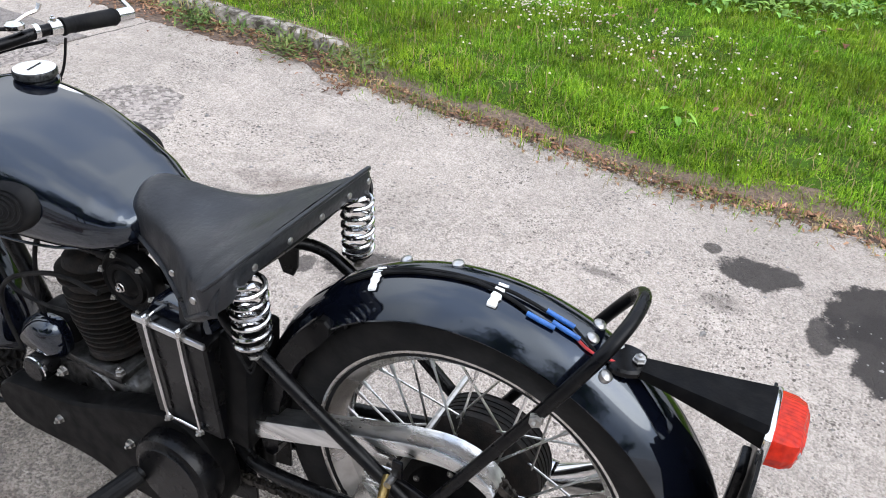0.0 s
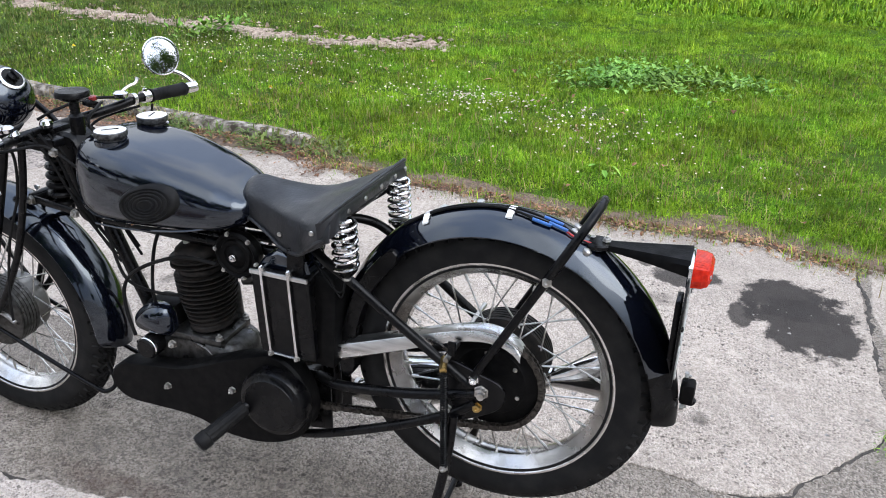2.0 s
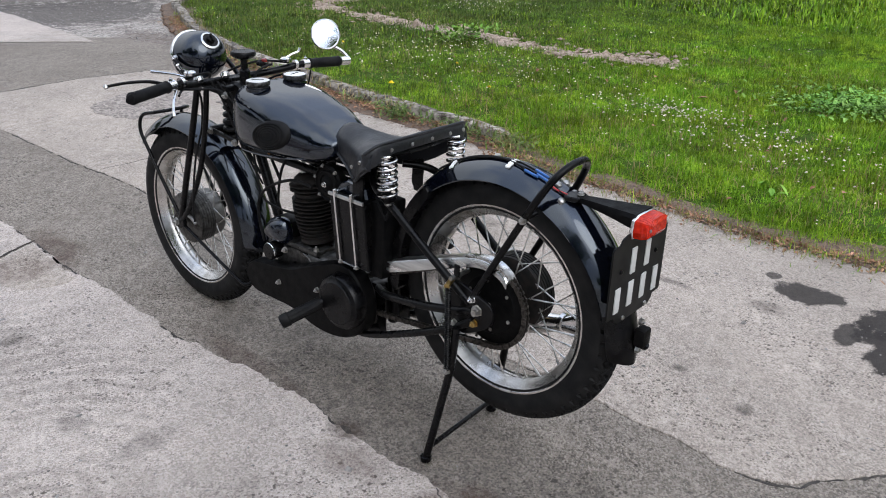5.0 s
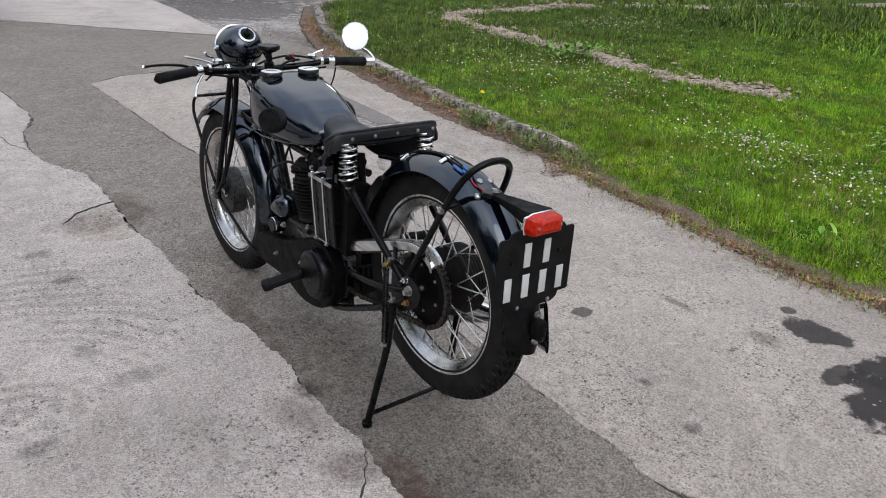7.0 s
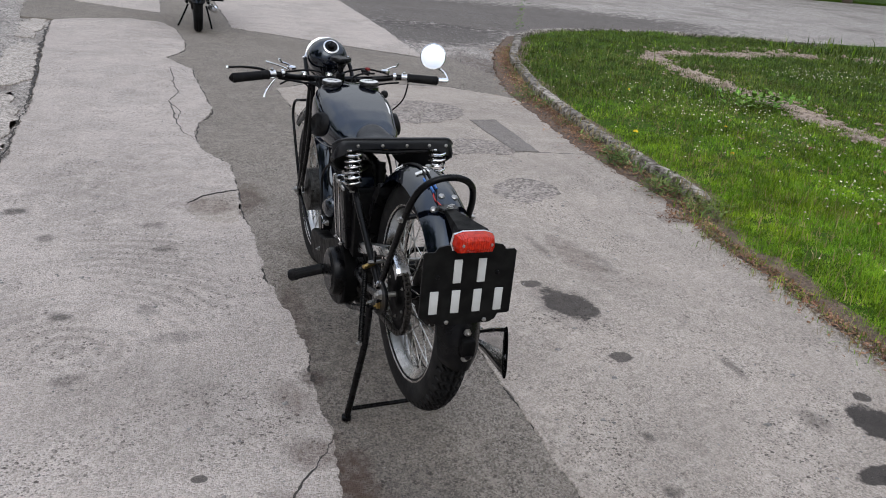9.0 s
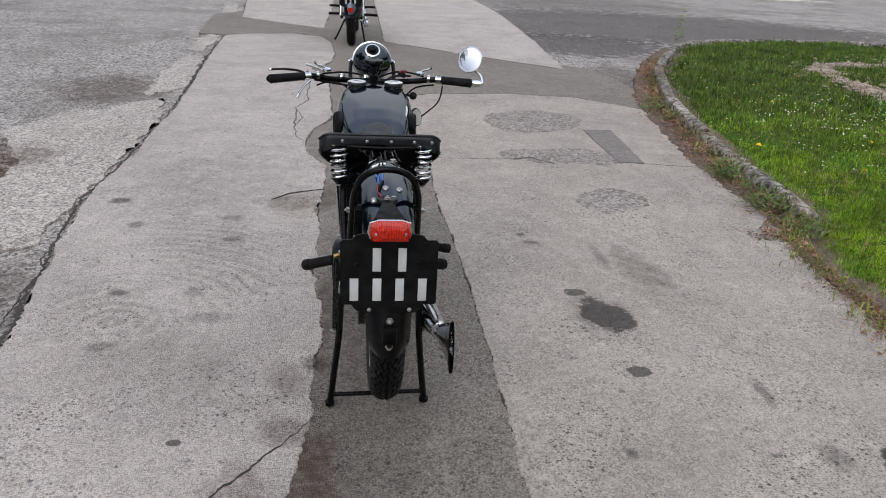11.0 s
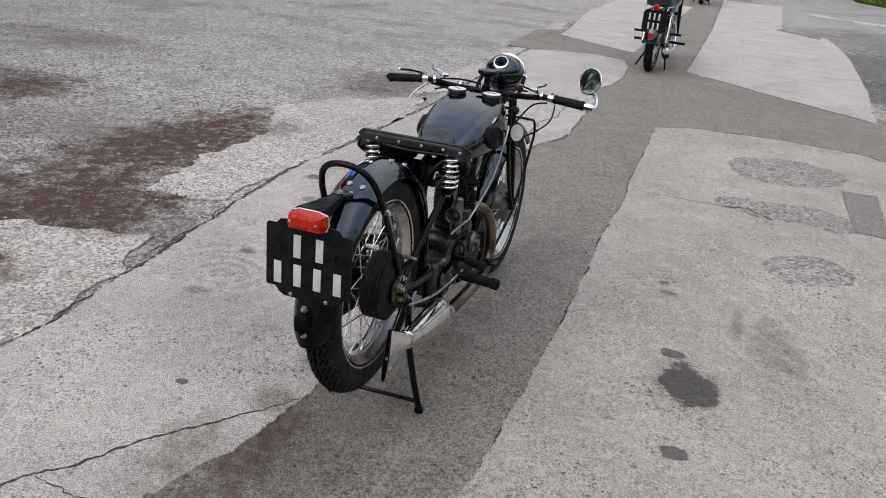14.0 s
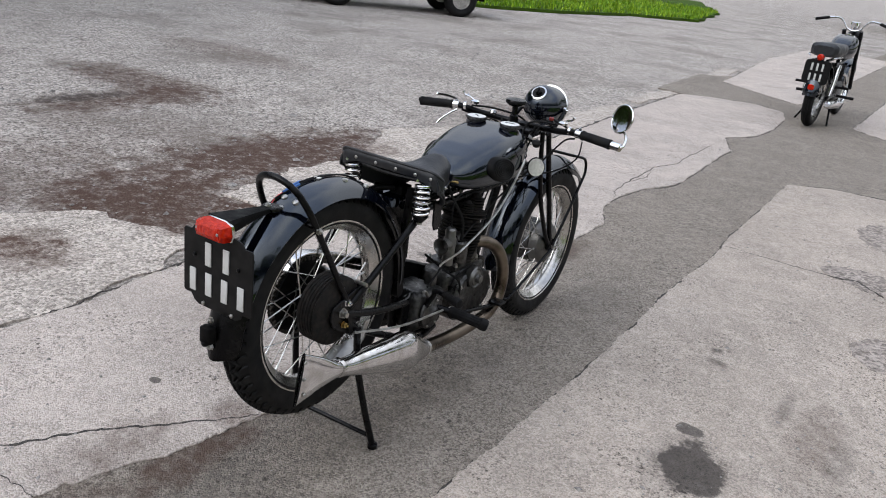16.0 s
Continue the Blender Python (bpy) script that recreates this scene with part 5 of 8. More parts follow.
rear = wheel(moto, (0.008, *RA), 0.332, 0.046, 0.252, 0.100, 0.062, 1, "spoked rear wheel", spin=0.05)
front = wheel(moto, (0.014, *FA), 0.336, 0.047, 0.256, 0.094, 0.046, -1, "spoked front wheel", spin=0.3, drum_mat=ALLOY)
part("drum_cover", lathe([(0.0, 0.062), (0.05, 0.060), (0.080, 0.050), (0.088, 0.040), (0.088, 0.0), (0.03, 0.0)], axis="x", n=36), HUBMETAL, front, "grey cast hub cover")

# rear drive on the left: sprocket, chain
bm = lathe([(0.035, -0.052), (0.103, -0.054), (0.107, -0.058), (0.107, -0.061), (0.080, -0.064), (0.076, -0.0675), (0.04, -0.066), (0.03, -0.070), (0.012, -0.070)], axis="x", n=40)
spk = part("sprocket", bm, MATT, rear, "oily black rear sprocket")
for k in range(6):
    a = k * math.pi / 3 + 0.4
    part("bolt", hexbolt((-0.066, 0.066 * math.cos(a), 0.066 * math.sin(a)), "x", 0.005, -0.004), STEEL, spk)
bm = bmesh.new()
n_t = 42
for k in range(n_t):
    a = 2 * math.pi * k / n_t
    block((-0.0595, 0.111 * math.cos(a), 0.111 * math.sin(a)), (0.005, 0.006, 0.012), 0.001, Matrix.Rotation(a, 3, "X") @ Matrix.Rotation(math.pi / 2, 3, "X"), bm, 1)
part("sprocket_teeth", bm, CHAINM, spk)


def chain(name, x, c1, r1, c2, r2, parent, pitch=0.0125):
    """A roller chain round two sprockets, link by link."""
    v1, v2 = Vector(c1), Vector(c2)
    d = v2 - v1
    base = math.atan2(d.y, d.x)
    off = math.acos((r1 - r2) / d.length)
    pts = []
    for i in range(25):
        a = base + off + (2 * math.pi - 2 * off) * i / 24
        pts.append(v1 + r1 * Vector((math.cos(a), math.sin(a))))
    for i in range(25):
        a = base - off + 2 * off * i / 24
        pts.append(v2 + r2 * Vector((math.cos(a), math.sin(a))))
    pts.append(pts[0])
    cum = [0.0]
    for a, b in zip(pts, pts[1:]):
        cum.append(cum[-1] + (b - a).length)
    k = int(cum[-1] / pitch)
    ys, zs = [p.x for p in pts], [p.y for p in pts]
    bm = bmesh.new()
    for i in range(k):
        s = i * cum[-1] / k
        y0, z0 = np.interp(s, cum, ys), np.interp(s, cum, zs)
        y1, z1 = np.interp(min(s + pitch, cum[-1]), cum, ys), np.interp(min(s + pitch, cum[-1]), cum, zs)
        turn = Matrix.Rotation(math.atan2(z1 - z0, y1 - y0), 3, "X")
        gap = 0.0066 if i % 2 else 0.0044
        for sgn in (-1, 1):
            block((x + sgn * gap, (y0 + y1) / 2, (z0 + z1) / 2), (0.0018, pitch * 1.5, 0.0120), 0.0, turn, bm)
        lathe([(0.0042, -0.0035), (0.0042, 0.0035)], (x, y0, z0), "x", 6, bm)
    return part(name, bm, CHAINM, parent, "oily drive chain")


chain("chain", -0.0595, (RA[0], RA[1]), 0.111, (0.517, 0.355), 0.048, moto)
part("gearbox_sprocket", lathe([(0.01, -0.055), (0.046, -0.056), (0.046, -0.063), (0.01, -0.066)], (0, 0.517, 0.355), "x", 24), CHAINM, moto)

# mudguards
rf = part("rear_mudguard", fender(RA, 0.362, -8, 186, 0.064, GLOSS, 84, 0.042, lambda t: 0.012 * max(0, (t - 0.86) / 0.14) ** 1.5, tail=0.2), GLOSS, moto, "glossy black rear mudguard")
# tail faces take a less reflective enamel, to darken their pale reflection
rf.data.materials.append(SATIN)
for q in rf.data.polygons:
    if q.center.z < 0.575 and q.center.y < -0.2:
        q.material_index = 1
ff = part("front_mudguard", fender(FA, 0.374, 41, 184, 0.062, GLOSS, 64, 0.040, lambda t: 0.022 * max(0, (t - 0.35) / 0.65) ** 1.3), GLOSS, moto, "glossy black front mudguard")

rf.location.x, ff.location.x = 0.004, 0.008

# petrol tank
ty = [0.590, 0.60, 0.62, 0.66, 0.72, 0.80, 0.88, 0.95, 0.995, 1.020, 1.033]
tw = [0.046, 0.070, 0.088, 0.108, 0.123, 0.135, 0.138, 0.132, 0.116, 0.088, 0.040]
tt = [0.788, 0.797, 0.808, 0.829, 0.852, 0.874, 0.888, 0.894, 0.889, 0.869, 0.828]
tm = [0.772, 0.769, 0.766, 0.763, 0.763, 0.768, 0.773, 0.775, 0.774, 0.776, 0.784]
tb = [0.758, 0.742, 0.729, 0.717, 0.711, 0.707, 0.703, 0.700, 0.704, 0.722, 0.760]
rings = []
for i in range(61):
    y = ty[0] + (ty[-1] - ty[0]) * (0.5 - 0.5 * math.cos(math.pi * i / 60))
    w, t_, m_, b_ = (curve1(ty, k, y) for k in (tw, tt, tm, tb))
    front_ = min(1.0, max(0.0, (y - 0.62) / 0.22))
    ex_, ez_ = 0.70 - 0.16 * front_, 0.86 - 0.24 * front_
    ring = []
    for j in range(48):
        a = 2 * math.pi * j / 48
        c, s = math.cos(a), math.sin(a)
        if s > 0:
            ring.append((w * math.copysign(abs(c) ** ex_, c), y, m_ + (t_ - m_) * s ** ez_))
        else:
            ring.append((w * math.copysign(abs(c) ** 0.42, c) * (1 + 0.07 * s), y, m_ + (m_ - b_) * math.copysign(abs(s) ** 0.6, s)))
    rings.append(ring)
tank = part("fuel_tank", skin(bmesh.new(), rings), GLOSS, moto, "glossy black saddle fuel tank", sharp=60)
part("tank_seam", tube([(-0.080, 0.625, 0.745), (-0.112, 0.72, 0.724), (-0.124, 0.86, 0.709), (-0.118, 0.96, 0.704)], 0.0025, 6), GLOSS, tank)
for sx in (-1, 1):
    cap = part("filler_cap", lathe([(0.030, 0.877), (0.030, 0.892), (0.027, 0.893), (0.027, 0.896), (0.0345, 0.896), (0.0355, 0.898), (0.0355, 0.906), (0.034, 0.9085), (0.0, 0.9085)], (0.002 + sx * 0.068, 0.928, 0), "z", 36), DARKCAP, tank, "round bare-metal filler cap with a coin slot")
    part("cap_top", lathe([(0.0338, 0.9075), (0.0335, 0.9090), (0.031, 0.9098), (0.0, 0.9102)], (0.002 + sx * 0.068, 0.928, 0), "z", 36), CAPTOP, cap, "pale brushed metal top")
    part("cap_neck", lathe([(0.037, 0.850), (0.036, 0.889), (0.031, 0.890), (0.028, 0.890)], (0.002 + sx * 0.068, 0.928, 0), "z", 32), GLOSS, tank)
    part("slot", block((0.002 + sx * 0.068, 0.928, 0.9104), (0.036, 0.004, 0.0012), 0.0, Matrix.Rotation(0.5 * sx - 0.2, 3, "Z")), SATIN, cap)
    # knee grip with raised ovals
    ov = [(0.790 + 0.070 * math.cos(2 * math.pi * j / 36), 0.783 + 0.043 * math.sin(2 * math.pi * j / 36) - 0.012 * math.cos(2 * math.pi * j / 36)) for j in range(36)]

    def on_side(q, lift):
        out = []
        for a, b in ov:
            y, z = 0.790 + (a - 0.790) * q, 0.783 + (b - 0.783) * q
            w, t_, m_ = (curve1(ty, k, y) for k in (tw, tt, tm))
            s_ = min(0.97, max(0.0, (z - m_) / (t_ - m_)) ** 1.25)
            out.append((sx * (w * (1 - s_ * s_) ** 0.33 + lift), y, z))
        return out
    grip = part("knee_grip", skin(bmesh.new(), [on_side(1.0, -0.03), on_side(1.0, 0.002), on_side(0.975, 0.010), on_side(0.90, 0.015), on_side(0.84, 0.016), on_side(0.82, 0.013), on_side(0.3, 0.013), on_side(0.02, 0.013)]), RUBBER, tank, "black rubber knee grip pad")
    for q in (0.70, 0.55, 0.40, 0.25):
        part("ridge", tube(on_side(q, 0.0125)[::2], 0.0024, 6, 1, loop=True), RUBBER, grip)
part("tank_tap_ball", lathe([(0.0, -0.016), (0.011, -0.0115), (0.016, 0), (0.011, 0.0115), (0.0, 0.016)], (0.15, 0.995, 0.847), "z", 16), RUBBER, moto, "black ball end of a cable")
tap = part("fuel_tap", rod((0.045, 0.60, 0.79), (0.05, 0.60, 0.745), 0.007), BRASS, moto, "brass fuel tap")
part("lever", rod((0.05, 0.60, 0.755), (0.085, 0.605, 0.757), 0.004), BRASS, tap)

# saddle
sy = [0.335, 0.36, 0.40, 0.45, 0.50, 0.54, 0.575, 0.602, 0.622, 0.634]
shw = [0.186, 0.184, 0.166, 0.125, 0.091, 0.071, 0.061, 0.054, 0.043, 0.020]
szt = [0.860, 0.848, 0.828, 0.812, 0.806, 0.807, 0.813, 0.816, 0.808, 0.784]
sdr = [0.042, 0.046, 0.060, 0.072, 0.076, 0.064, 0.054, 0.046, 0.034, 0.020]
rings_o, rings_i = [], []
for i in range(41):
    y = sy[0] + (sy[-1] - sy[0]) * i / 40
    hw, z, dr = curve1(sy, shw, y), curve1(sy, szt, y), curve1(sy, sdr, y)
    o, n_ = [], []
    for j in range(33):
        u = -1 + 2 * j / 32
        au = abs(u)
        if au < 0.72:
            x, dz = u / 0.72 * hw * 0.93, -0.012 * (au / 0.72) ** 3 - 0.010 * (au / 0.72) ** 6 * max(0, min(1, (0.42 - y) / 0.06)) + 0.016 * (1 - (au / 0.72) ** 2) * min(1, max(0, (y - 0.45) / 0.1))
        else:
            t = (au - 0.72) / 0.28
            x, dz = math.copysign(hw * (0.93 + 0.07 * math.sin(t * math.pi * 0.6)), u), -0.012 - 0.010 * max(0, min(1, (0.42 - y) / 0.06)) - dr * t ** 1.15
        wr = 0.0025 * wobble(x * 10, y * 8, 2.0, 4)
        o.append((x, y, z + dz + wr))
        n_.append((x * 0.975, y, z + dz - 0.006 + (0.004 if au > 0.9 else 0)))
    rings_o.append(o + n_[::-1])
seat = part("saddle", skin(bmesh.new(), rings_o), LEATHER, moto, "black leather sprung saddle with riveted edge", sharp=50)
# rear valance of the saddle
rings = []
for j in range(41):
    u = -1 + 2 * j / 40
    x = u * 0.187
    top = 0.856 - 0.022 * max(0, (abs(u) - 0.80) / 0.20) ** 2.4
    low = 0.825 - 0.034 * max(0, (abs(u) - 0.55) / 0.45) ** 1.6
    yb = 0.333 + 0.022 * max(0, (abs(u) - 0.84) / 0.16) ** 2
    rings.append([(x, yb + 0.006, top - 0.003), (x, yb, top), (x, yb - 0.005, top - 0.006), (x, yb - 0.006, (top + low) / 2), (x, yb - 0.003, low), (x, yb + 0.002, low), (x, yb + 0.003, (top + low) / 2)])
val = part("rear_skirt", skin(bmesh.new(), rings), LEATHER, seat, "folded black leather skirt")
part("piping", tube([(u * 0.187, 0.330 + 0.022 * max(0, (abs(u) - 0.84) / 0.16) ** 2, 0.857 - 0.022 * max(0, (abs(u) - 0.80) / 0.20) ** 2.4) for u in np.linspace(-1, 1, 25)], 0.004, 8, 2), LEATHER, seat)
for u in (-0.62, -0.22, 0.18, 0.56, 0.85):
    part("rivet", lathe([(0.0055, 0), (0.005, -0.002), (0.002, -0.0035)], (u * 0.187, 0.3275, 0.836), "y", 10), STEEL, seat)
for sx in (-1, 1):
    for yy_, zz_, hw_ in ((0.372, 0.808, 0.181), (0.50, 0.748, 0.0915)):
        part("rivet", lathe([(0.0055, 0), (0.005, 0.002 * sx), (0.002, 0.0035 * sx)], (sx * (hw_ + 0.002), yy_, zz_), "x", 10), STEEL, seat)
    part("edge_binding", tube([(sx * 0.186, 0.345, 0.801), (sx * 0.183, 0.37, 0.784), (sx * 0.160, 0.41, 0.749), (sx * 0.127, 0.45, 0.728), (sx * 0.092, 0.50, 0.718), (sx * 0.072, 0.54, 0.731), (sx * 0.062, 0.575, 0.747), (sx * 0.055, 0.602, 0.758)], 0.0042, 8), LEATHER, seat)
    part("seat_strap", slab([(0.43, 0.74), (0.47, 0.73), (0.475, 0.665), (0.465, 0.64), (0.445, 0.64), (0.435, 0.66)], sx * 0.112, sx * 0.118, "x", 0.001), SATIN, moto)
    spx = 0.004 + sx * 0.131
    spr = part("saddle_spring", coil((spx, 0.330, 0.716), (spx, 0.333, 0.826), 0.0235, 0.0040, 6.6), CHROME, moto, "chrome coil saddle spring")
    part("spring_cup", lathe([(0.0, 0.700), (0.010, 0.700), (0.020, 0.712), (0.024, 0.718), (0.020, 0.720), (0.0, 0.720)], (spx, 0.330, 0), "z", 18), SATIN, spr)
    part("spring_nut", hexbolt((spx, 0.330, 0.694), "z", 0.008, 0.008), STEEL, spr)
part("saddle_frame", tube([(-0.14, 0.335, 0.826), (-0.12, 0.42, 0.80), (-0.05, 0.52, 0.785), (0.0, 0.585, 0.778), (0.05, 0.52, 0.785), (0.12, 0.42, 0.80), (0.14, 0.335, 0.826)], 0.007, 8), SATIN, moto)
part("saddle_crossbar", tube([(-0.165, 0.345, 0.822), (0.0, 0.345, 0.812), (0.165, 0.345, 0.822)], 0.007, 8), SATIN, moto)

# frame
def frame_tube(name, pts, r=0.013, mat=SATIN, sub=6, n=12, label=""):
    return part(name, tube(pts, r, n, sub), mat, moto, label)


frame_tube("top_tube", [(0, 1.05, 0.74), (0, 0.85, 0.715), (0, 0.62, 0.72), (0, 0.46, 0.715)], 0.016, label="black enamelled frame tube")
frame_tube("lower_tank_rail", [(-0.03, 1.02, 0.672), (-0.03, 0.75, 0.668), (-0.03, 0.47, 0.675)], 0.012)
frame_tube("lower_tank_rail", [(0.03, 1.02, 0.672), (0.03, 0.75, 0.668), (0.03, 0.47, 0.675)], 0.012)
frame_tube("down_tube", [(0, 1.055, 0.70), (0, 1.00, 0.56), (0, 0.945, 0.42), (0, 0.93, 0.34)], 0.016)
frame_tube("seat_tube", [(0, 0.475, 0.74), (0, 0.455, 0.55), (0, 0.435, 0.34), (0, 0.44, 0.27)], 0.016)
part("steering_head", tube([(0, 1.105, 0.845), (0, 1.045, 0.655)], [0.031, 0.027, 0.027, 0.032], 18, 1), SATIN, moto)
part("head_lug", lathe([(0.030, -0.012), (0.034, 0), (0.030, 0.012)], (0, 1.05, 0.685), "z", 18), SATIN, moto)
for sx in (-1, 1):
    frame_tube("seat_stay", [(sx * 0.055, 0.455, 0.735), (sx * 0.105, 0.40, 0.722), (sx * 0.115, 0.335, 0.690), (sx * 0.108, 0.20, 0.588), (sx * 0.100, 0.075, 0.495)], 0.0105, label="black frame stay with scuffed enamel")
    frame_tube("chain_stay", [(sx * 0.05, 0.45, 0.39), (sx * 0.085, 0.37, 0.405), (sx * 0.100, 0.20, 0.440), (sx * 0.100, 0.06, 0.478)], 0.0115)
    frame_tube("lower_stay", [(sx * 0.05, 0.62, 0.225), (sx * 0.085, 0.47, 0.247), (sx * 0.105, 0.25, 0.345), (sx * 0.104, 0.115, 0.415), (sx * 0.10, 0.06, 0.455)], 0.0105)
    lug = part("axle_plate", slab(rounded([(0.125, 0.545), (0.135, 0.50), (0.13, 0.43), (0.10, 0.405), (0.05, 0.425), (0.005, 0.46), (0.005, 0.505), (0.05, 0.525)], 4), sx * 0.094, sx * 0.103, "x", 0.002), SATIN, moto, "black drop-out plate with axle nuts")
    for yy_, zz_, rr_, mm in ((0.048, 0.486, 0.013, STEEL), (0.065, 0.512, 0.009, CHROME), (0.055, 0.448, 0.009, BRASS), (0.118, 0.428, 0.008, STEEL)):
        part("nut", hexbolt((sx * 0.102, yy_, zz_), "x", rr_, sx * 0.011), mm, lug)
part("stay_bolt", rod((-0.125, 0.118, 0.556), (0.125, 0.118, 0.556), 0.006, 8), STEEL, moto)
part("rear_axle", rod((-0.122, *RA), (0.122, *RA), 0.008, 10), STEEL, moto)
part("engine_plate", slab([(0.42, 0.25), (0.62, 0.21), (0.64, 0.30), (0.47, 0.40), (0.42, 0.40)], -0.052, -0.046, "x", 0.001), SATIN, moto)
part("engine_plate", slab([(0.42, 0.25), (0.62, 0.21), (0.64, 0.30), (0.47, 0.40), (0.42, 0.40)], 0.046, 0.052, "x", 0.001), SATIN, moto)

# rear stand
st = part("rear_stand", tube([(-0.118, 0.100, 0.425), (-0.122, 0.112, 0.30), (-0.138, 0.140, 0.14), (-0.151, 0.163, 0.012)], 0.0105, 12, 5), SATIN, moto, "black tubular rear stand")
part("stand_leg", tube([(0.118, 0.100, 0.425), (0.122, 0.112, 0.30), (0.138, 0.145, 0.14), (0.154, 0.178, 0.012)], 0.0105, 12, 5), SATIN, st)
part("stand_crossbar", tube([(-0.150, 0.160, 0.040), (0.152, 0.174, 0.040)], 0.0072, 10, 1), SATIN, st)
for sx, fy in ((-1, 0.164), (1, 0.179)):
    part("foot", lathe([(0.012, -0.001), (0.0155, 0.001), (0.0155, 0.014), (0.012, 0.016)], (sx * (0.1525 if sx < 0 else 0.155), fy, 0), "z", 14), SATIN, st)
    part("bolt", hexbolt((sx * 0.133, 0.112, 0.30), "x", 0.008, sx * 0.01), STEEL, st)
part("stand_spring", coil((-0.132, 0.118, 0.535), (-0.136, 0.112, 0.305), 0.0068, 0.0019, 42, 5, 9), SATIN, moto, "thin dark stand return spring")
part("spring_hook", rod((-0.105, 0.128, 0.548), (-0.138, 0.118, 0.54), 0.0075, 10), BRASS, moto, "short brass spring post")
part("stand_clip", block((-0.108, 0.112, 0.575), (0.006, 0.016, 0.032), 0.002), SATIN, moto)

# chain guard
bm = bmesh.new()
ln = [(0.415, 0.478, 0.032), (0.33, 0.508, 0.032), (0.24, 0.542, 0.030), (0.17, 0.569, 0.027), (0.11, 0.591, 0.023), (0.06, 0.602, 0.022), (0.02, 0.599, 0.019), (-0.008, 0.585, 0.018), (-0.022, 0.570, 0.018)]
rings = []
for y, z, h in [tuple(v) for v in spline(ln, 5)]:
    rings.append([(-0.046, y, z + h / 2), (-0.070, y, z + h / 2 + 0.003), (-0.083, y, z + h / 2), (-0.0855, y, z + h / 2 - 0.004), (-0.0865, y, z - h / 2), (-0.0845, y, z - h / 2), (-0.0835, y, z + h / 2 - 0.006), (-0.046, y, z + h / 2 - 0.003)])
cg = part("chain_guard", skin(bm, rings), BRUSHED, moto, "bare polished metal chain guard")
part("bolt", hexbolt((-0.086, 0.395, 0.482), "x", 0.005, -0.004), STEEL, cg)

# tool and oil boxes
def leaning_box(y0, y1, z0, z1, xi, lo, hi):
    """A box whose outer side leans from lo at its foot to hi at its top."""
    rings = []
    for z, xo in ((z0, lo), (z0 + 0.004, lo - 0.004), (z1 - 0.004, hi - 0.004), (z1, hi)):
        e = 0.004 if z in (z0, z1) else 0.0
        rings.append([(xi, y0 + e, z), (xi, y1 - e, z), (xo + 0.004, y1 - e, z), (xo, y1 - e - 0.004, z), (xo, y0 + e + 0.004, z), (xo + 0.004, y0 + e, z)])
    return skin(bmesh.new(), rings)


ot = part("oil_tank", leaning_box(0.418, 0.553, 0.468, 0.674, -0.045, -0.112, -0.128), SATIN, moto, "black painted oil tank with two chrome straps")
part("top_cover", slab([(0.548, 0.674), (0.425, 0.676), (0.432, 0.704), (0.50, 0.716), (0.53, 0.70)], -0.030, -0.112, "x", 0.006), GLOSS, ot)
part("lid_band", block((-0.1310, 0.486, 0.672), (0.006, 0.136, 0.010), 0.0015), BRUSHED, ot, "bare metal lid edge")
for yc in (0.523, 0.459):
    s_ = part("strap", tube([(-0.100, yc, 0.684), (-0.130, yc, 0.682), (-0.1375, yc, 0.674), (-0.1235, yc, 0.484), (-0.118, yc, 0.474)], 0.0034, 8, 4), CHROME, ot, "thin chrome strap")
    part("nut", hexbolt((-0.134, yc, 0.680), "z", 0.006, 0.007), STEEL, s_)
    part("nut", hexbolt((-0.121, yc, 0.474), "x", 0.006, -0.007), STEEL, s_)
part("strap_foot", rod((-0.119, 0.523, 0.473), (-0.119, 0.459, 0.471), 0.003, 8), CHROME, ot)
part("filler_box", block((-0.055, 0.49, 0.722), (0.05, 0.055, 0.03), 0.006), MATT, ot)
part("battery_case", block((-0.06, 0.40, 0.565), (0.085, 0.05, 0.22), 0.006, Matrix.Rotation(0.05, 3, "X")), MATT, moto, "matt black battery case behind the seat tube")
part("inner_guard", slab(rounded([(0.385, 0.43), (0.375, 0.55), (0.335, 0.66), (0.27, 0.74), (0.25, 0.72), (0.31, 0.64), (0.345, 0.54), (0.355, 0.43)], 3), -0.066, 0.066, "x", 0.003), SATIN, moto)

# engine
bm = block((0, 0.79, 0.335), (0.118, 0.26, 0.155), 0.03, None, None, 3)
lathe([(0.03, -0.062), (0.105, -0.060), (0.112, -0.050), (0.112, 0.050), (0.105, 0.060), (0.03, 0.062)], (0, 0.80, 0.30), "x", 36, bm)
crank = part("crankcase", bm, ALLOY, moto, "dull grey cast aluminium crankcase")
part("case_flange", block((0, 0.778, 0.415), (0.125, 0.155, 0.018), 0.004), ALLOY, crank)
for xx, yy_ in ((-0.055, 0.71), (-0.055, 0.845), (0.055, 0.71), (0.055, 0.845)):
    part("nut", hexbolt((xx, yy_, 0.424), "z", 0.008, 0.010), STEEL, crank)
lean = Matrix.Rotation(radians(-5.0), 3, "X")


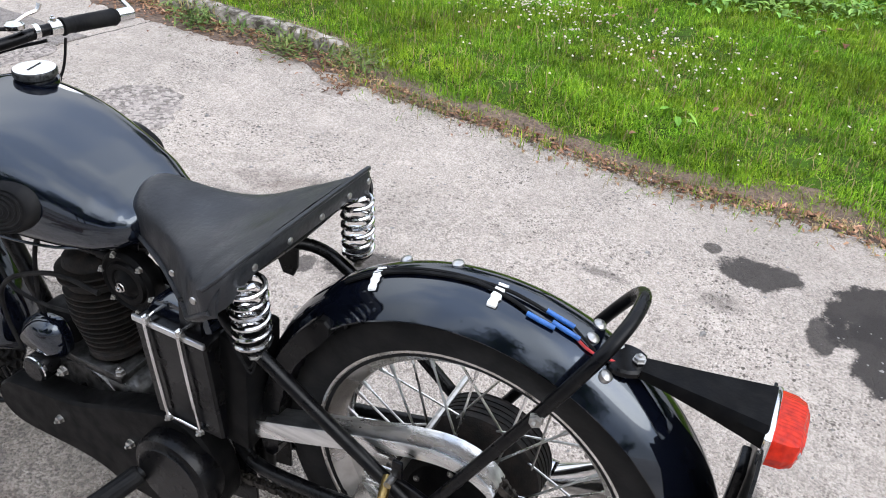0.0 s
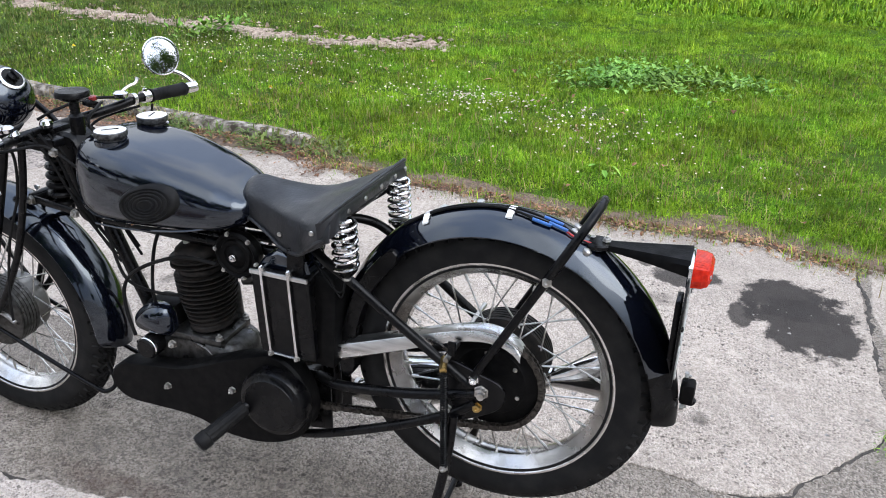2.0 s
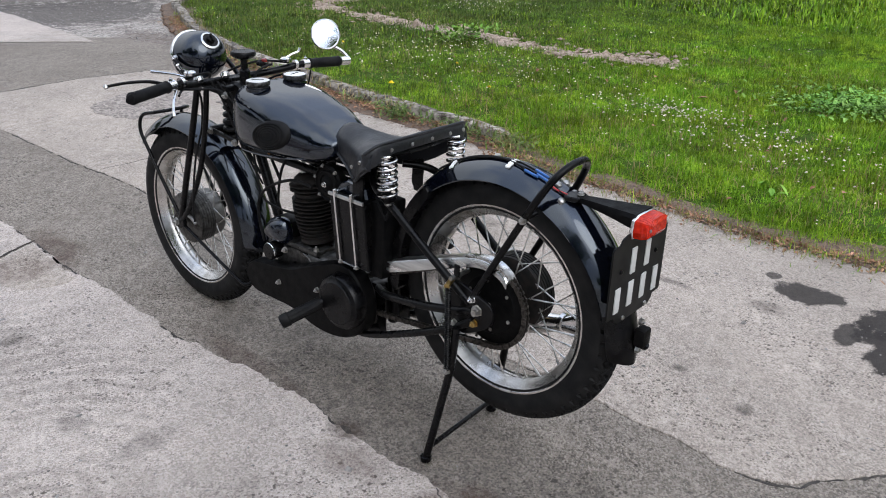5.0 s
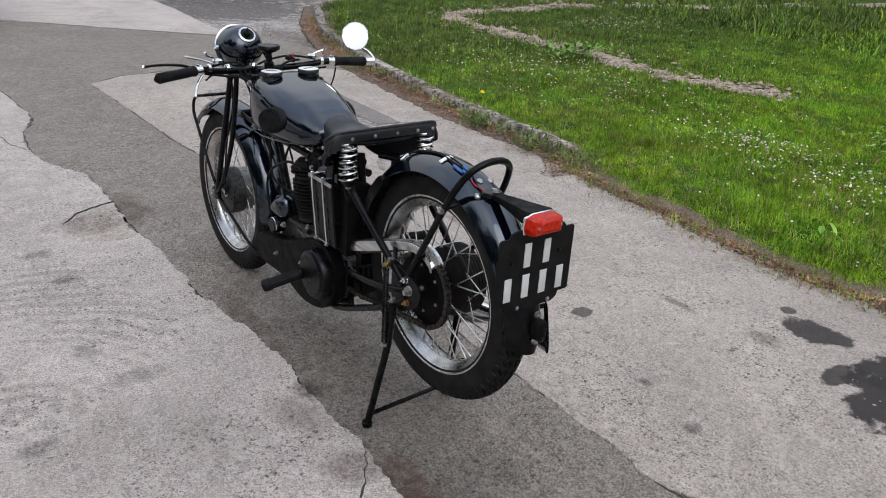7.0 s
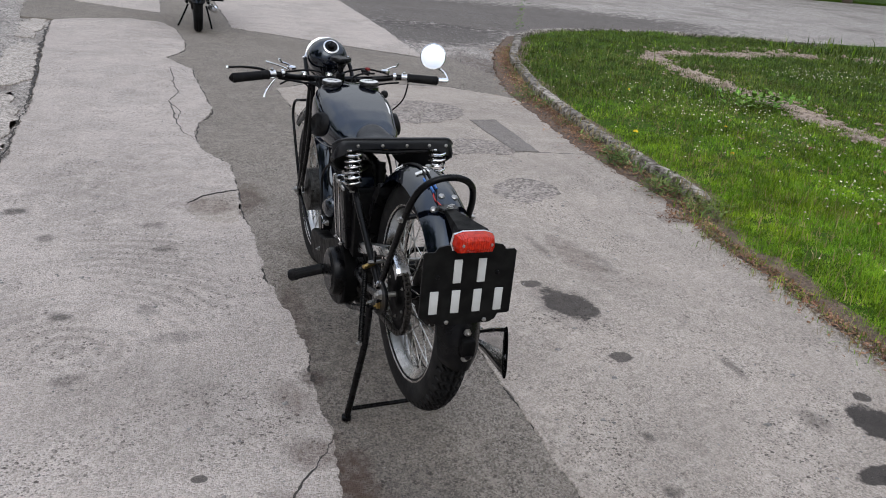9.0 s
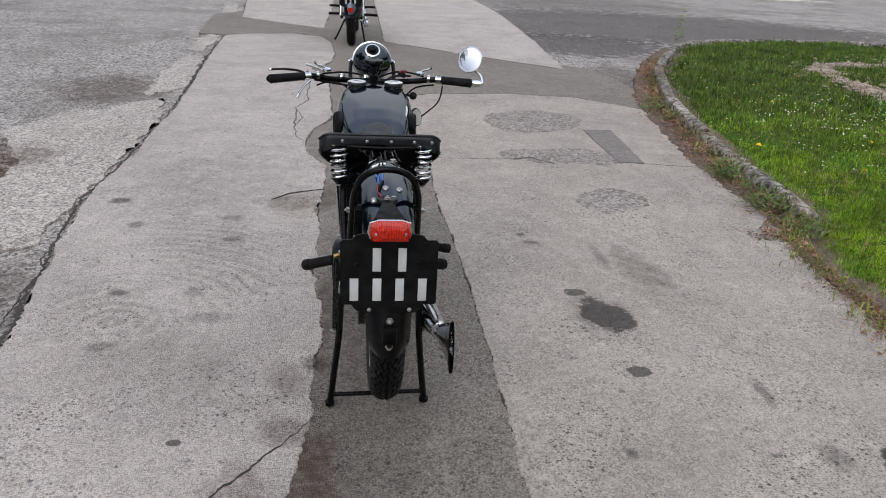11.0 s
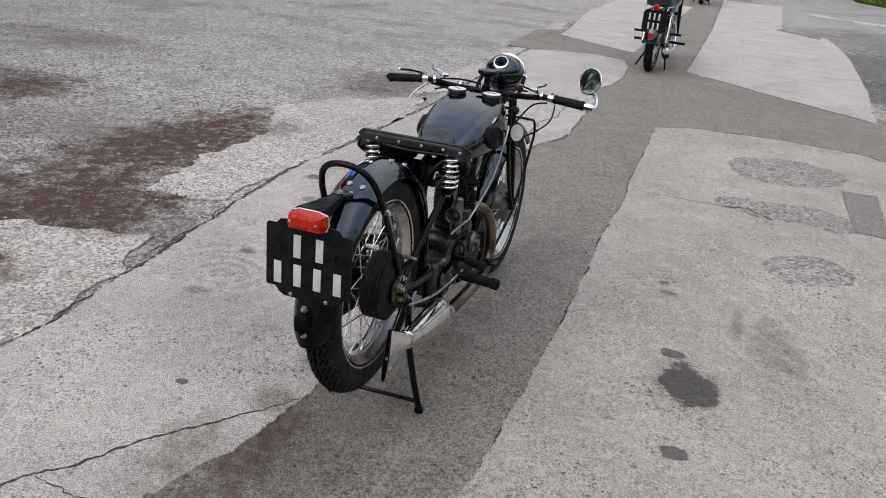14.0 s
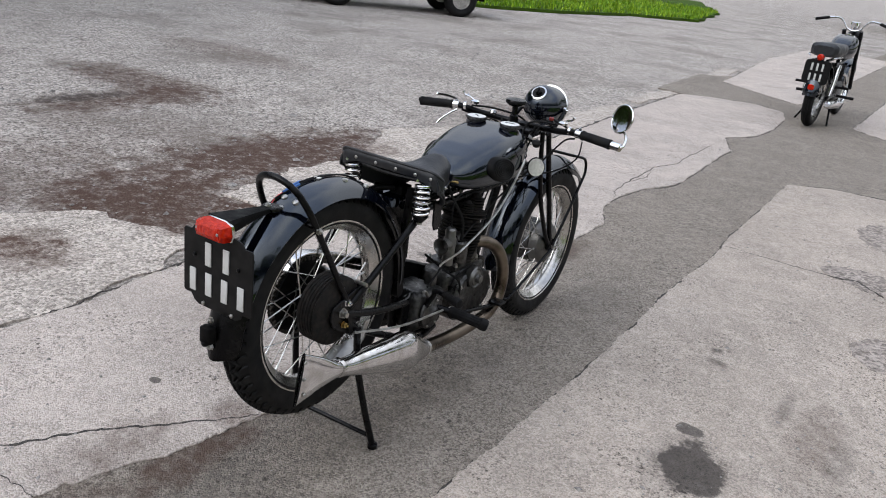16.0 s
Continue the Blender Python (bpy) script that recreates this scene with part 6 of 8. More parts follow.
def fins(levels, foot, core, top_r, gap, thick, grow, n=44, wide=0.18):
    """Cooling fins round an upright barrel that bulges to the right, where the valves sit."""
    prof = [(core * 1.12, 0.0), (core * 1.12, 0.010), (core, 0.014)]
    for j in range(levels):
        h, q = 0.018 + gap * j, top_r * (1 - grow + grow * min(1, j / (levels * 0.5)))
        prof += [(core, h), (q, h + 0.001), (q, h + 0.001 + thick), (core, h + 0.002 + thick)]
    prof += [(core, 0.018 + gap * levels), (core * 0.9, 0.020 + gap * levels)]
    bm = lathe(prof, (0, 0, 0), "z", n, None, lean)
    for v in bm.verts:
        v.co.x = v.co.x * (1.5 if v.co.x > 0 else 1.0)
        v.co.y = v.co.y * (1 + wide * min(1.0, max(0.0, v.co.z / 0.14)))
        v.co += Vector(foot)
    return bm


cyl = part("cylinder", fins(11, (0.0, 0.768, 0.430), 0.046, 0.064, 0.0118, 0.003, 0.18, wide=0.03), IRON, moto, "sooty black finned cast-iron cylinder", sharp=30)
head = part("cylinder_head", fins(2, lean @ Vector((0, 0, 0.148)) + Vector((0.0, 0.768, 0.430)), 0.050, 0.068, 0.013, 0.004, 0.0, wide=0.03), IRON, moto, "black cylinder head", sharp=30)
part("head_dome", lathe([(0.055, 0.0), (0.052, 0.012), (0.040, 0.022), (0.020, 0.027), (0.0, 0.028)], lean @ Vector((0, 0, 0.190)) + Vector((0.0, 0.768, 0.430)), "z", 36, None, lean), IRON, head)
prof = []
for j in range(5):
    prof += [(0.018, 0.010 * j), (0.030, 0.010 * j + 0.001), (0.030, 0.010 * j + 0.005), (0.018, 0.010 * j + 0.007)]
prof += [(0.016, 0.056), (0.012, 0.062), (0.0, 0.062)]
for xx, yy_, sc in ((0.048, 0.800, 1.0), (0.050, 0.742, 0.8)):
    part("valve_cap", lathe([(a * sc, b * sc) for a, b in prof], (xx, yy_, 0.612), "z", 24, None, lean), IRON, head, "finned black valve cap")
part("spark_plug", lathe([(0.010, 0), (0.010, 0.012), (0.006, 0.014), (0.006, 0.040), (0.003, 0.044)], (-0.015, 0.80, 0.640), "z", 12), CREAM, head, "pale ceramic spark plug")
part("plug_lead", tube([(-0.015, 0.80, 0.683), (-0.03, 0.84, 0.69), (-0.05, 0.865, 0.64), (-0.055, 0.885, 0.52), (-0.045, 0.88, 0.45)], 0.0042, 8), RUBBER, moto, "black ignition lead")
for yy_ in (0.735, 0.80):
    part("valve_chest", rod((0.062, yy_, 0.425), (0.062, yy_ + 0.006, 0.51), 0.015, 14), ALLOY, cyl)

# left side: primary drive cover, dynamo, horn
pc_o = [(1.003, 0.273), (0.995, 0.305), (0.965, 0.330), (0.93, 0.338), (0.79, 0.362), (0.68, 0.405), (0.60, 0.436), (0.53, 0.455), (0.475, 0.430), (0.442, 0.370), (0.442, 0.305), (0.475, 0.250), (0.54, 0.215), (0.61, 0.202), (0.68, 0.205), (0.745, 0.222), (0.80, 0.229), (0.87, 0.229), (0.95, 0.229), (0.988, 0.245)]
pc = part("primary_chaincase", slab(rounded(pc_o, 4), -0.062, -0.112, "x", 0.006), MATT, moto, "flat matt black primary chaincase")
part("clutch_dome", lathe([(0.080, -0.100), (0.083, -0.112), (0.083, -0.134), (0.078, -0.143), (0.066, -0.147), (0.064, -0.150), (0.045, -0.1505), (0.0, -0.151)], (0, 0.520, 0.350), "x", 44), SATIN, pc, "round glossy black clutch cover")
for yy_, zz_ in ((0.827, 0.302), (0.643, 0.338)):
    b_ = part("bolt", hexbolt((-0.111, yy_, zz_), "x", 0.0075, -0.010), STEEL, pc)
dy = part("dynamo", lathe([(0.0, -0.100), (0.024, -0.100), (0.028, -0.094), (0.028, -0.05), (0.034, -0.045), (0.034, 0.05), (0.0, 0.052)], (0, 0.893, 0.380), "x", 30), SATIN, moto, "black cylindrical dynamo")
part("end_cap", lathe([(0.026, -0.086), (0.0285, -0.088), (0.0285, -0.094), (0.024, -0.099), (0.022, -0.098)], (0, 0.893, 0.380), "x", 26), CHROME, dy, "chrome end band")
mag_cover = part("magneto_cover", slab(rounded([(0.940, 0.428), (0.930, 0.458), (0.897, 0.486), (0.852, 0.492), (0.832, 0.472), (0.828, 0.430), (0.85, 0.408), (0.90, 0.406)], 4), -0.088, -0.03, "x", 0.02), GLOSS, moto, "shiny black magneto cover", sharp=80)
part("magneto", block((-0.01, 0.885, 0.435), (0.08, 0.09, 0.09), 0.02), MATT, moto, "black magneto body")
part("nut", hexbolt((-0.085, 0.820, 0.405), "x", 0.009, -0.010), STEEL, mag_cover)
horn = part("horn", lathe([(0.0, -0.030), (0.052, -0.032), (0.056, -0.040), (0.056, -0.058), (0.052, -0.062), (0.049, -0.064), (0.045, -0.060), (0.040, -0.060), (0.037, -0.065), (0.028, -0.065), (0.026, -0.062), (0.018, -0.066), (0.012, -0.072), (0.0, -0.073)], (-0.006, 0.632, 0.662), "x", 36), MATT, moto, "round black electric horn with small bolts")
part("nut", hexbolt((-0.079, 0.632, 0.662), "x", 0.007, -0.006), CHROME, horn)
for k in range(6):
    a = k * math.pi / 3 + 0.2
    part("bolt", hexbolt((-0.066, 0.632 + 0.052 * math.cos(a), 0.662 + 0.052 * math.sin(a)), "x", 0.005, -0.006), STEEL, horn)
part("horn_bracket", slab([(0.62, 0.695), (0.65, 0.695), (0.655, 0.73), (0.615, 0.73)], -0.045, -0.050, "x", 0.001), SATIN, horn)
part("oil_pipe", tube([(-0.10, 0.66, 0.652), (-0.095, 0.76, 0.648), (-0.09, 0.88, 0.595), (-0.088, 0.935, 0.54), (-0.085, 0.945, 0.47), (-0.08, 0.935, 0.40)], 0.0045, 8), RUBBER, moto, "thin black oil pipe")
part("wire", tube([(-0.03, 1.03, 0.70), (-0.045, 1.0, 0.62), (-0.06, 0.955, 0.54), (-0.06, 0.88, 0.52), (-0.05, 0.80, 0.52)], 0.004, 7), RUBBER, moto)
part("copper_wire", tube([(-0.04, 0.985, 0.72), (-0.05, 0.96, 0.69), (-0.045, 0.935, 0.70), (-0.05, 0.92, 0.68)], 0.004, 6), COPPER, moto, "bare copper pipe end")
for k, off in enumerate((0.0, 0.012)):
    part("wire", tube([(-0.075, 0.44, 0.70), (-0.11, 0.38, 0.668 + off), (-0.115, 0.35, 0.655 - off), (-0.10, 0.345, 0.69)], 0.002, 6), RUBBER, moto)

# foot rests and levers
def peg(name, a, b, r=0.0175, label="black ribbed rubber foot rest"):
    a, b = Vector(a), Vector(b)
    d = (b - a).normalized()
    u = d.orthogonal().normalized()
    v = d.cross(u)
    k = 36
    rings = []
    L = (b - a).length
    for s, f in ((0, 0.82), (0.004, 0.98), (L - 0.030, 1.0), (L - 0.027, 1.18), (L - 0.008, 1.18), (L - 0.002, 1.0), (L, 0.6)):
        ring = []
        for j in range(k):
            rib = 1 + (0.06 if j % 3 == 0 else -0.03) * (1 if 0.003 < s < L - 0.029 else 0)
            ring.append(a + d * s + r * f * rib * (u * math.cos(2 * math.pi * j / k) + v * math.sin(2 * math.pi * j / k)))
        rings.append(ring)
    return part(name, skin(bmesh.new(), rings), RUBBER, moto, label)


pl = peg("foot_rest", (-0.150, 0.585, 0.332), (-0.256, 0.640, 0.286))
part("rest_arm", tube([(-0.100, 0.545, 0.348), (-0.135, 0.575, 0.338), (-0.155, 0.588, 0.331)], 0.011, 10), SATIN, pl)
pr = peg("foot_rest", (0.140, 0.560, 0.335), (0.262, 0.618, 0.302))
part("rest_arm", rod((0.06, 0.53, 0.345), (0.142, 0.561, 0.334), 0.011), SATIN, pr)
ks = peg("kickstart_pedal", (0.178, 0.455, 0.440), (0.252, 0.432, 0.440), 0.0135, "black rubber kick-start pedal")
part("kickstart_lever", tube([(0.085, 0.485, 0.345), (0.115, 0.49, 0.40), (0.13, 0.475, 0.43), (0.178, 0.455, 0.440)], 0.009, 10), SATIN, ks)
part("brake_pedal", tube([(0.10, 0.64, 0.27), (0.125, 0.72, 0.275), (0.14, 0.83, 0.262), (0.155, 0.865, 0.268)], 0.0075, 10), SATIN, moto, "black brake pedal")
part("brake_pad", block((0.158, 0.868, 0.274), (0.05, 0.05, 0.008), 0.003), SATIN, moto)
part("brake_rod", tube([(0.128, 0.075, 0.425), (0.135, 0.30, 0.37), (0.125, 0.56, 0.335), (0.11, 0.66, 0.31)], 0.0038, 8), STEEL, moto, "thin steel brake rod")
part("brake_arm", slab([(0.05, 0.49), (0.062, 0.485), (0.084, 0.425), (0.072, 0.420)], 0.110, 0.117, "x", 0.001), SATIN, moto)

# right side of the engine: timing case, carburettor, gearbox
tc = part("timing_case", slab(rounded([(0.70, 0.38), (0.76, 0.40), (0.84, 0.395), (0.90, 0.36), (0.92, 0.305), (0.89, 0.25), (0.82, 0.222), (0.74, 0.23), (0.69, 0.28), (0.675, 0.33)], 4), 0.055, 0.095, "x", 0.01), ALLOY, moto, "grey cast timing cover")
part("oil_pump", lathe([(0.0, 0.080), (0.038, 0.082), (0.040, 0.104), (0.036, 0.110), (0.030, 0.106), (0.026, 0.112), (0.016, 0.114), (0.014, 0.128), (0.0, 0.129)], (0, 0.775, 0.380), "x", 28), HUBMETAL, tc, "round aluminium oil pump")
for yy_, zz_ in ((0.70, 0.36), (0.745, 0.385), (0.88, 0.37), (0.905, 0.30), (0.86, 0.24), (0.76, 0.235), (0.695, 0.29)):
    part("screw", hexbolt((0.094, yy_, zz_), "x", 0.006, 0.005), STEEL, tc)
gb = part("gearbox", block((0.01, 0.535, 0.325), (0.15, 0.165, 0.135), 0.024, Matrix.Rotation(-0.1, 3, "X"), None, 3), ALLOY, moto, "oily aluminium gearbox")
part("gearbox_cover", lathe([(0.0, 0.082), (0.052, 0.084), (0.058, 0.092), (0.054, 0.100), (0.03, 0.103), (0.018, 0.115), (0.0, 0.116)], (0, 0.52, 0.325), "x", 32), ALLOY, gb)
for k in range(6):
    a = k * math.pi / 3
    part("screw", hexbolt((0.098, 0.52 + 0.046 * math.cos(a), 0.325 + 0.046 * math.sin(a)), "x", 0.005, 0.005), STEEL, gb)
part("clutch_arm", tube([(0.09, 0.50, 0.385), (0.098, 0.47, 0.415), (0.10, 0.455, 0.42)], 0.006, 8), STEEL, gb)
part("gear_lever", tube([(0.086, 0.555, 0.478), (0.092, 0.562, 0.490), (0.128, 0.592, 0.530), (0.134, 0.606, 0.541), (0.145, 0.72, 0.60), (0.150, 0.80, 0.655), (0.150, 0.90, 0.76), (0.148, 0.93, 0.80)], 0.0038, 8), STEEL, moto, "long bent steel gear lever")
part("lever_bracket", block((0.075, 0.525, 0.445), (0.035, 0.03, 0.05), 0.005), ALLOY, moto)
bm = lathe([(0.0, 0.0), (0.021, 0.0), (0.021, 0.055), (0.018, 0.06), (0.018, 0.085), (0.012, 0.092), (0.0, 0.094)], (0.085, 0.60, 0.512), "z", 24)
lathe([(0.019, -0.03), (0.019, 0.0), (0.022, 0.002), (0.022, 0.008), (0.0, 0.009)], (0.085, 0.60, 0.505), "z", 24, bm)
carb = part("carburettor", bm, HUBMETAL, moto, "grey cast carburettor")
part("bellmouth", lathe([(0.014, 0.03), (0.015, 0.0), (0.019, -0.018), (0.025, -0.027), (0.0285, -0.027), (0.022, -0.014), (0.019, 0.03)], (0.085, 0.575, 0.550), "y", 26), HUBMETAL, carb, "open intake bellmouth")
part("inlet_tract", rod((0.085, 0.60, 0.548), (0.055, 0.705, 0.54), 0.019, 18), ALLOY, carb)
part("float_chamber", lathe([(0.0, -0.04), (0.022, -0.038), (0.024, -0.03), (0.024, 0.03), (0.018, 0.036), (0.0, 0.038)], (0.095, 0.655, 0.512), "z", 24), ALLOY, carb)
part("fuel_pipe", tube([(0.05, 0.60, 0.745), (0.07, 0.61, 0.70), (0.095, 0.65, 0.62), (0.095, 0.655, 0.55)], 0.0045, 8), RUBBER, moto)
part("throttle_cable", tube([(0.085, 0.60, 0.605), (0.075, 0.63, 0.70), (0.09, 0.80, 0.71), (0.12, 1.0, 0.72), (0.19, 1.10, 0.74), (0.26, 1.11, 0.80), (0.275, 1.10, 0.868)], 0.003, 6), RUBBER, moto, "thin black throttle cable")
part("oil_line", tube([(0.09, 0.70, 0.33), (0.105, 0.66, 0.40), (0.08, 0.60, 0.45), (0.02, 0.56, 0.5)], 0.004, 8), RUBBER, moto)

# exhaust
ex = part("exhaust_pipe", tube([(0.060, 0.80, 0.500), (0.084, 0.848, 0.493), (0.106, 0.892, 0.466), (0.122, 0.924, 0.412), (0.130, 0.934, 0.340), (0.132, 0.912, 0.270), (0.132, 0.850, 0.226), (0.132, 0.72, 0.216), (0.133, 0.56, 0.224), (0.135, 0.43, 0.242)], 0.0220, 20, 8), PIPE, moto, "heat-stained bare exhaust pipe")
part("pipe_clamp", lathe([(0.0235, -0.008), (0.026, -0.006), (0.026, 0.006), (0.0235, 0.008)], (0.135, 0.445, 0.240), "y", 24), STEEL, ex)
sil = [(0.445, 0.135, 0.240, 0.0240, 0.0240), (0.425, 0.136, 0.245, 0.028, 0.031), (0.365, 0.141, 0.268, 0.037, 0.055), (0.335, 0.144, 0.279, 0.041, 0.064), (0.30, 0.147, 0.289, 0.042, 0.065), (0.20, 0.153, 0.313, 0.037, 0.053), (0.10, 0.159, 0.338, 0.031, 0.040), (0.02, 0.164, 0.358, 0.026, 0.029), (-0.02, 0.167, 0.370, 0.0235, 0.0245), (-0.04, 0.168, 0.377, 0.0225, 0.0225)]
sy_ = np.array(sil)
rings = []
for i in range(46):
    t = i / 45 * (len(sil) - 1)
    y, x, z, rx, rz = (curve1(list(range(len(sil))), list(sy_[:, c]), t) for c in range(5))
    ring = []
    for j in range(28):
        a = 2 * math.pi * j / 28
        keel = 1 + 0.10 * max(0, -math.sin(a)) ** 3
        ring.append((x + rx * math.copysign(abs(math.cos(a)) ** 0.9, math.cos(a)), y, z + rz * math.sin(a) * keel))
    rings.append(ring)
so = part("silencer", skin(bmesh.new(), rings), CHROME, moto, "polished chrome silencer with fishtail end", sharp=60)
part("silencer_clamp", lathe([(0.024, -0.007), (0.0275, -0.005), (0.0275, 0.005), (0.024, 0.007)], (0.168, -0.034, 0.375), "y", 26), CHROME, so)
ft = [(-0.036, 0.377, 0.022, 0.022), (-0.060, 0.383, 0.018, 0.029), (-0.105, 0.393, 0.012, 0.043), (-0.155, 0.402, 0.008, 0.058), (-0.200, 0.410, 0.006, 0.071)]
rings = []
for y, z, rx, rz in ft:
    rings.append([(0.170 + (-0.036 - y) * 0.06 + rx * math.copysign(abs(math.cos(2 * math.pi * j / 28)) ** 0.7, math.cos(2 * math.pi * j / 28)), y + 0.02 * math.sin(2 * math.pi * j / 28) * (z - 0.39) / 0.03, z + rz * math.sin(2 * math.pi * j / 28)) for j in range(28)])
part("fishtail", skin(bmesh.new(), rings, caps=False), CHROME, so, "flat flared chrome fishtail", sharp=60)
rim_pts = [(p[0], p[1], p[2]) for p in rings[-1]]
for yy_, zz_ in ((-0.188, 0.458), (-0.188, 0.410), (-0.186, 0.365)):
    part("rivet", lathe([(0.005, 0), (0.0045, 0.002), (0.002, 0.003)], (0.187, yy_, zz_), "x", 10), STEEL, so)
part("fishtail_lip", tube(rim_pts, 0.0022, 6, 1, loop=True), SATIN, so, "dark outlet edge")
part("silencer_bracket", slab([(0.13, 0.44), (0.15, 0.44), (0.115, 0.37), (0.095, 0.375)], 0.118, 0.124, "x", 0.001), STEEL, so)

# rear carrier loop, lamp bracket, lamp, plate
lp = part("lifting_handle", tube([(-0.098, 0.070, 0.510), (-0.088, -0.062, 0.752), (-0.080, -0.098, 0.818), (-0.061, -0.122, 0.861), (-0.024, -0.135, 0.883), (0.024, -0.135, 0.883), (0.061, -0.122, 0.861), (0.080, -0.098, 0.818), (0.088, -0.062, 0.752), (0.098, 0.070, 0.510)], 0.0088, 12, 8), SATIN, moto, "black tubular lifting handle over the mudguard")
for sx in (-1, 1):
    b_ = part("stay_bolt", hexbolt((sx * 0.094, -0.064, 0.752), "x", 0.008, sx * 0.009), STEEL, lp)
    part("bridge", rod((sx * 0.060, -0.075, 0.765), (sx * 0.090, -0.066, 0.758), 0.007, 10), SATIN, lp)
def on_guard(deg, u, lift=0.0):
    """A point on the rear mudguard: degrees from straight ahead, u across from -1 to 1."""
    a, rr = radians(deg), 0.362 - guard_drop(u, 0.042) + lift
    return (u * 0.066, RA[0] + rr * math.cos(a), RA[1] + rr * math.sin(a))


for deg, u in ((112, 0.45), (112, -0.1), (118, 0.2), (118, -0.55), (66, 0.5), (80, 0.35)):
    d = Vector(on_guard(deg, u, 0.01)) - Vector(on_guard(deg, u))
    turn = d.to_track_quat("Z", "Y").to_matrix()
    part("guard_bolt", lathe([(0.0085, -0.004), (0.0085, 0.0025), (0.006, 0.005), (0.0, 0.006)], on_guard(deg, u), "z", 14, None, turn), STEEL, rf)
br = bmesh.new()
rings = []
for t in np.linspace(0, 1, 14):
    y = -0.140 - 0.165 * t
    zt, zb = 0.808 + 0.008 * t, 0.799 - 0.014 * t ** 1.5
    hw = 0.014 + 0.028 * t ** 1.2
    rings.append([(-hw, y, zb), (-hw * 1.02, y, zt - 0.008), (-hw * 0.85, y, zt), (hw * 0.85, y, zt), (hw * 1.02, y, zt - 0.008), (hw, y, zb), (hw * 0.95, y, zb), (hw * 0.97, y, zt - 0.010), (-hw * 0.97, y, zt - 0.010), (-hw * 0.95, y, zb)])
brk = part("lamp_bracket", skin(br, rings), MATT, moto, "black pressed-steel tail lamp bracket")
part("bolt", hexbolt((0, -0.150, 0.812), "z", 0.007, 0.006), STEEL, brk)
part("bracket_foot", slab(rounded([(-0.024, -0.120), (0.024, -0.120), (0.020, -0.155), (-0.020, -0.155)], 3), 0.798, 0.810, "z", 0.003), SATIN, brk)
tl_out = [(-0.050, 0.784), (-0.045, 0.768), (0.045, 0.768), (0.050, 0.784), (0.046, 0.806), (0.026, 0.813), (-0.026, 0.813), (-0.046, 0.806)]
tl = part("tail_lamp", slab([(x * 1.08, 0.793 + (z - 0.793) * 1.08) for x, z in tl_out], -0.303, -0.311, "y", 0.002), CHROME, moto, "red tail lamp with chrome base")
rings = []
for y, f in ((-0.310, 1.0), (-0.328, 0.97), (-0.339, 0.86), (-0.345, 0.60)):
    rings.append([(x * f, y, 0.793 + (z - 0.793) * (f if y > -0.34 else f * 0.75)) for x, z in tl_out])
part("lens", skin(bmesh.new(), rings), LENS, tl, "faceted red plastic lens", sharp=20)
for sx in (-1, 1):
    part("screw", lathe([(0.004, -0.339), (0.004, -0.343), (0.002, -0.344)], (sx * 0.034, 0, 0.790), "y", 10), STEEL, tl)
pt = [(-0.117, 0.598), (-0.117, 0.757), (-0.112, 0.763), (-0.090, 0.763), (-0.080, 0.775), (-0.060, 0.779), (0.060, 0.779), (0.080, 0.775), (0.090, 0.763), (0.112, 0.763), (0.117, 0.757), (0.117, 0.598), (0.112, 0.594), (0.086, 0.594), (0.080, 0.580), (0.065, 0.572), (-0.065, 0.572), (-0.080, 0.580), (-0.090, 0.594), (-0.112, 0.594)]
npl = part("number_plate", slab(pt, -0.305, -0.309, "y", 0.0), PLATE, moto, "black number plate with pale marks")
bars(npl, [(-0.040, -0.020, 0.683, 0.743), (0.021, 0.041, 0.683, 0.743)] + [(-0.094 + 0.055 * k, -0.073 + 0.055 * k, 0.605, 0.664) for k in range(4)], -0.3105, WHITE)
for xx, zz_ in ((-0.046, 0.580), (0.052, 0.580), (-0.078, 0.70), (0.072, 0.705)):
    part("bolt", lathe([(0.0055, 0), (0.005, -0.003), (0.002, -0.0045)], (xx, -0.309, zz_), "y", 12), STEEL if zz_ < 0.6 else SATIN, npl)
part("plate_bracket", block((0.0, -0.296, 0.64), (0.05, 0.012, 0.17), 0.003), SATIN, npl)
refl = part("rear_fitting", block((0.004, -0.338, 0.523), (0.036, 0.028, 0.046), 0.007), MATT, moto, "small black fitting on the mudguard tail")
part("fitting_arm", tube([(0.004, -0.330, 0.505), (0.004, -0.346, 0.500), (0.004, -0.350, 0.508)], 0.008, 10), SATIN, refl)
for zz_ in (0.558, 0.487):
    part("bolt", hexbolt((0.004, -0.328, zz_), "y", 0.008, -0.008), STEEL, refl)

# wiring over the rear mudguard
def guard_line(pairs, lift=0.004):
    return [on_guard(d, u, lift) for d, u in pairs]


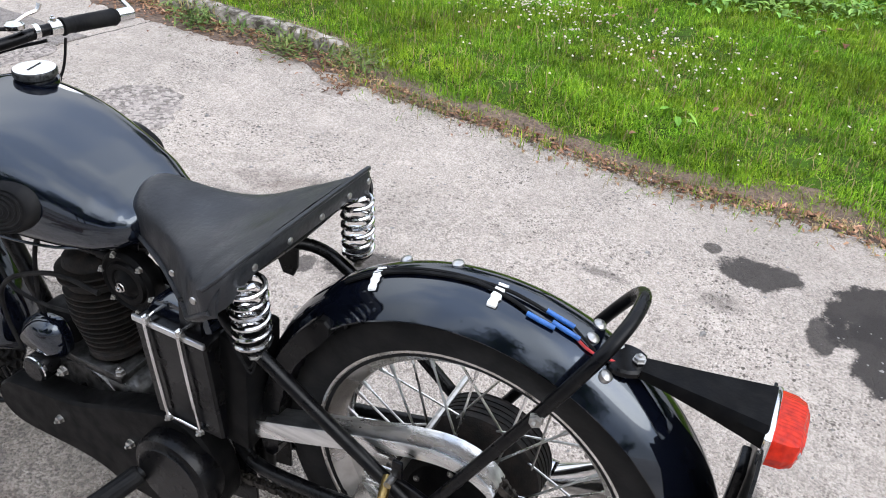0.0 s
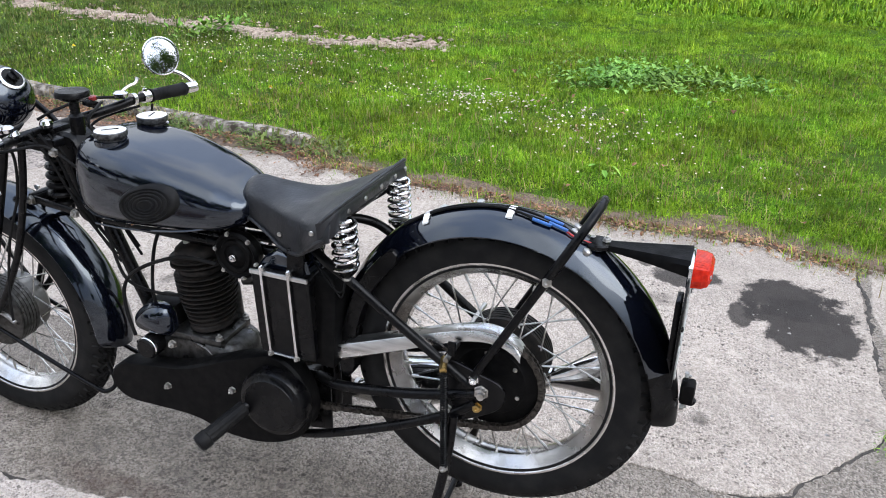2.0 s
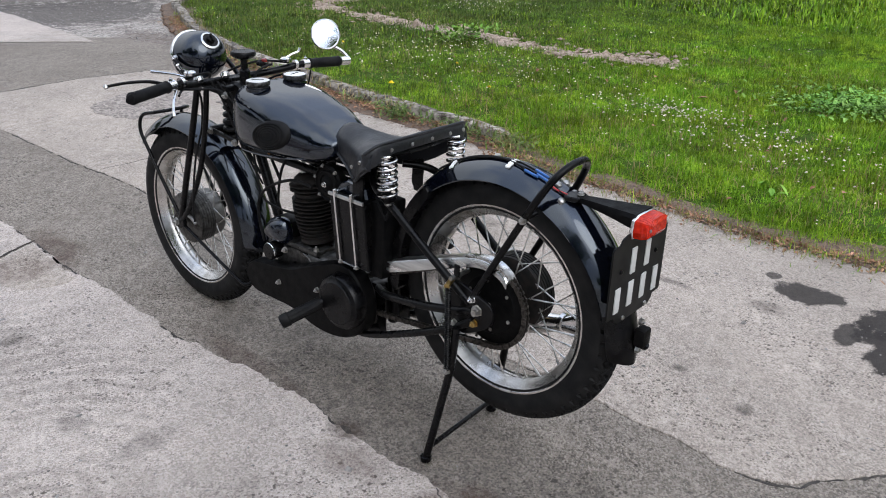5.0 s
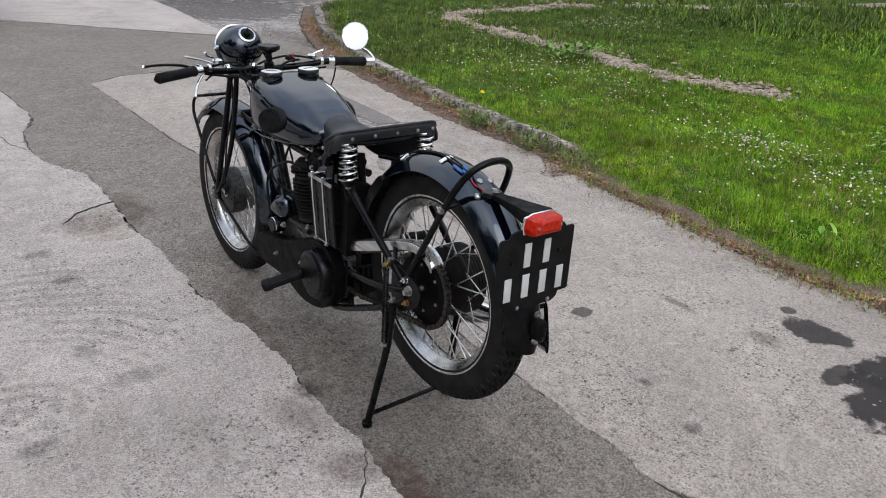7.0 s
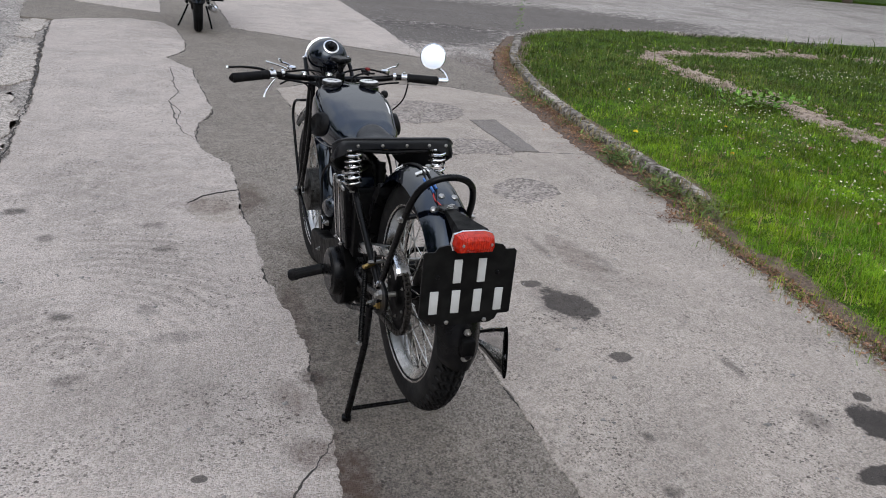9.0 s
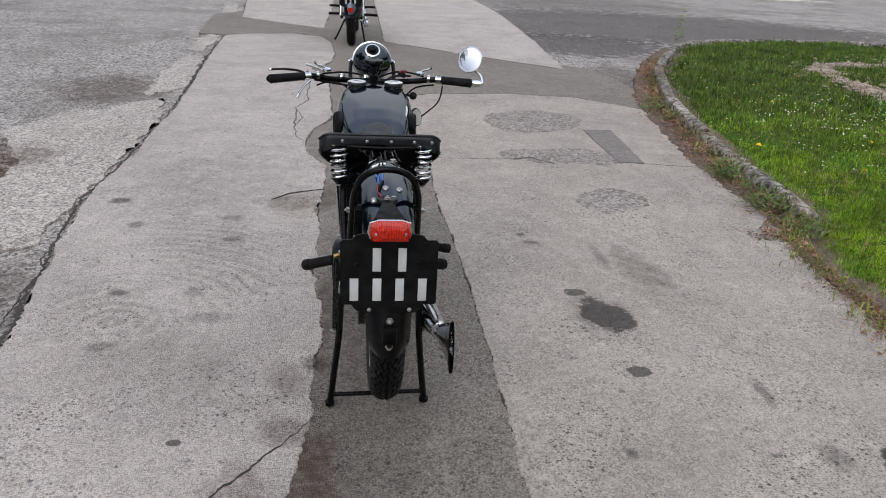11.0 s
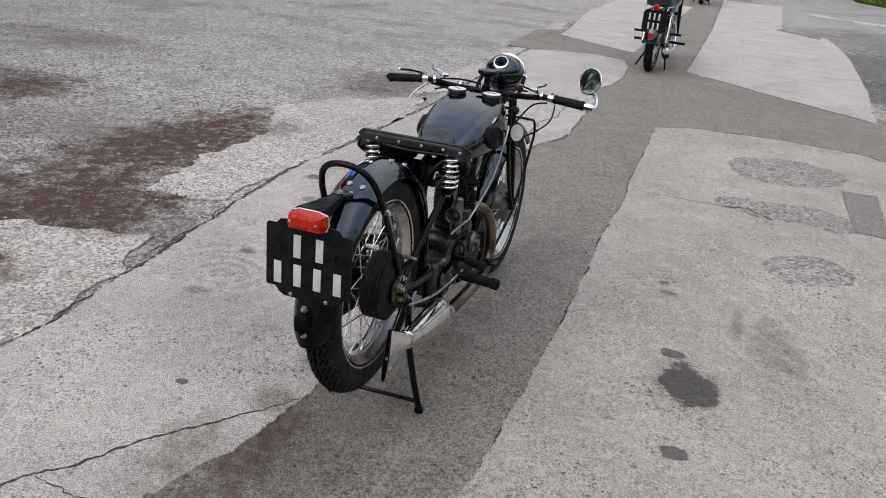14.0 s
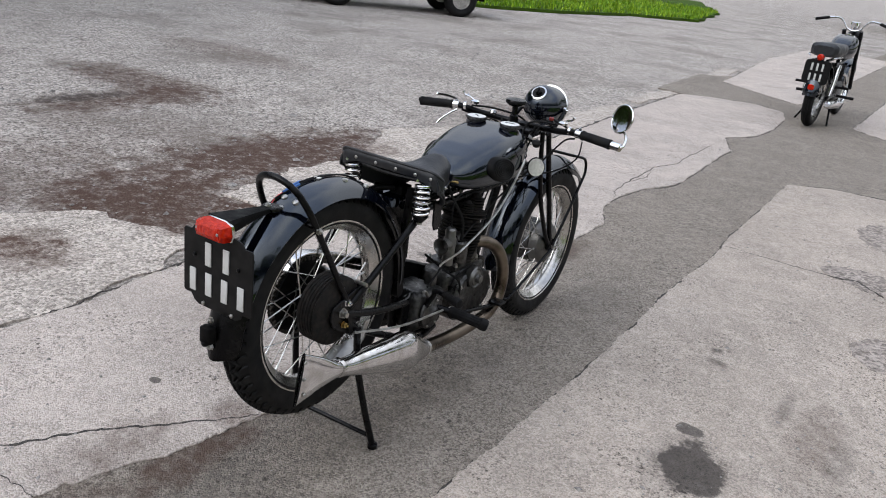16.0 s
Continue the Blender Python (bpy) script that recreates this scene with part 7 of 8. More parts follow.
part("loom", tube(guard_line([(55, -0.35), (65, -0.28), (75, -0.25), (86, -0.22), (94, -0.30), (100, -0.42)]), 0.0028, 7, 8), RUBBER, rf, "thin black wiring loom")
part("loom", tube(guard_line([(55, -0.25), (68, -0.18), (80, -0.15), (92, -0.15), (98, -0.18), (104, -0.22)]), 0.0026, 7, 8), RUBBER, rf)
for dg, u0 in ((92, -0.28), (64, -0.35)):
    rings = []
    for k in range(9):
        w_, h_ = 0.95 + 0.18 * math.sin(2.6 * k), 0.0045 + 0.002 * math.exp(-((k - 5) / 1.2) ** 2)
        uu = u0 - 0.30 + 0.56 * k / 8
        rings.append([on_guard(dg - w_, uu, 0.0015), on_guard(dg - w_, uu, h_), on_guard(dg + w_, uu, h_), on_guard(dg + w_, uu, 0.0015)])
    part("tape", skin(bmesh.new(), rings), TAPE, rf, "strip of white tape holding the wires")
for a_, b_, u_ in ((99, 105, -0.45), (102, 108, -0.20), (104, 110, -0.36)):
    part("connector", tube(guard_line([(a_, u_), ((a_ + b_) / 2, u_ - 0.01), (b_, u_)], 0.005), 0.0034, 10, 3), BLUE, rf, "blue crimp connector")
part("wire", tube(guard_line([(109, -0.36), (113, -0.42), (117, -0.30), (121, -0.10)], 0.004), 0.002, 6), REDWIRE, rf, "thin red wire")
part("wire", tube(guard_line([(108, -0.2), (112, -0.32), (116, -0.38), (121, -0.18)], 0.004), 0.002, 6), RUBBER, rf)

# girder fork
for sx in (-1, 1):
    x0 = sx * 0.082
    fk = part("fork_blade", tube([(x0, 1.228, 0.850), (x0, 1.272, 0.725), (x0, 1.345, 0.535), (x0, 1.405, 0.378), (x0, 1.434, 0.330)], [0.010, 0.0105, 0.011, 0.0105, 0.009], 12, 6), SATIN, moto, "black tubular girder fork blade")
    part("fork_strut", tube([(x0, 1.178, 0.850), (x0, 1.206, 0.72), (x0, 1.265, 0.555), (x0, 1.360, 0.395), (x0, 1.425, 0.328)], 0.009, 12, 7), SATIN, fk)
    part("fork_end", slab(rounded([(1.455, 0.345), (1.46, 0.315), (1.43, 0.303), (1.40, 0.32), (1.405, 0.35), (1.43, 0.362)], 4), sx * 0.074, sx * 0.090, "x", 0.002), SATIN, fk)
    part("axle_nut", hexbolt((sx * 0.089, 1.440, 0.328), "x", 0.013, sx * 0.012), STEEL, fk)
    for a_, b_ in (((1.10, 0.835), (1.205, 0.842)), ((1.07, 0.69), (1.20, 0.703))):
        lk = part("fork_link", tube([(sx * 0.060, *a_), (sx * 0.060, *b_)], 0.009, 10, 1, flat=0.5), SATIN, fk)
        part("link_nut", hexbolt((sx * 0.066, *b_), "x", 0.010, sx * 0.009), STEEL, lk)
        part("link_nut", hexbolt((sx * 0.066, *a_), "x", 0.010, sx * 0.009), STEEL, lk)
    part("guard_stay", tube([(sx * 0.086, 1.425, 0.335), (sx * 0.086, 1.52, 0.45), (sx * 0.086, 1.60, 0.560), (sx * 0.085, 1.640, 0.620), (sx * 0.080, 1.625, 0.675), (sx * 0.066, 1.56, 0.696)], 0.0062, 10, 8), SATIN, ff, "black tubular mudguard stay")
    part("guard_stay", tube([(sx * 0.086, 1.420, 0.318), (sx * 0.086, 1.25, 0.255), (sx * 0.086, 1.10, 0.203), (sx * 0.080, 1.066, 0.196), (sx * 0.062, 1.052, 0.215), (sx * 0.058, 1.072, 0.27)], 0.0058, 10, 7), SATIN, ff)
    part("guard_bolt", hexbolt((sx * 0.063, 1.335, 0.668), "x", 0.006, sx * 0.006), STEEL, ff)
part("stay_bow", tube([(-0.066, 1.56, 0.696), (-0.03, 1.53, 0.703), (0.03, 1.53, 0.703), (0.066, 1.56, 0.696)], 0.0062, 10, 5), SATIN, ff)
part("front_axle", rod((-0.095, *FA), (0.095, *FA), 0.008), STEEL, moto)
part("fork_spindle", rod((-0.068, 1.205, 0.842), (0.068, 1.205, 0.842), 0.009), SATIN, moto)
part("fork_spindle", rod((-0.068, 1.200, 0.703), (0.068, 1.200, 0.703), 0.009), SATIN, moto)
part("fork_bridge", block((0, 1.208, 0.70), (0.12, 0.022, 0.03), 0.006), SATIN, moto)
part("fork_spring", coil((0, 1.172, 0.675), (0, 1.150, 0.850), 0.029, 0.0078, 7.5, 8, 16), SATIN, moto, "black barrel coil fork spring")
part("spring_rod", rod((0, 1.174, 0.665), (0, 1.149, 0.86), 0.017, 14), SATIN, moto)
part("head_casting", slab(rounded([(1.045, 0.655), (1.09, 0.66), (1.118, 0.75), (1.145, 0.845), (1.12, 0.868), (1.07, 0.862), (1.035, 0.77), (1.02, 0.69)], 4), -0.034, 0.034, "x", 0.008), SATIN, moto, "black head lug casting")
for k, (dx, dy, r_) in enumerate(((-0.045, 0.0, 0.0042), (-0.052, 0.018, 0.0036), (0.044, 0.004, 0.004), (-0.038, -0.016, 0.003), (0.05, 0.02, 0.0034))):
    part("cable", tube([(dx * 1.6, 1.13 + dy, 0.875), (dx * 1.25, 1.105 + dy, 0.82), (dx, 1.085 + dy * 0.5, 0.74), (dx * 0.9, 1.045, 0.67 - 0.01 * k), (dx * 0.8, 0.99, 0.60 - 0.012 * k)], r_, 7), RUBBER, moto)
part("top_yoke", block((0, 1.125, 0.853), (0.13, 0.06, 0.02), 0.006), SATIN, moto, "black fork top yoke")
part("front_brake_arm", tube([(-0.078, 1.40, 0.365), (-0.080, 1.36, 0.36), (-0.082, 1.33, 0.345)], 0.006, 8), STEEL, moto)
part("brake_cable", tube([(-0.082, 1.335, 0.345), (-0.088, 1.315, 0.45), (-0.09, 1.27, 0.60), (-0.085, 1.22, 0.72), (-0.10, 1.19, 0.83), (-0.17, 1.16, 0.86), (-0.22, 1.11, 0.855)], 0.0035, 7), RUBBER, moto, "black front brake cable")
part("clutch_cable", tube([(0.24, 1.11, 0.87), (0.16, 1.20, 0.83), (0.10, 1.16, 0.74), (0.06, 1.02, 0.66), (0.08, 0.75, 0.58), (0.095, 0.48, 0.43)], 0.0035, 7), RUBBER, moto)

# steering damper, handlebar, controls
sd = part("steering_damper", lathe([(0.0, 0.860), (0.016, 0.862), (0.017, 0.905), (0.011, 0.912), (0.011, 0.938), (0.030, 0.946), (0.0385, 0.952), (0.0390, 0.960), (0.036, 0.965), (0.012, 0.968), (0.0, 0.968)], (0.0, 1.085, 0), "z", 32), SATIN, moto, "round black steering damper knob")
hb = part("handlebar", tube([(-0.395, 1.058, 0.883), (-0.30, 1.076, 0.893), (-0.235, 1.092, 0.893), (-0.17, 1.130, 0.878), (-0.09, 1.165, 0.868), (0, 1.170, 0.866), (0.09, 1.165, 0.868), (0.17, 1.135, 0.878), (0.235, 1.110, 0.890), (0.30, 1.098, 0.890), (0.412, 1.078, 0.885)], 0.0115, 14, 8), SATIN, moto, "black handlebar with chrome controls")
for sx, pts in ((-1, ((-0.398, 1.0575, 0.883), (-0.268, 1.083, 0.8935))), (1, ((0.388, 1.0825, 0.886), (0.272, 1.102, 0.8905)))):
    a_, b_ = Vector(pts[0]), Vector(pts[1])
    g_ = part("hand_grip", tube([a_, a_.lerp(b_, 0.04), a_.lerp(b_, 0.12), a_.lerp(b_, 0.9), a_.lerp(b_, 0.96), b_], [0.0165, 0.0185, 0.017, 0.0155, 0.018, 0.018], 22, 3), RUBBER, hb, "black rubber handlebar grip")
    for k in range(10):
        t = 0.14 + 0.07 * k
        part("grip_rib", tube([a_.lerp(b_, t), a_.lerp(b_, t + 0.03)], [0.0166, 0.0172, 0.0166], 18, 2), RUBBER, g_)
    c_ = b_ + (b_ - a_).normalized() * 0.014
    e_ = (b_ - a_).normalized()
    part("clamp", tube([c_ - e_ * 0.010, c_ + e_ * 0.012], 0.0155, 16, 1), CHROME, hb, "chrome lever clamp")
    part("clamp", tube([c_ + e_ * 0.034, c_ + e_ * 0.044], 0.0150, 16, 1), CHROME, hb)
    part("clamp_screw", hexbolt(tuple(c_ + Vector((0, 0, 0.014))), "z", 0.006, 0.007), CHROME, hb)
    inner = c_ + e_ * 0.075
    lv = part("control_lever", lathe([(0.0, -0.004), (0.017, -0.003), (0.018, 0.005), (0.012, 0.010), (0.0, 0.011)], tuple(inner + Vector((0, 0, 0.016))), "z", 20), CHROME, hb, "chrome thumb lever")
    part("lever_tip", tube([inner + Vector((0, 0, 0.022)), inner + Vector((-sx * -0.022, -0.008, 0.034)), inner + Vector((sx * 0.040, -0.016, 0.040)), inner + Vector((sx * 0.048, -0.018, 0.052))], [0.0035, 0.0035, 0.004, 0.0055], 8, 5), CHROME, lv)
part("clutch_lever", tube([(-0.255, 1.100, 0.893), (-0.29, 1.140, 0.903), (-0.35, 1.165, 0.904), (-0.402, 1.177, 0.899)], [0.006, 0.0052, 0.0045, 0.0042], 10, 6, flat=0.7), SATIN, hb, "long black and chrome lever")
part("lever_ball", lathe([(0.0, -0.0075), (0.005, -0.0055), (0.0075, 0), (0.005, 0.0055), (0.0, 0.0075)], (-0.405, 1.177, 0.899), "z", 14), CHROME, hb)
part("air_lever", tube([(-0.185, 1.118, 0.905), (-0.215, 1.14, 0.915), (-0.262, 1.178, 0.923)], [0.0035, 0.0035, 0.0055], 8, 4), CHROME, hb, "thin chrome air lever")
part("valve_lever", tube([(-0.245, 1.08, 0.878), (-0.265, 1.06, 0.862), (-0.285, 1.035, 0.838), (-0.292, 1.022, 0.822)], [0.005, 0.004, 0.004, 0.005], 8, 5), CHROME, hb, "chrome valve lifter lever")
for xx in (-0.125, -0.03):
    part("bar_clip", lathe([(0.0, -0.004), (0.013, -0.003), (0.0155, 0.004), (0.012, 0.013), (0.0, 0.016)], (xx, 1.148, 0.882), "z", 18), CHROME, hb, "domed chrome nut")
part("dip_switch", block((0.115, 1.150, 0.900), (0.034, 0.026, 0.018), 0.006, Matrix.Rotation(0.4, 3, "Y")), SATIN, hb, "black dip switch with a red button")
part("button", lathe([(0.010, 0.0), (0.010, 0.008), (0.007, 0.011), (0.0, 0.011)], (0.122, 1.148, 0.908), "z", 16), REDPAINT, hb, "small red button")
part("bar_bracket", block((0, 1.150, 0.862), (0.06, 0.035, 0.03), 0.006), SATIN, hb)
for k, (pa, pb, pc_, pd) in enumerate((((-0.20, 1.11, 0.90), (-0.12, 1.13, 0.905), (-0.05, 1.20, 0.885), (-0.03, 1.24, 0.86)), ((0.20, 1.12, 0.90), (0.12, 1.16, 0.91), (0.06, 1.21, 0.89), (0.03, 1.24, 0.87)), ((-0.23, 1.09, 0.88), (-0.15, 1.12, 0.862), (-0.08, 1.11, 0.85), (-0.05, 1.06, 0.80)), ((0.15, 1.15, 0.895), (0.09, 1.11, 0.90), (0.05, 1.10, 0.88), (0.04, 1.08, 0.82)))):
    part("cable", tube([pa, pb, pc_, pd], 0.0038, 7), RUBBER, hb)

# bar-end mirror
mc, mn = Vector((0.388, 1.150, 0.968)), Vector((-0.45, -0.86, 0.24)).normalized()
mt = mn.to_track_quat("Z", "Y").to_matrix()
mir = part("mirror", lathe([(0.0, -0.016), (0.025, -0.015), (0.045, -0.008), (0.0515, 0.0), (0.0520, 0.004), (0.0495, 0.006), (0.0485, 0.003)], mc, "z", 44, None, mt), CHROME, moto, "round chrome bar-end mirror")
part("mirror_glass", lathe([(0.0485 * k / 8, 0.0028 + 0.0016 * (1 - (k / 8) ** 2)) for k in range(8, -1, -1)], mc, "z", 44, None, mt), MIRROR, mir, "clean mirror glass")
part("mirror_stem", tube([(0.418, 1.077, 0.886), (0.432, 1.083, 0.890), (0.425, 1.115, 0.915), (0.400, 1.145, 0.932), (0.385, 1.158, 0.948)], 0.0055, 10), CHROME, mir)
part("stem_clamp", tube([(0.392, 1.082, 0.886), (0.426, 1.076, 0.885)], 0.0145, 16, 1), CHROME, mir)

# headlamp
hc, hn = Vector((0.0, 1.335, 0.918)), Vector((0, 0.985, -0.17)).normalized()
ht = hn.to_track_quat("Z", "Y").to_matrix()
hl_prof = [(0.0, -0.098)] + [(0.078 * math.sin(a), -0.02 - 0.078 * math.cos(a)) for a in np.linspace(0.12, math.pi / 2, 14)] + [(0.079, 0.02), (0.079, 0.028)]
hd = part("headlamp", lathe(hl_prof + [(0.08, 0.028), (0.0, 0.028)], hc, "z", 48, None, ht), GLOSS, moto, "glossy black round headlamp", sharp=50)
part("lamp_rim", lathe([(0.077, 0.024), (0.083, 0.026), (0.084, 0.033), (0.081, 0.040), (0.075, 0.044), (0.073, 0.038)], hc, "z", 48, None, ht), CHROME, hd, "chrome headlamp rim")
part("lamp_glass", lathe([(0.075, 0.041), (0.05, 0.049), (0.0, 0.053)], hc, "z", 40, None, ht), LAMPGLASS, hd)
sw_n = Vector((0, -0.72, 0.69)).normalized()
sw_t = sw_n.to_track_quat("Z", "Y").to_matrix()
sw_c = hc + hn * -0.02 + sw_n * 0.0765
sw = part("lamp_switch", lathe([(0.031, -0.006), (0.031, 0.001), (0.026, 0.0035), (0.024, 0.0035)], sw_c, "z", 32, None, sw_t), CHROME, hd, "round chrome-ringed lamp switch")
part("switch_face", lathe([(0.025, 0.0), (0.025, 0.0035), (0.0, 0.004)], sw_c, "z", 30, None, sw_t), SATIN, sw)
part("switch_knob", lathe([(0.013, 0.003), (0.013, 0.012), (0.010, 0.015), (0.0, 0.016)], sw_c, "z", 22, None, sw_t), SATIN, sw)
part("key_bar", block(sw_c + sw_n * 0.018, (0.006, 0.026, 0.008), 0.001, sw_t), SATIN, sw)
for sx in (-1, 1):
    part("lamp_bracket", tube([(sx * 0.080, 1.215, 0.835), (sx * 0.090, 1.27, 0.87), (sx * 0.087, 1.335, 0.915)], 0.008, 10), SATIN, hd)
    part("lamp_bolt", hexbolt((sx * 0.082, 1.335, 0.918), "x", 0.010, sx * 0.010), CHROME, hd)

# tax disc holder on the right
td_n = Vector((0.80, -0.55, 0.2)).normalized()
td_t = td_n.to_track_quat("Z", "Y").to_matrix()
td = part("disc_holder", lathe([(0.0, -0.006), (0.034, -0.006), (0.036, 0.0), (0.034, 0.004), (0.032, 0.003), (0.0, 0.003)], (0.165, 0.990, 0.765), "z", 32, None, td_t), SATIN, moto, "round black disc holder")
part("disc_face", lathe([(0.0315, 0.002), (0.0315, 0.0042), (0.0, 0.0045)], (0.165, 0.990, 0.765), "z", 30, None, td_t), CREAM, td, "plain pale faded disc")
part("holder_arm", tube([(0.155, 0.995, 0.765), (0.10, 1.06, 0.745), (0.062, 1.12, 0.72)], 0.005, 8), SATIN, td)
part("ball_arm", tube([(0.15, 0.995, 0.847), (0.10, 1.05, 0.84), (0.06, 1.10, 0.83)], 0.005, 8), SATIN, moto)


# ---- other parked motorcycles ----
def roadster(m, label, plate_mat, mark_mat, plate_rows, guard_mat, tank_mat, chrome_guard=False, lean=0.0):
    """A parked roadster seen from behind, rear axle over its origin, heading along +y."""
    b = thing("motorcycle", label, "motorcycle", m, "motorcycles parked in a row")
    ra, fa = (0.0, 0.32), (1.36, 0.32)
    wheel(b, (0, *ra), 0.322, 0.050, 0.245, 0.085, 0.055, -1, "spoked rear wheel", 24, False)
    wheel(b, (0, *fa), 0.325, 0.042, 0.252, 0.085, 0.05, -1, "spoked front wheel", 24, False)
    g = part("rear_mudguard", fender(ra, 0.352, 20, 176, 0.072, guard_mat, 40, 0.035), guard_mat, b, "curved rear mudguard")
    part("front_mudguard", fender(fa, 0.35, 30, 165, 0.06, guard_mat, 40, 0.03), guard_mat, b)
    rings = []
    for y, w, t, l in ((0.50, 0.05, 0.83, 0.72), (0.56, 0.085, 0.88, 0.69), (0.68, 0.125, 0.925, 0.67), (0.82, 0.135, 0.945, 0.67), (0.95, 0.115, 0.94, 0.68), (1.02, 0.07, 0.90, 0.72)):
        rings.append([(w * math.copysign(abs(math.cos(2 * math.pi * j / 24)) ** 0.7, math.cos(2 * math.pi * j / 24)), y, (t + l) / 2 + (t - l) / 2 * math.copysign(abs(math.sin(2 * math.pi * j / 24)) ** 0.7, math.sin(2 * math.pi * j / 24))) for j in range(24)])
    tk = part("fuel_tank", skin(bmesh.new(), rings), tank_mat, b, "glossy fuel tank")
    part("filler_cap", lathe([(0.03, 0.935), (0.03, 0.955), (0.0, 0.958)], (0, 0.80, 0), "z", 20), CHROME, tk)
    rings = []
    for y, w, z, h in ((-0.22, 0.10, 0.80, 0.045), (-0.18, 0.135, 0.805, 0.068), (0.05, 0.145, 0.80, 0.068), (0.35, 0.13, 0.80, 0.06), (0.52, 0.09, 0.80, 0.05), (0.56, 0.06, 0.80, 0.03)):
        rings.append([(w * math.copysign(abs(math.cos(2 * math.pi * j / 20)) ** 0.5, math.cos(2 * math.pi * j / 20)), y, z + h * math.copysign(abs(math.sin(2 * math.pi * j / 20)) ** 0.6, math.sin(2 * math.pi * j / 20))) for j in range(20)])
    part("dual_seat", skin(bmesh.new(), rings), LEATHER, b, "black padded dual seat")
    bm = block((0, 0.66, 0.34), (0.20, 0.34, 0.22), 0.05, None, None, 3)
    part("engine", bm, ALLOY, b, "grey alloy engine and gearbox")
    part("cylinder", lathe([(r_, 0.45 + 0.014 * j + o_) for j in range(13) for r_, o_ in ((0.06, 0), (0.085, 0.001), (0.085, 0.006), (0.06, 0.008))], (0, 0.74, 0), "z", 24), IRON, b)
    part("down_tube", tube([(0, 1.0, 0.80), (0, 0.96, 0.50), (0, 0.90, 0.25), (0, 0.50, 0.22)], 0.016, 10), SATIN, b)
    part("top_tube", tube([(0, 1.0, 0.80), (0, 0.5, 0.70), (0, 0.1, 0.68)], 0.016, 10), SATIN, b)
    for sx in (-1, 1):
        part("sub_frame", tube([(sx * 0.11, 0.50, 0.70), (sx * 0.125, 0.20, 0.68), (sx * 0.125, -0.10, 0.68)], 0.012, 10), SATIN, b)
        part("swinging_arm", tube([(sx * 0.10, 0.45, 0.32), (sx * 0.115, 0.2, 0.32), (sx * 0.115, -0.03, 0.32)], 0.016, 10), SATIN, b)
        sh = part("shock_absorber", tube([(sx * 0.130, -0.01, 0.34), (sx * 0.130, 0.05, 0.48), (sx * 0.130, 0.10, 0.66)], [0.016, 0.024, 0.026], 14, 4), CHROME, b, "chrome-shrouded shock absorber")
        part("axle_nut", hexbolt((sx * 0.125, 0, 0.32), "x", 0.014, sx * 0.012), STEEL, b)
        part("fork_leg", tube([(sx * 0.09, 1.04, 0.98), (sx * 0.09, 1.22, 0.58), (sx * 0.09, 1.36, 0.32)], 0.022, 12), SATIN, b)
        rest = part("foot_rest", tube([(sx * 0.12, 0.46, 0.31), (sx * 0.20, 0.45, 0.31), (sx * 0.30, 0.44, 0.31)], 0.016, 12, 2), RUBBER, b, "black rubber foot rest")
        part("pillion_rest", tube([(sx * 0.12, 0.18, 0.42), (sx * 0.19, 0.17, 0.43), (sx * 0.27, 0.16, 0.43)], 0.014, 12, 2), RUBBER, b)
        part("grip", tube([(sx * 0.27, 0.98, 1.09), (sx * 0.40, 0.92, 1.055)], 0.0165, 14, 1), RUBBER, b)
        part("control_lever", tube([(sx * 0.25, 1.0, 1.09), (sx * 0.31, 1.04, 1.09), (sx * 0.39, 1.02, 1.06)], 0.005, 8), CHROME, b)
        part("grab_rail", tube([(sx * 0.12, 0.15, 0.72), (sx * 0.155, -0.02, 0.745), (sx * 0.145, -0.17, 0.745), (sx * 0.11, -0.22, 0.735)], 0.007, 10), CHROME, b)
    part("handlebar", tube([(-0.40, 0.92, 1.055), (-0.26, 0.985, 1.095), (-0.15, 1.04, 1.09), (-0.06, 1.06, 0.99), (0.06, 1.06, 0.99), (0.15, 1.04, 1.09), (0.26, 0.985, 1.095), (0.40, 0.92, 1.055)], 0.011, 12), CHROME, b, "wide chrome handlebar")
    sp = part("speedometer", lathe([(0.0, 0.99), (0.04, 0.995), (0.050, 1.03), (0.050, 1.07), (0.044, 1.076), (0.0, 1.074)], (0, 1.10, 0), "z", 24), CHROME, b, "round chrome speedometer")
    part("dial", lathe([(0.040, 1.0755), (0.0, 1.0785)], (0, 1.10, 0), "z", 20), CREAM, sp)
    part("headlamp", lathe([(0.0, -0.12)] + [(0.085 * math.sin(a), -0.035 - 0.085 * math.cos(a)) for a in np.linspace(0.2, math.pi / 2, 8)] + [(0.088, 0.03), (0.07, 0.045), (0.0, 0.05)], (0, 1.22, 0.90), "y", 28), SATIN, b)
    ex_ = part("exhaust_pipe", tube([(0.06, 0.80, 0.52), (0.09, 0.92, 0.48), (0.12, 0.93, 0.32), (0.14, 0.80, 0.22), (0.15, 0.5, 0.22)], 0.021, 14), CHROME, b, "chrome exhaust pipe")
    part("silencer", tube([(0.15, 0.52, 0.22), (0.155, 0.42, 0.225), (0.165, 0.15, 0.25), (0.175, -0.18, 0.275), (0.177, -0.26, 0.28)], [0.022, 0.042, 0.045, 0.043, 0.022], 18, 5), CHROME, ex_, "long chrome silencer")
    pl_ = part("number_plate", slab(rounded([(-0.115, 0.475), (-0.125, 0.60), (-0.115, 0.695), (0, 0.705), (0.115, 0.695), (0.125, 0.60), (0.115, 0.475), (0, 0.465)], 3), -0.292, -0.297, "y", 0.001), plate_mat, b, "number plate with plain marks")
    bars(pl_, plate_rows, -0.2985, mark_mat)
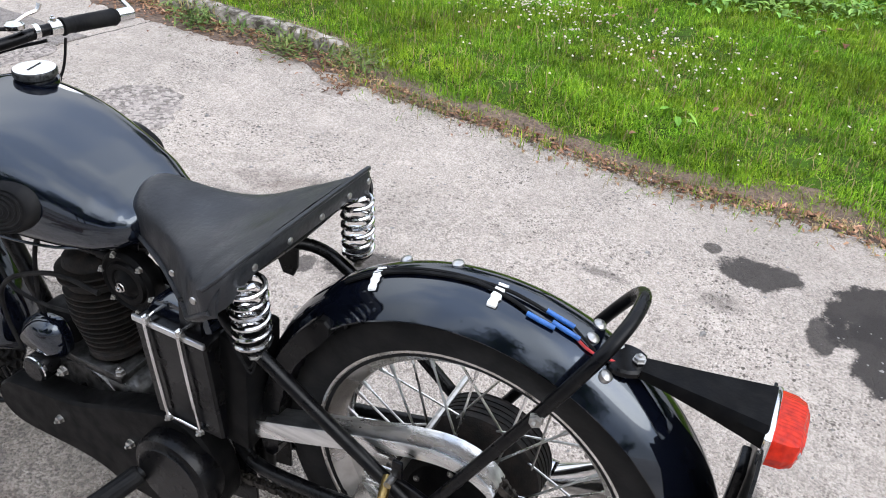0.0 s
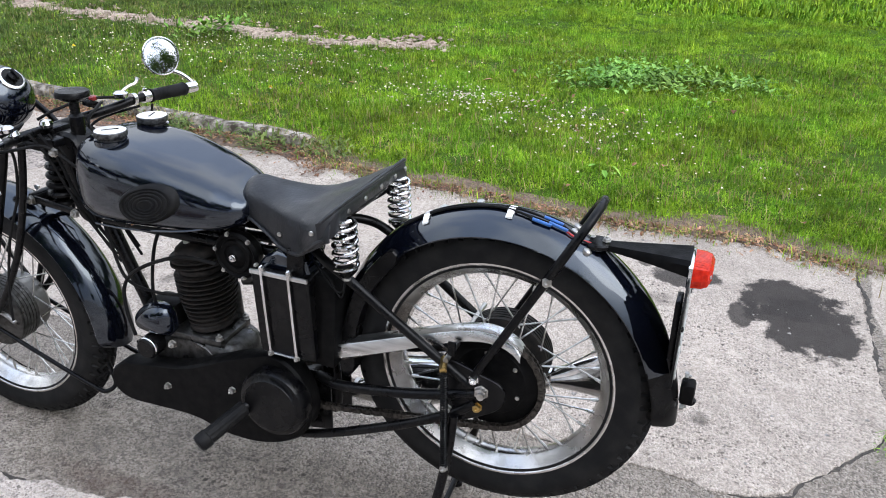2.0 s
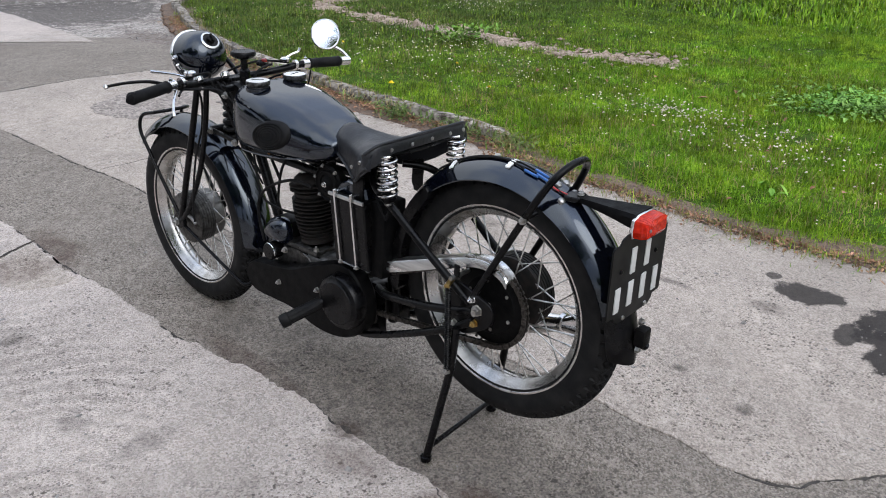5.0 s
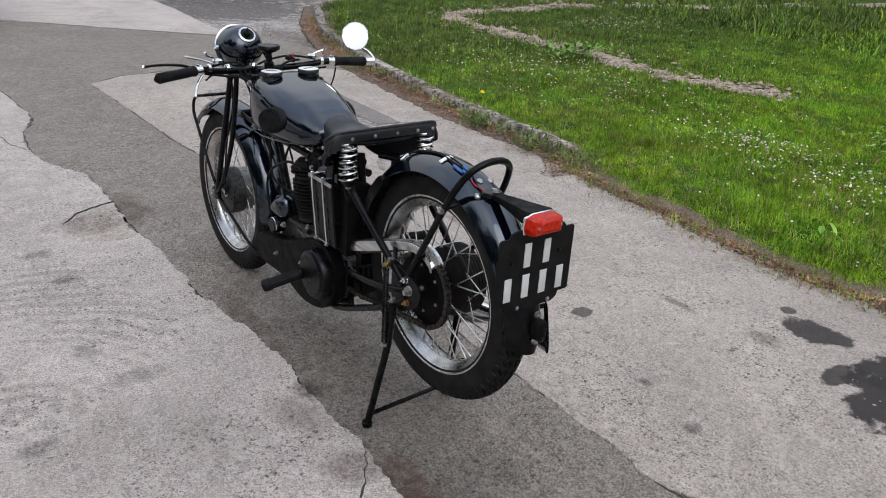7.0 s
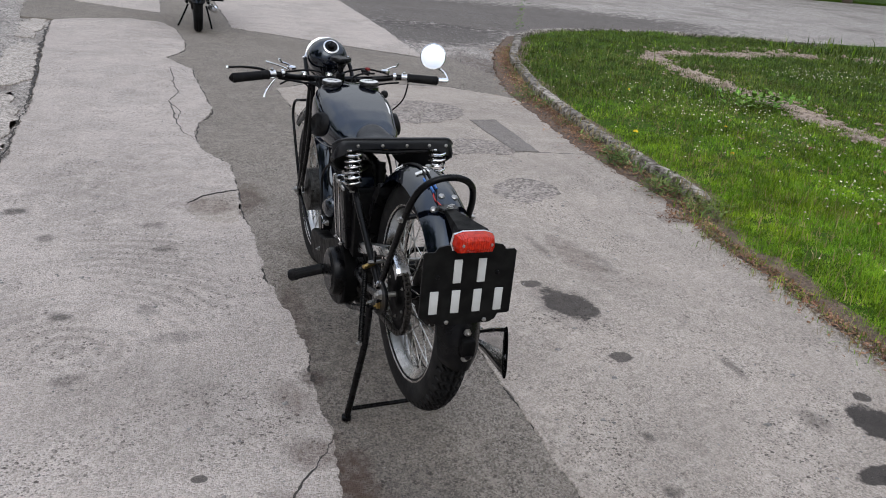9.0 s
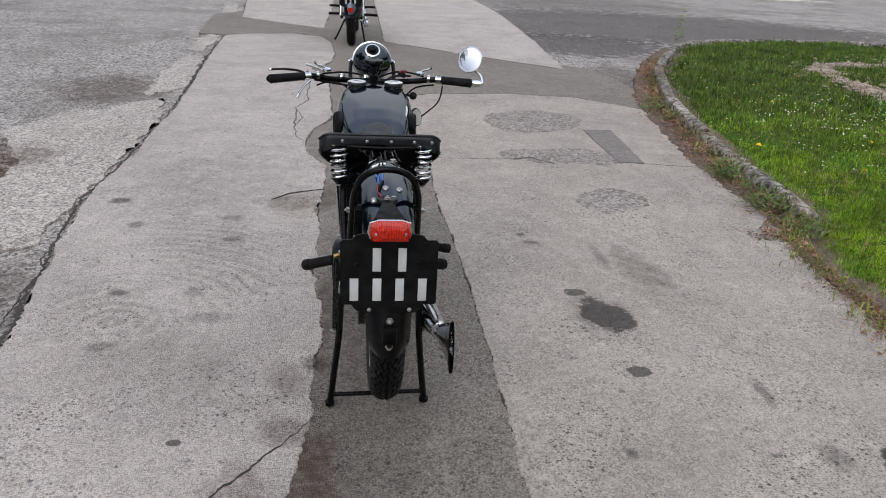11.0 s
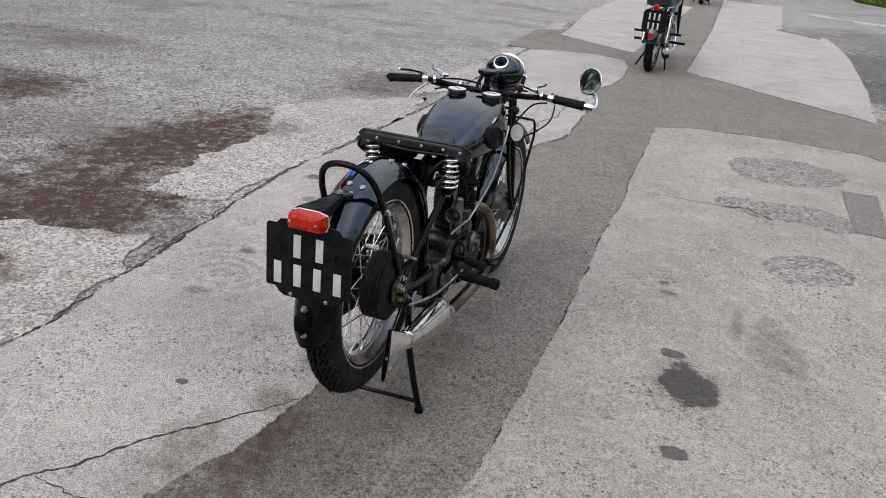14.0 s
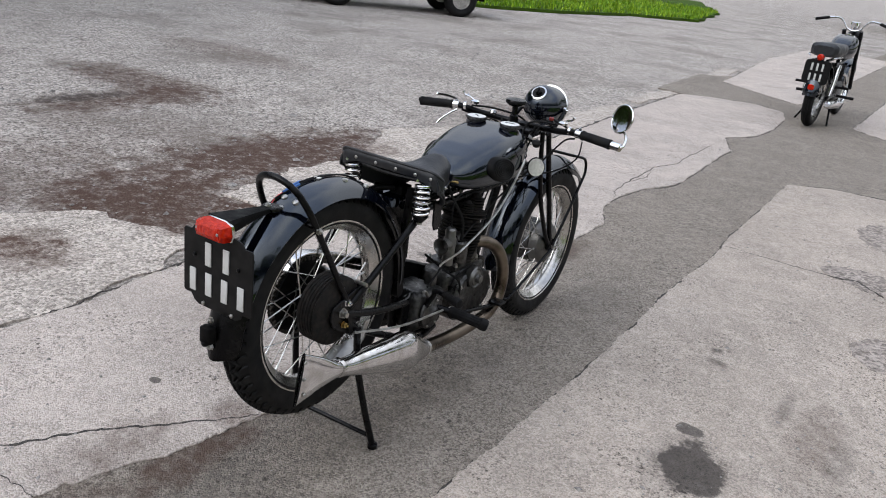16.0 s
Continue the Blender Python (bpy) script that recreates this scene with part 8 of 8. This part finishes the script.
    part("plate_bracket", block((0, -0.28, 0.58), (0.08, 0.02, 0.18), 0.004), SATIN, pl_)
    l1 = part("tail_lamp", lathe([(0.034, 0.0), (0.032, -0.03), (0.022, -0.045), (0.0, -0.048)], (0, -0.275, 0.735), "y", 20), LENS, b, "red tail lamp")
    part("lamp_base", tube([(0, -0.20, 0.72), (0, -0.275, 0.735)], [0.03, 0.036], 18, 1), guard_mat, l1)
    part("reflector", slab(rounded([(-0.026, 0.415), (-0.028, 0.455), (0, 0.462), (0.028, 0.455), (0.026, 0.415), (0, 0.408)], 3), -0.345, -0.355, "y", 0.002), LENS, b, "red rear reflector")
    part("lower_guard", tube([(-0.07, -0.33, 0.40), (-0.04, -0.36, 0.385), (0.04, -0.36, 0.385), (0.07, -0.33, 0.40)], 0.006, 8), SATIN, b)
    stand = part("side_stand", tube([(-0.10, 0.40, 0.25), (-0.17, 0.38, 0.10), (-0.22, 0.36, 0.004)], 0.011, 10), SATIN, b, "black prop stand")
    part("centre_stand", tube([(0.10, 0.36, 0.24), (0.13, 0.27, 0.12), (0.155, 0.20, 0.004)], 0.011, 10), SATIN, b)
    return b


roadster(pose(-0.185, 8.43, -0.008, 0, 0.0, -1.5) @ Matrix.Scale(1.07, 4), "black roadster motorcycle with chrome bars on prop stand", PLATE, WHITE,
         [(-0.064 + 0.052 * k, -0.045 + 0.052 * k, 0.60, 0.672) for k in range(3)] + [(-0.064 + 0.052 * k, -0.045 + 0.052 * k, 0.497, 0.570) for k in range(3)], GLOSS, GLOSS)
roadster(pose(-0.62, 22.6, 0, 0, 0.0, -2) @ Matrix.Scale(1.25, 4), "dark motorcycle with yellow plate and chrome crash bars", YELLOW, SATIN,
         [(-0.084 + 0.05 * k, -0.066 + 0.05 * k, 0.60, 0.672) for k in range(4)] + [(-0.064 + 0.052 * k, -0.045 + 0.052 * k, 0.497, 0.570) for k in range(3)], REDPAINT, GLOSS)

# ---- parked vehicle at the yard's far side ----
def car(m):
    c = thing("vehicle", "dark green flat-sided vehicle parked across the yard", "vehicle", m)
    paint = material("dark_vehicle_paint", (0.012, 0.016, 0.012), 0.3, grain=8, color2=(0.02, 0.022, 0.018), blotch=0.3)
    o = [(-2.1, 0.48), (-2.15, 0.75), (-2.0, 1.05), (-1.55, 1.18), (-1.1, 1.85), (1.6, 1.90), (2.05, 1.2), (2.15, 0.8), (2.1, 0.45)]
    body = part("body", slab(o, -0.85, 0.85, "x", 0.05), paint, c, "dark painted body")
    part("chassis", block((0, 0, 0.42), (1.3, 3.9, 0.14), 0.03), MATT, c)
    part("bumper", block((0, -2.2, 0.52), (1.65, 0.12, 0.16), 0.03), MATT, c)
    part("bumper", block((0, 2.2, 0.52), (1.65, 0.12, 0.16), 0.03), MATT, c)
    glass = material("dark_window_glass", (0.02, 0.025, 0.025), 0.05, grain=4, color2=(0.025, 0.03, 0.03))
    for sx in (-1, 1):
        for y0, y1 in ((-1.0, 0.15), (0.25, 1.45)):
            part("window", slab([(y0, 1.25), (y0 + 0.12, 1.72), (y1 - 0.05, 1.74), (y1, 1.25)], sx * 0.845, sx * 0.862, "x", 0.004), glass, body)
    for sx in (-1, 1):
        for y in (-1.35, 1.35):
            hub = part("wheel", lathe([(0.0, -0.06), (0.19, -0.07), (0.20, -0.085), (0.20, 0.085), (0.19, 0.07), (0.0, 0.06)], axis="x", n=30), STEEL, c, "steel wheel", (sx * 0.74, y, 0.36))
            v, f = tyre_mesh(0.375, 0.115, 0.20, 40, False)
            raw("tyre", v, f, TYRE, hub, "chunky black tyre")
    return c


car(pose(-9.95, 13.0, -0.03, 0, 0, -38))

# ---- far surroundings ----
sheet("far_lawn", ragged([(-10.2, 16.0), (-9.0, 19.0), (-8.3, 23.0), (-7.0, 25.3), (-8.6, 33), (-12.6, 43), (-40, 45), (-40, 22), (-14, 17)], 0.5, 0.2, 61), 0.05, 0.09, TURF, "far lawn island of rough grass")
r = np.random.default_rng(77)
q = np.c_[r.uniform(-20, -7, 26000), r.uniform(15.8, 34, 26000)]
lim = np.interp(q[:, 1], [16.0, 19.0, 23.0, 25.3, 33, 43], [-10.2, -9.0, -8.3, -7.0, -8.6, -12.6])
q = q[(q[:, 0] < lim) & (q[:, 1] > 16.0 + 0.1 * (-q[:, 0] - 10))]
blades("grass", q[:, 0], q[:, 1], np.full(len(q), 0.12), 0.035, GRASS, "rough green grass of the far lawn", 78, zfun=lambda a, b: 0.05)
fk_ = thing("far_kerb", "pale concrete kerb line of the far road", "kerb")
for i, (a, b) in enumerate(zip([(2.3, 23.6), (3.4, 22.8), (4.6, 22.1), (5.8, 21.5), (7.0, 21.0), (8.4, 20.8), (9.8, 20.7), (11.4, 20.7)], [(3.36, 22.83), (4.55, 22.13), (5.75, 21.53), (6.95, 21.02), (8.35, 20.81), (9.75, 20.71), (11.35, 20.7), (13.5, 20.9)])):
    d = Vector((b[0] - a[0], b[1] - a[1], 0))
    part("kerb_stone", block(((a[0] + b[0]) / 2, (a[1] + b[1]) / 2, -0.005), (d.length - 0.03, 0.16, 0.06), 0.012, Matrix.Rotation(math.atan2(d.y, d.x), 3, "Z")), FARKERB, fk_)
sheet("far_verge", ragged([(4.6, 36), (5.6, 33.5), (7.0, 30.0), (8.4, 27.5), (12, 25.8), (40, 24), (60, 60), (4.0, 60)], 0.5, 0.15, 63), 0.06, 0.10, TURF, "far grass verge beyond the road")
q = np.c_[r.uniform(4.5, 26, 30000), r.uniform(25, 44, 30000)]
q = q[q[:, 1] > np.interp(q[:, 0], [4.6, 5.6, 7.0, 8.4, 12, 26], [36, 33.5, 30, 27.5, 25.8, 24.9]) + 0.1]
blades("grass", q[:, 0], q[:, 1], np.full(len(q), 0.12), 0.04, DULLGRASS, "rough green grass of the far verge", 79, zfun=lambda a, b: 0.06)


def tree(m, height, spread, seed, label):
    t = thing("tree", label, "tree", m, "trees round the yard")
    q = random.Random(seed)
    top = height * 0.55
    bm = tube([(0, 0, -0.1), (0.1, 0.05, height * 0.2), (0.0, 0.1, height * 0.4), (0.1, 0, top)], [0.32, 0.24, 0.19, 0.10], 10, 4)
    tips = []
    for k in range(11):
        a = 2.4 * k + q.uniform(-0.3, 0.3)
        z0 = height * q.uniform(0.22, 0.5)
        L = spread * q.uniform(0.55, 1.0)
        e = Vector((L * math.cos(a), L * math.sin(a), z0 + L * q.uniform(0.4, 1.0)))
        mid = Vector((e.x * 0.45, e.y * 0.45, z0 + (e.z - z0) * 0.35))
        tube([(0, 0, z0), mid, e], [0.11, 0.07, 0.025], 7, 3, bm)
        tips += [mid.lerp(e, f) for f in (0.4, 0.7, 1.0)]
    tips.append(Vector((0, 0, height * 0.9)))
    part("trunk", bm, BARK, t, "grey-brown trunk and limbs")
    g = np.random.default_rng(seed)
    cl = np.concatenate([np.array(p) + g.normal(0, spread * 0.17, (300, 3)) * [1, 1, 0.8] for p in tips])
    o = leaves("crown", cl, 0.27, 0.17, FOLIAGE, "open crown of small green leaves", seed, 0.0)
    o.parent = t
    for key in ("kind", "category"):
        del o[key]
    return t


# never in view: some fill the mirror, the rest are added to darken reflections
first = tree(pose(-15, -5.5, -0.03), 12.5, 4.6, 100, "leafy deciduous tree out of view round the yard, for reflections")
second = tree(pose(9.5, -21, -0.03), 11.5, 4.2, 101, "leafy deciduous tree out of view round the yard, for reflections")
for i, (deg, dist) in enumerate(((172, 15), (155, 22), (142, 30), (192, 24), (222, 60), (305, 22), (320, 22), (336, 22), (352, 23), (8, 25), (24, 28), (183, 20), (266, 27), (279, 30), (44, 36), (60, 40), (76, 38), (92, 42))):
    a = radians(deg)
    copy_thing(second if i % 2 else first, pose(dist * math.cos(a), dist * math.sin(a), -0.03, 0, 0, 57 * i))
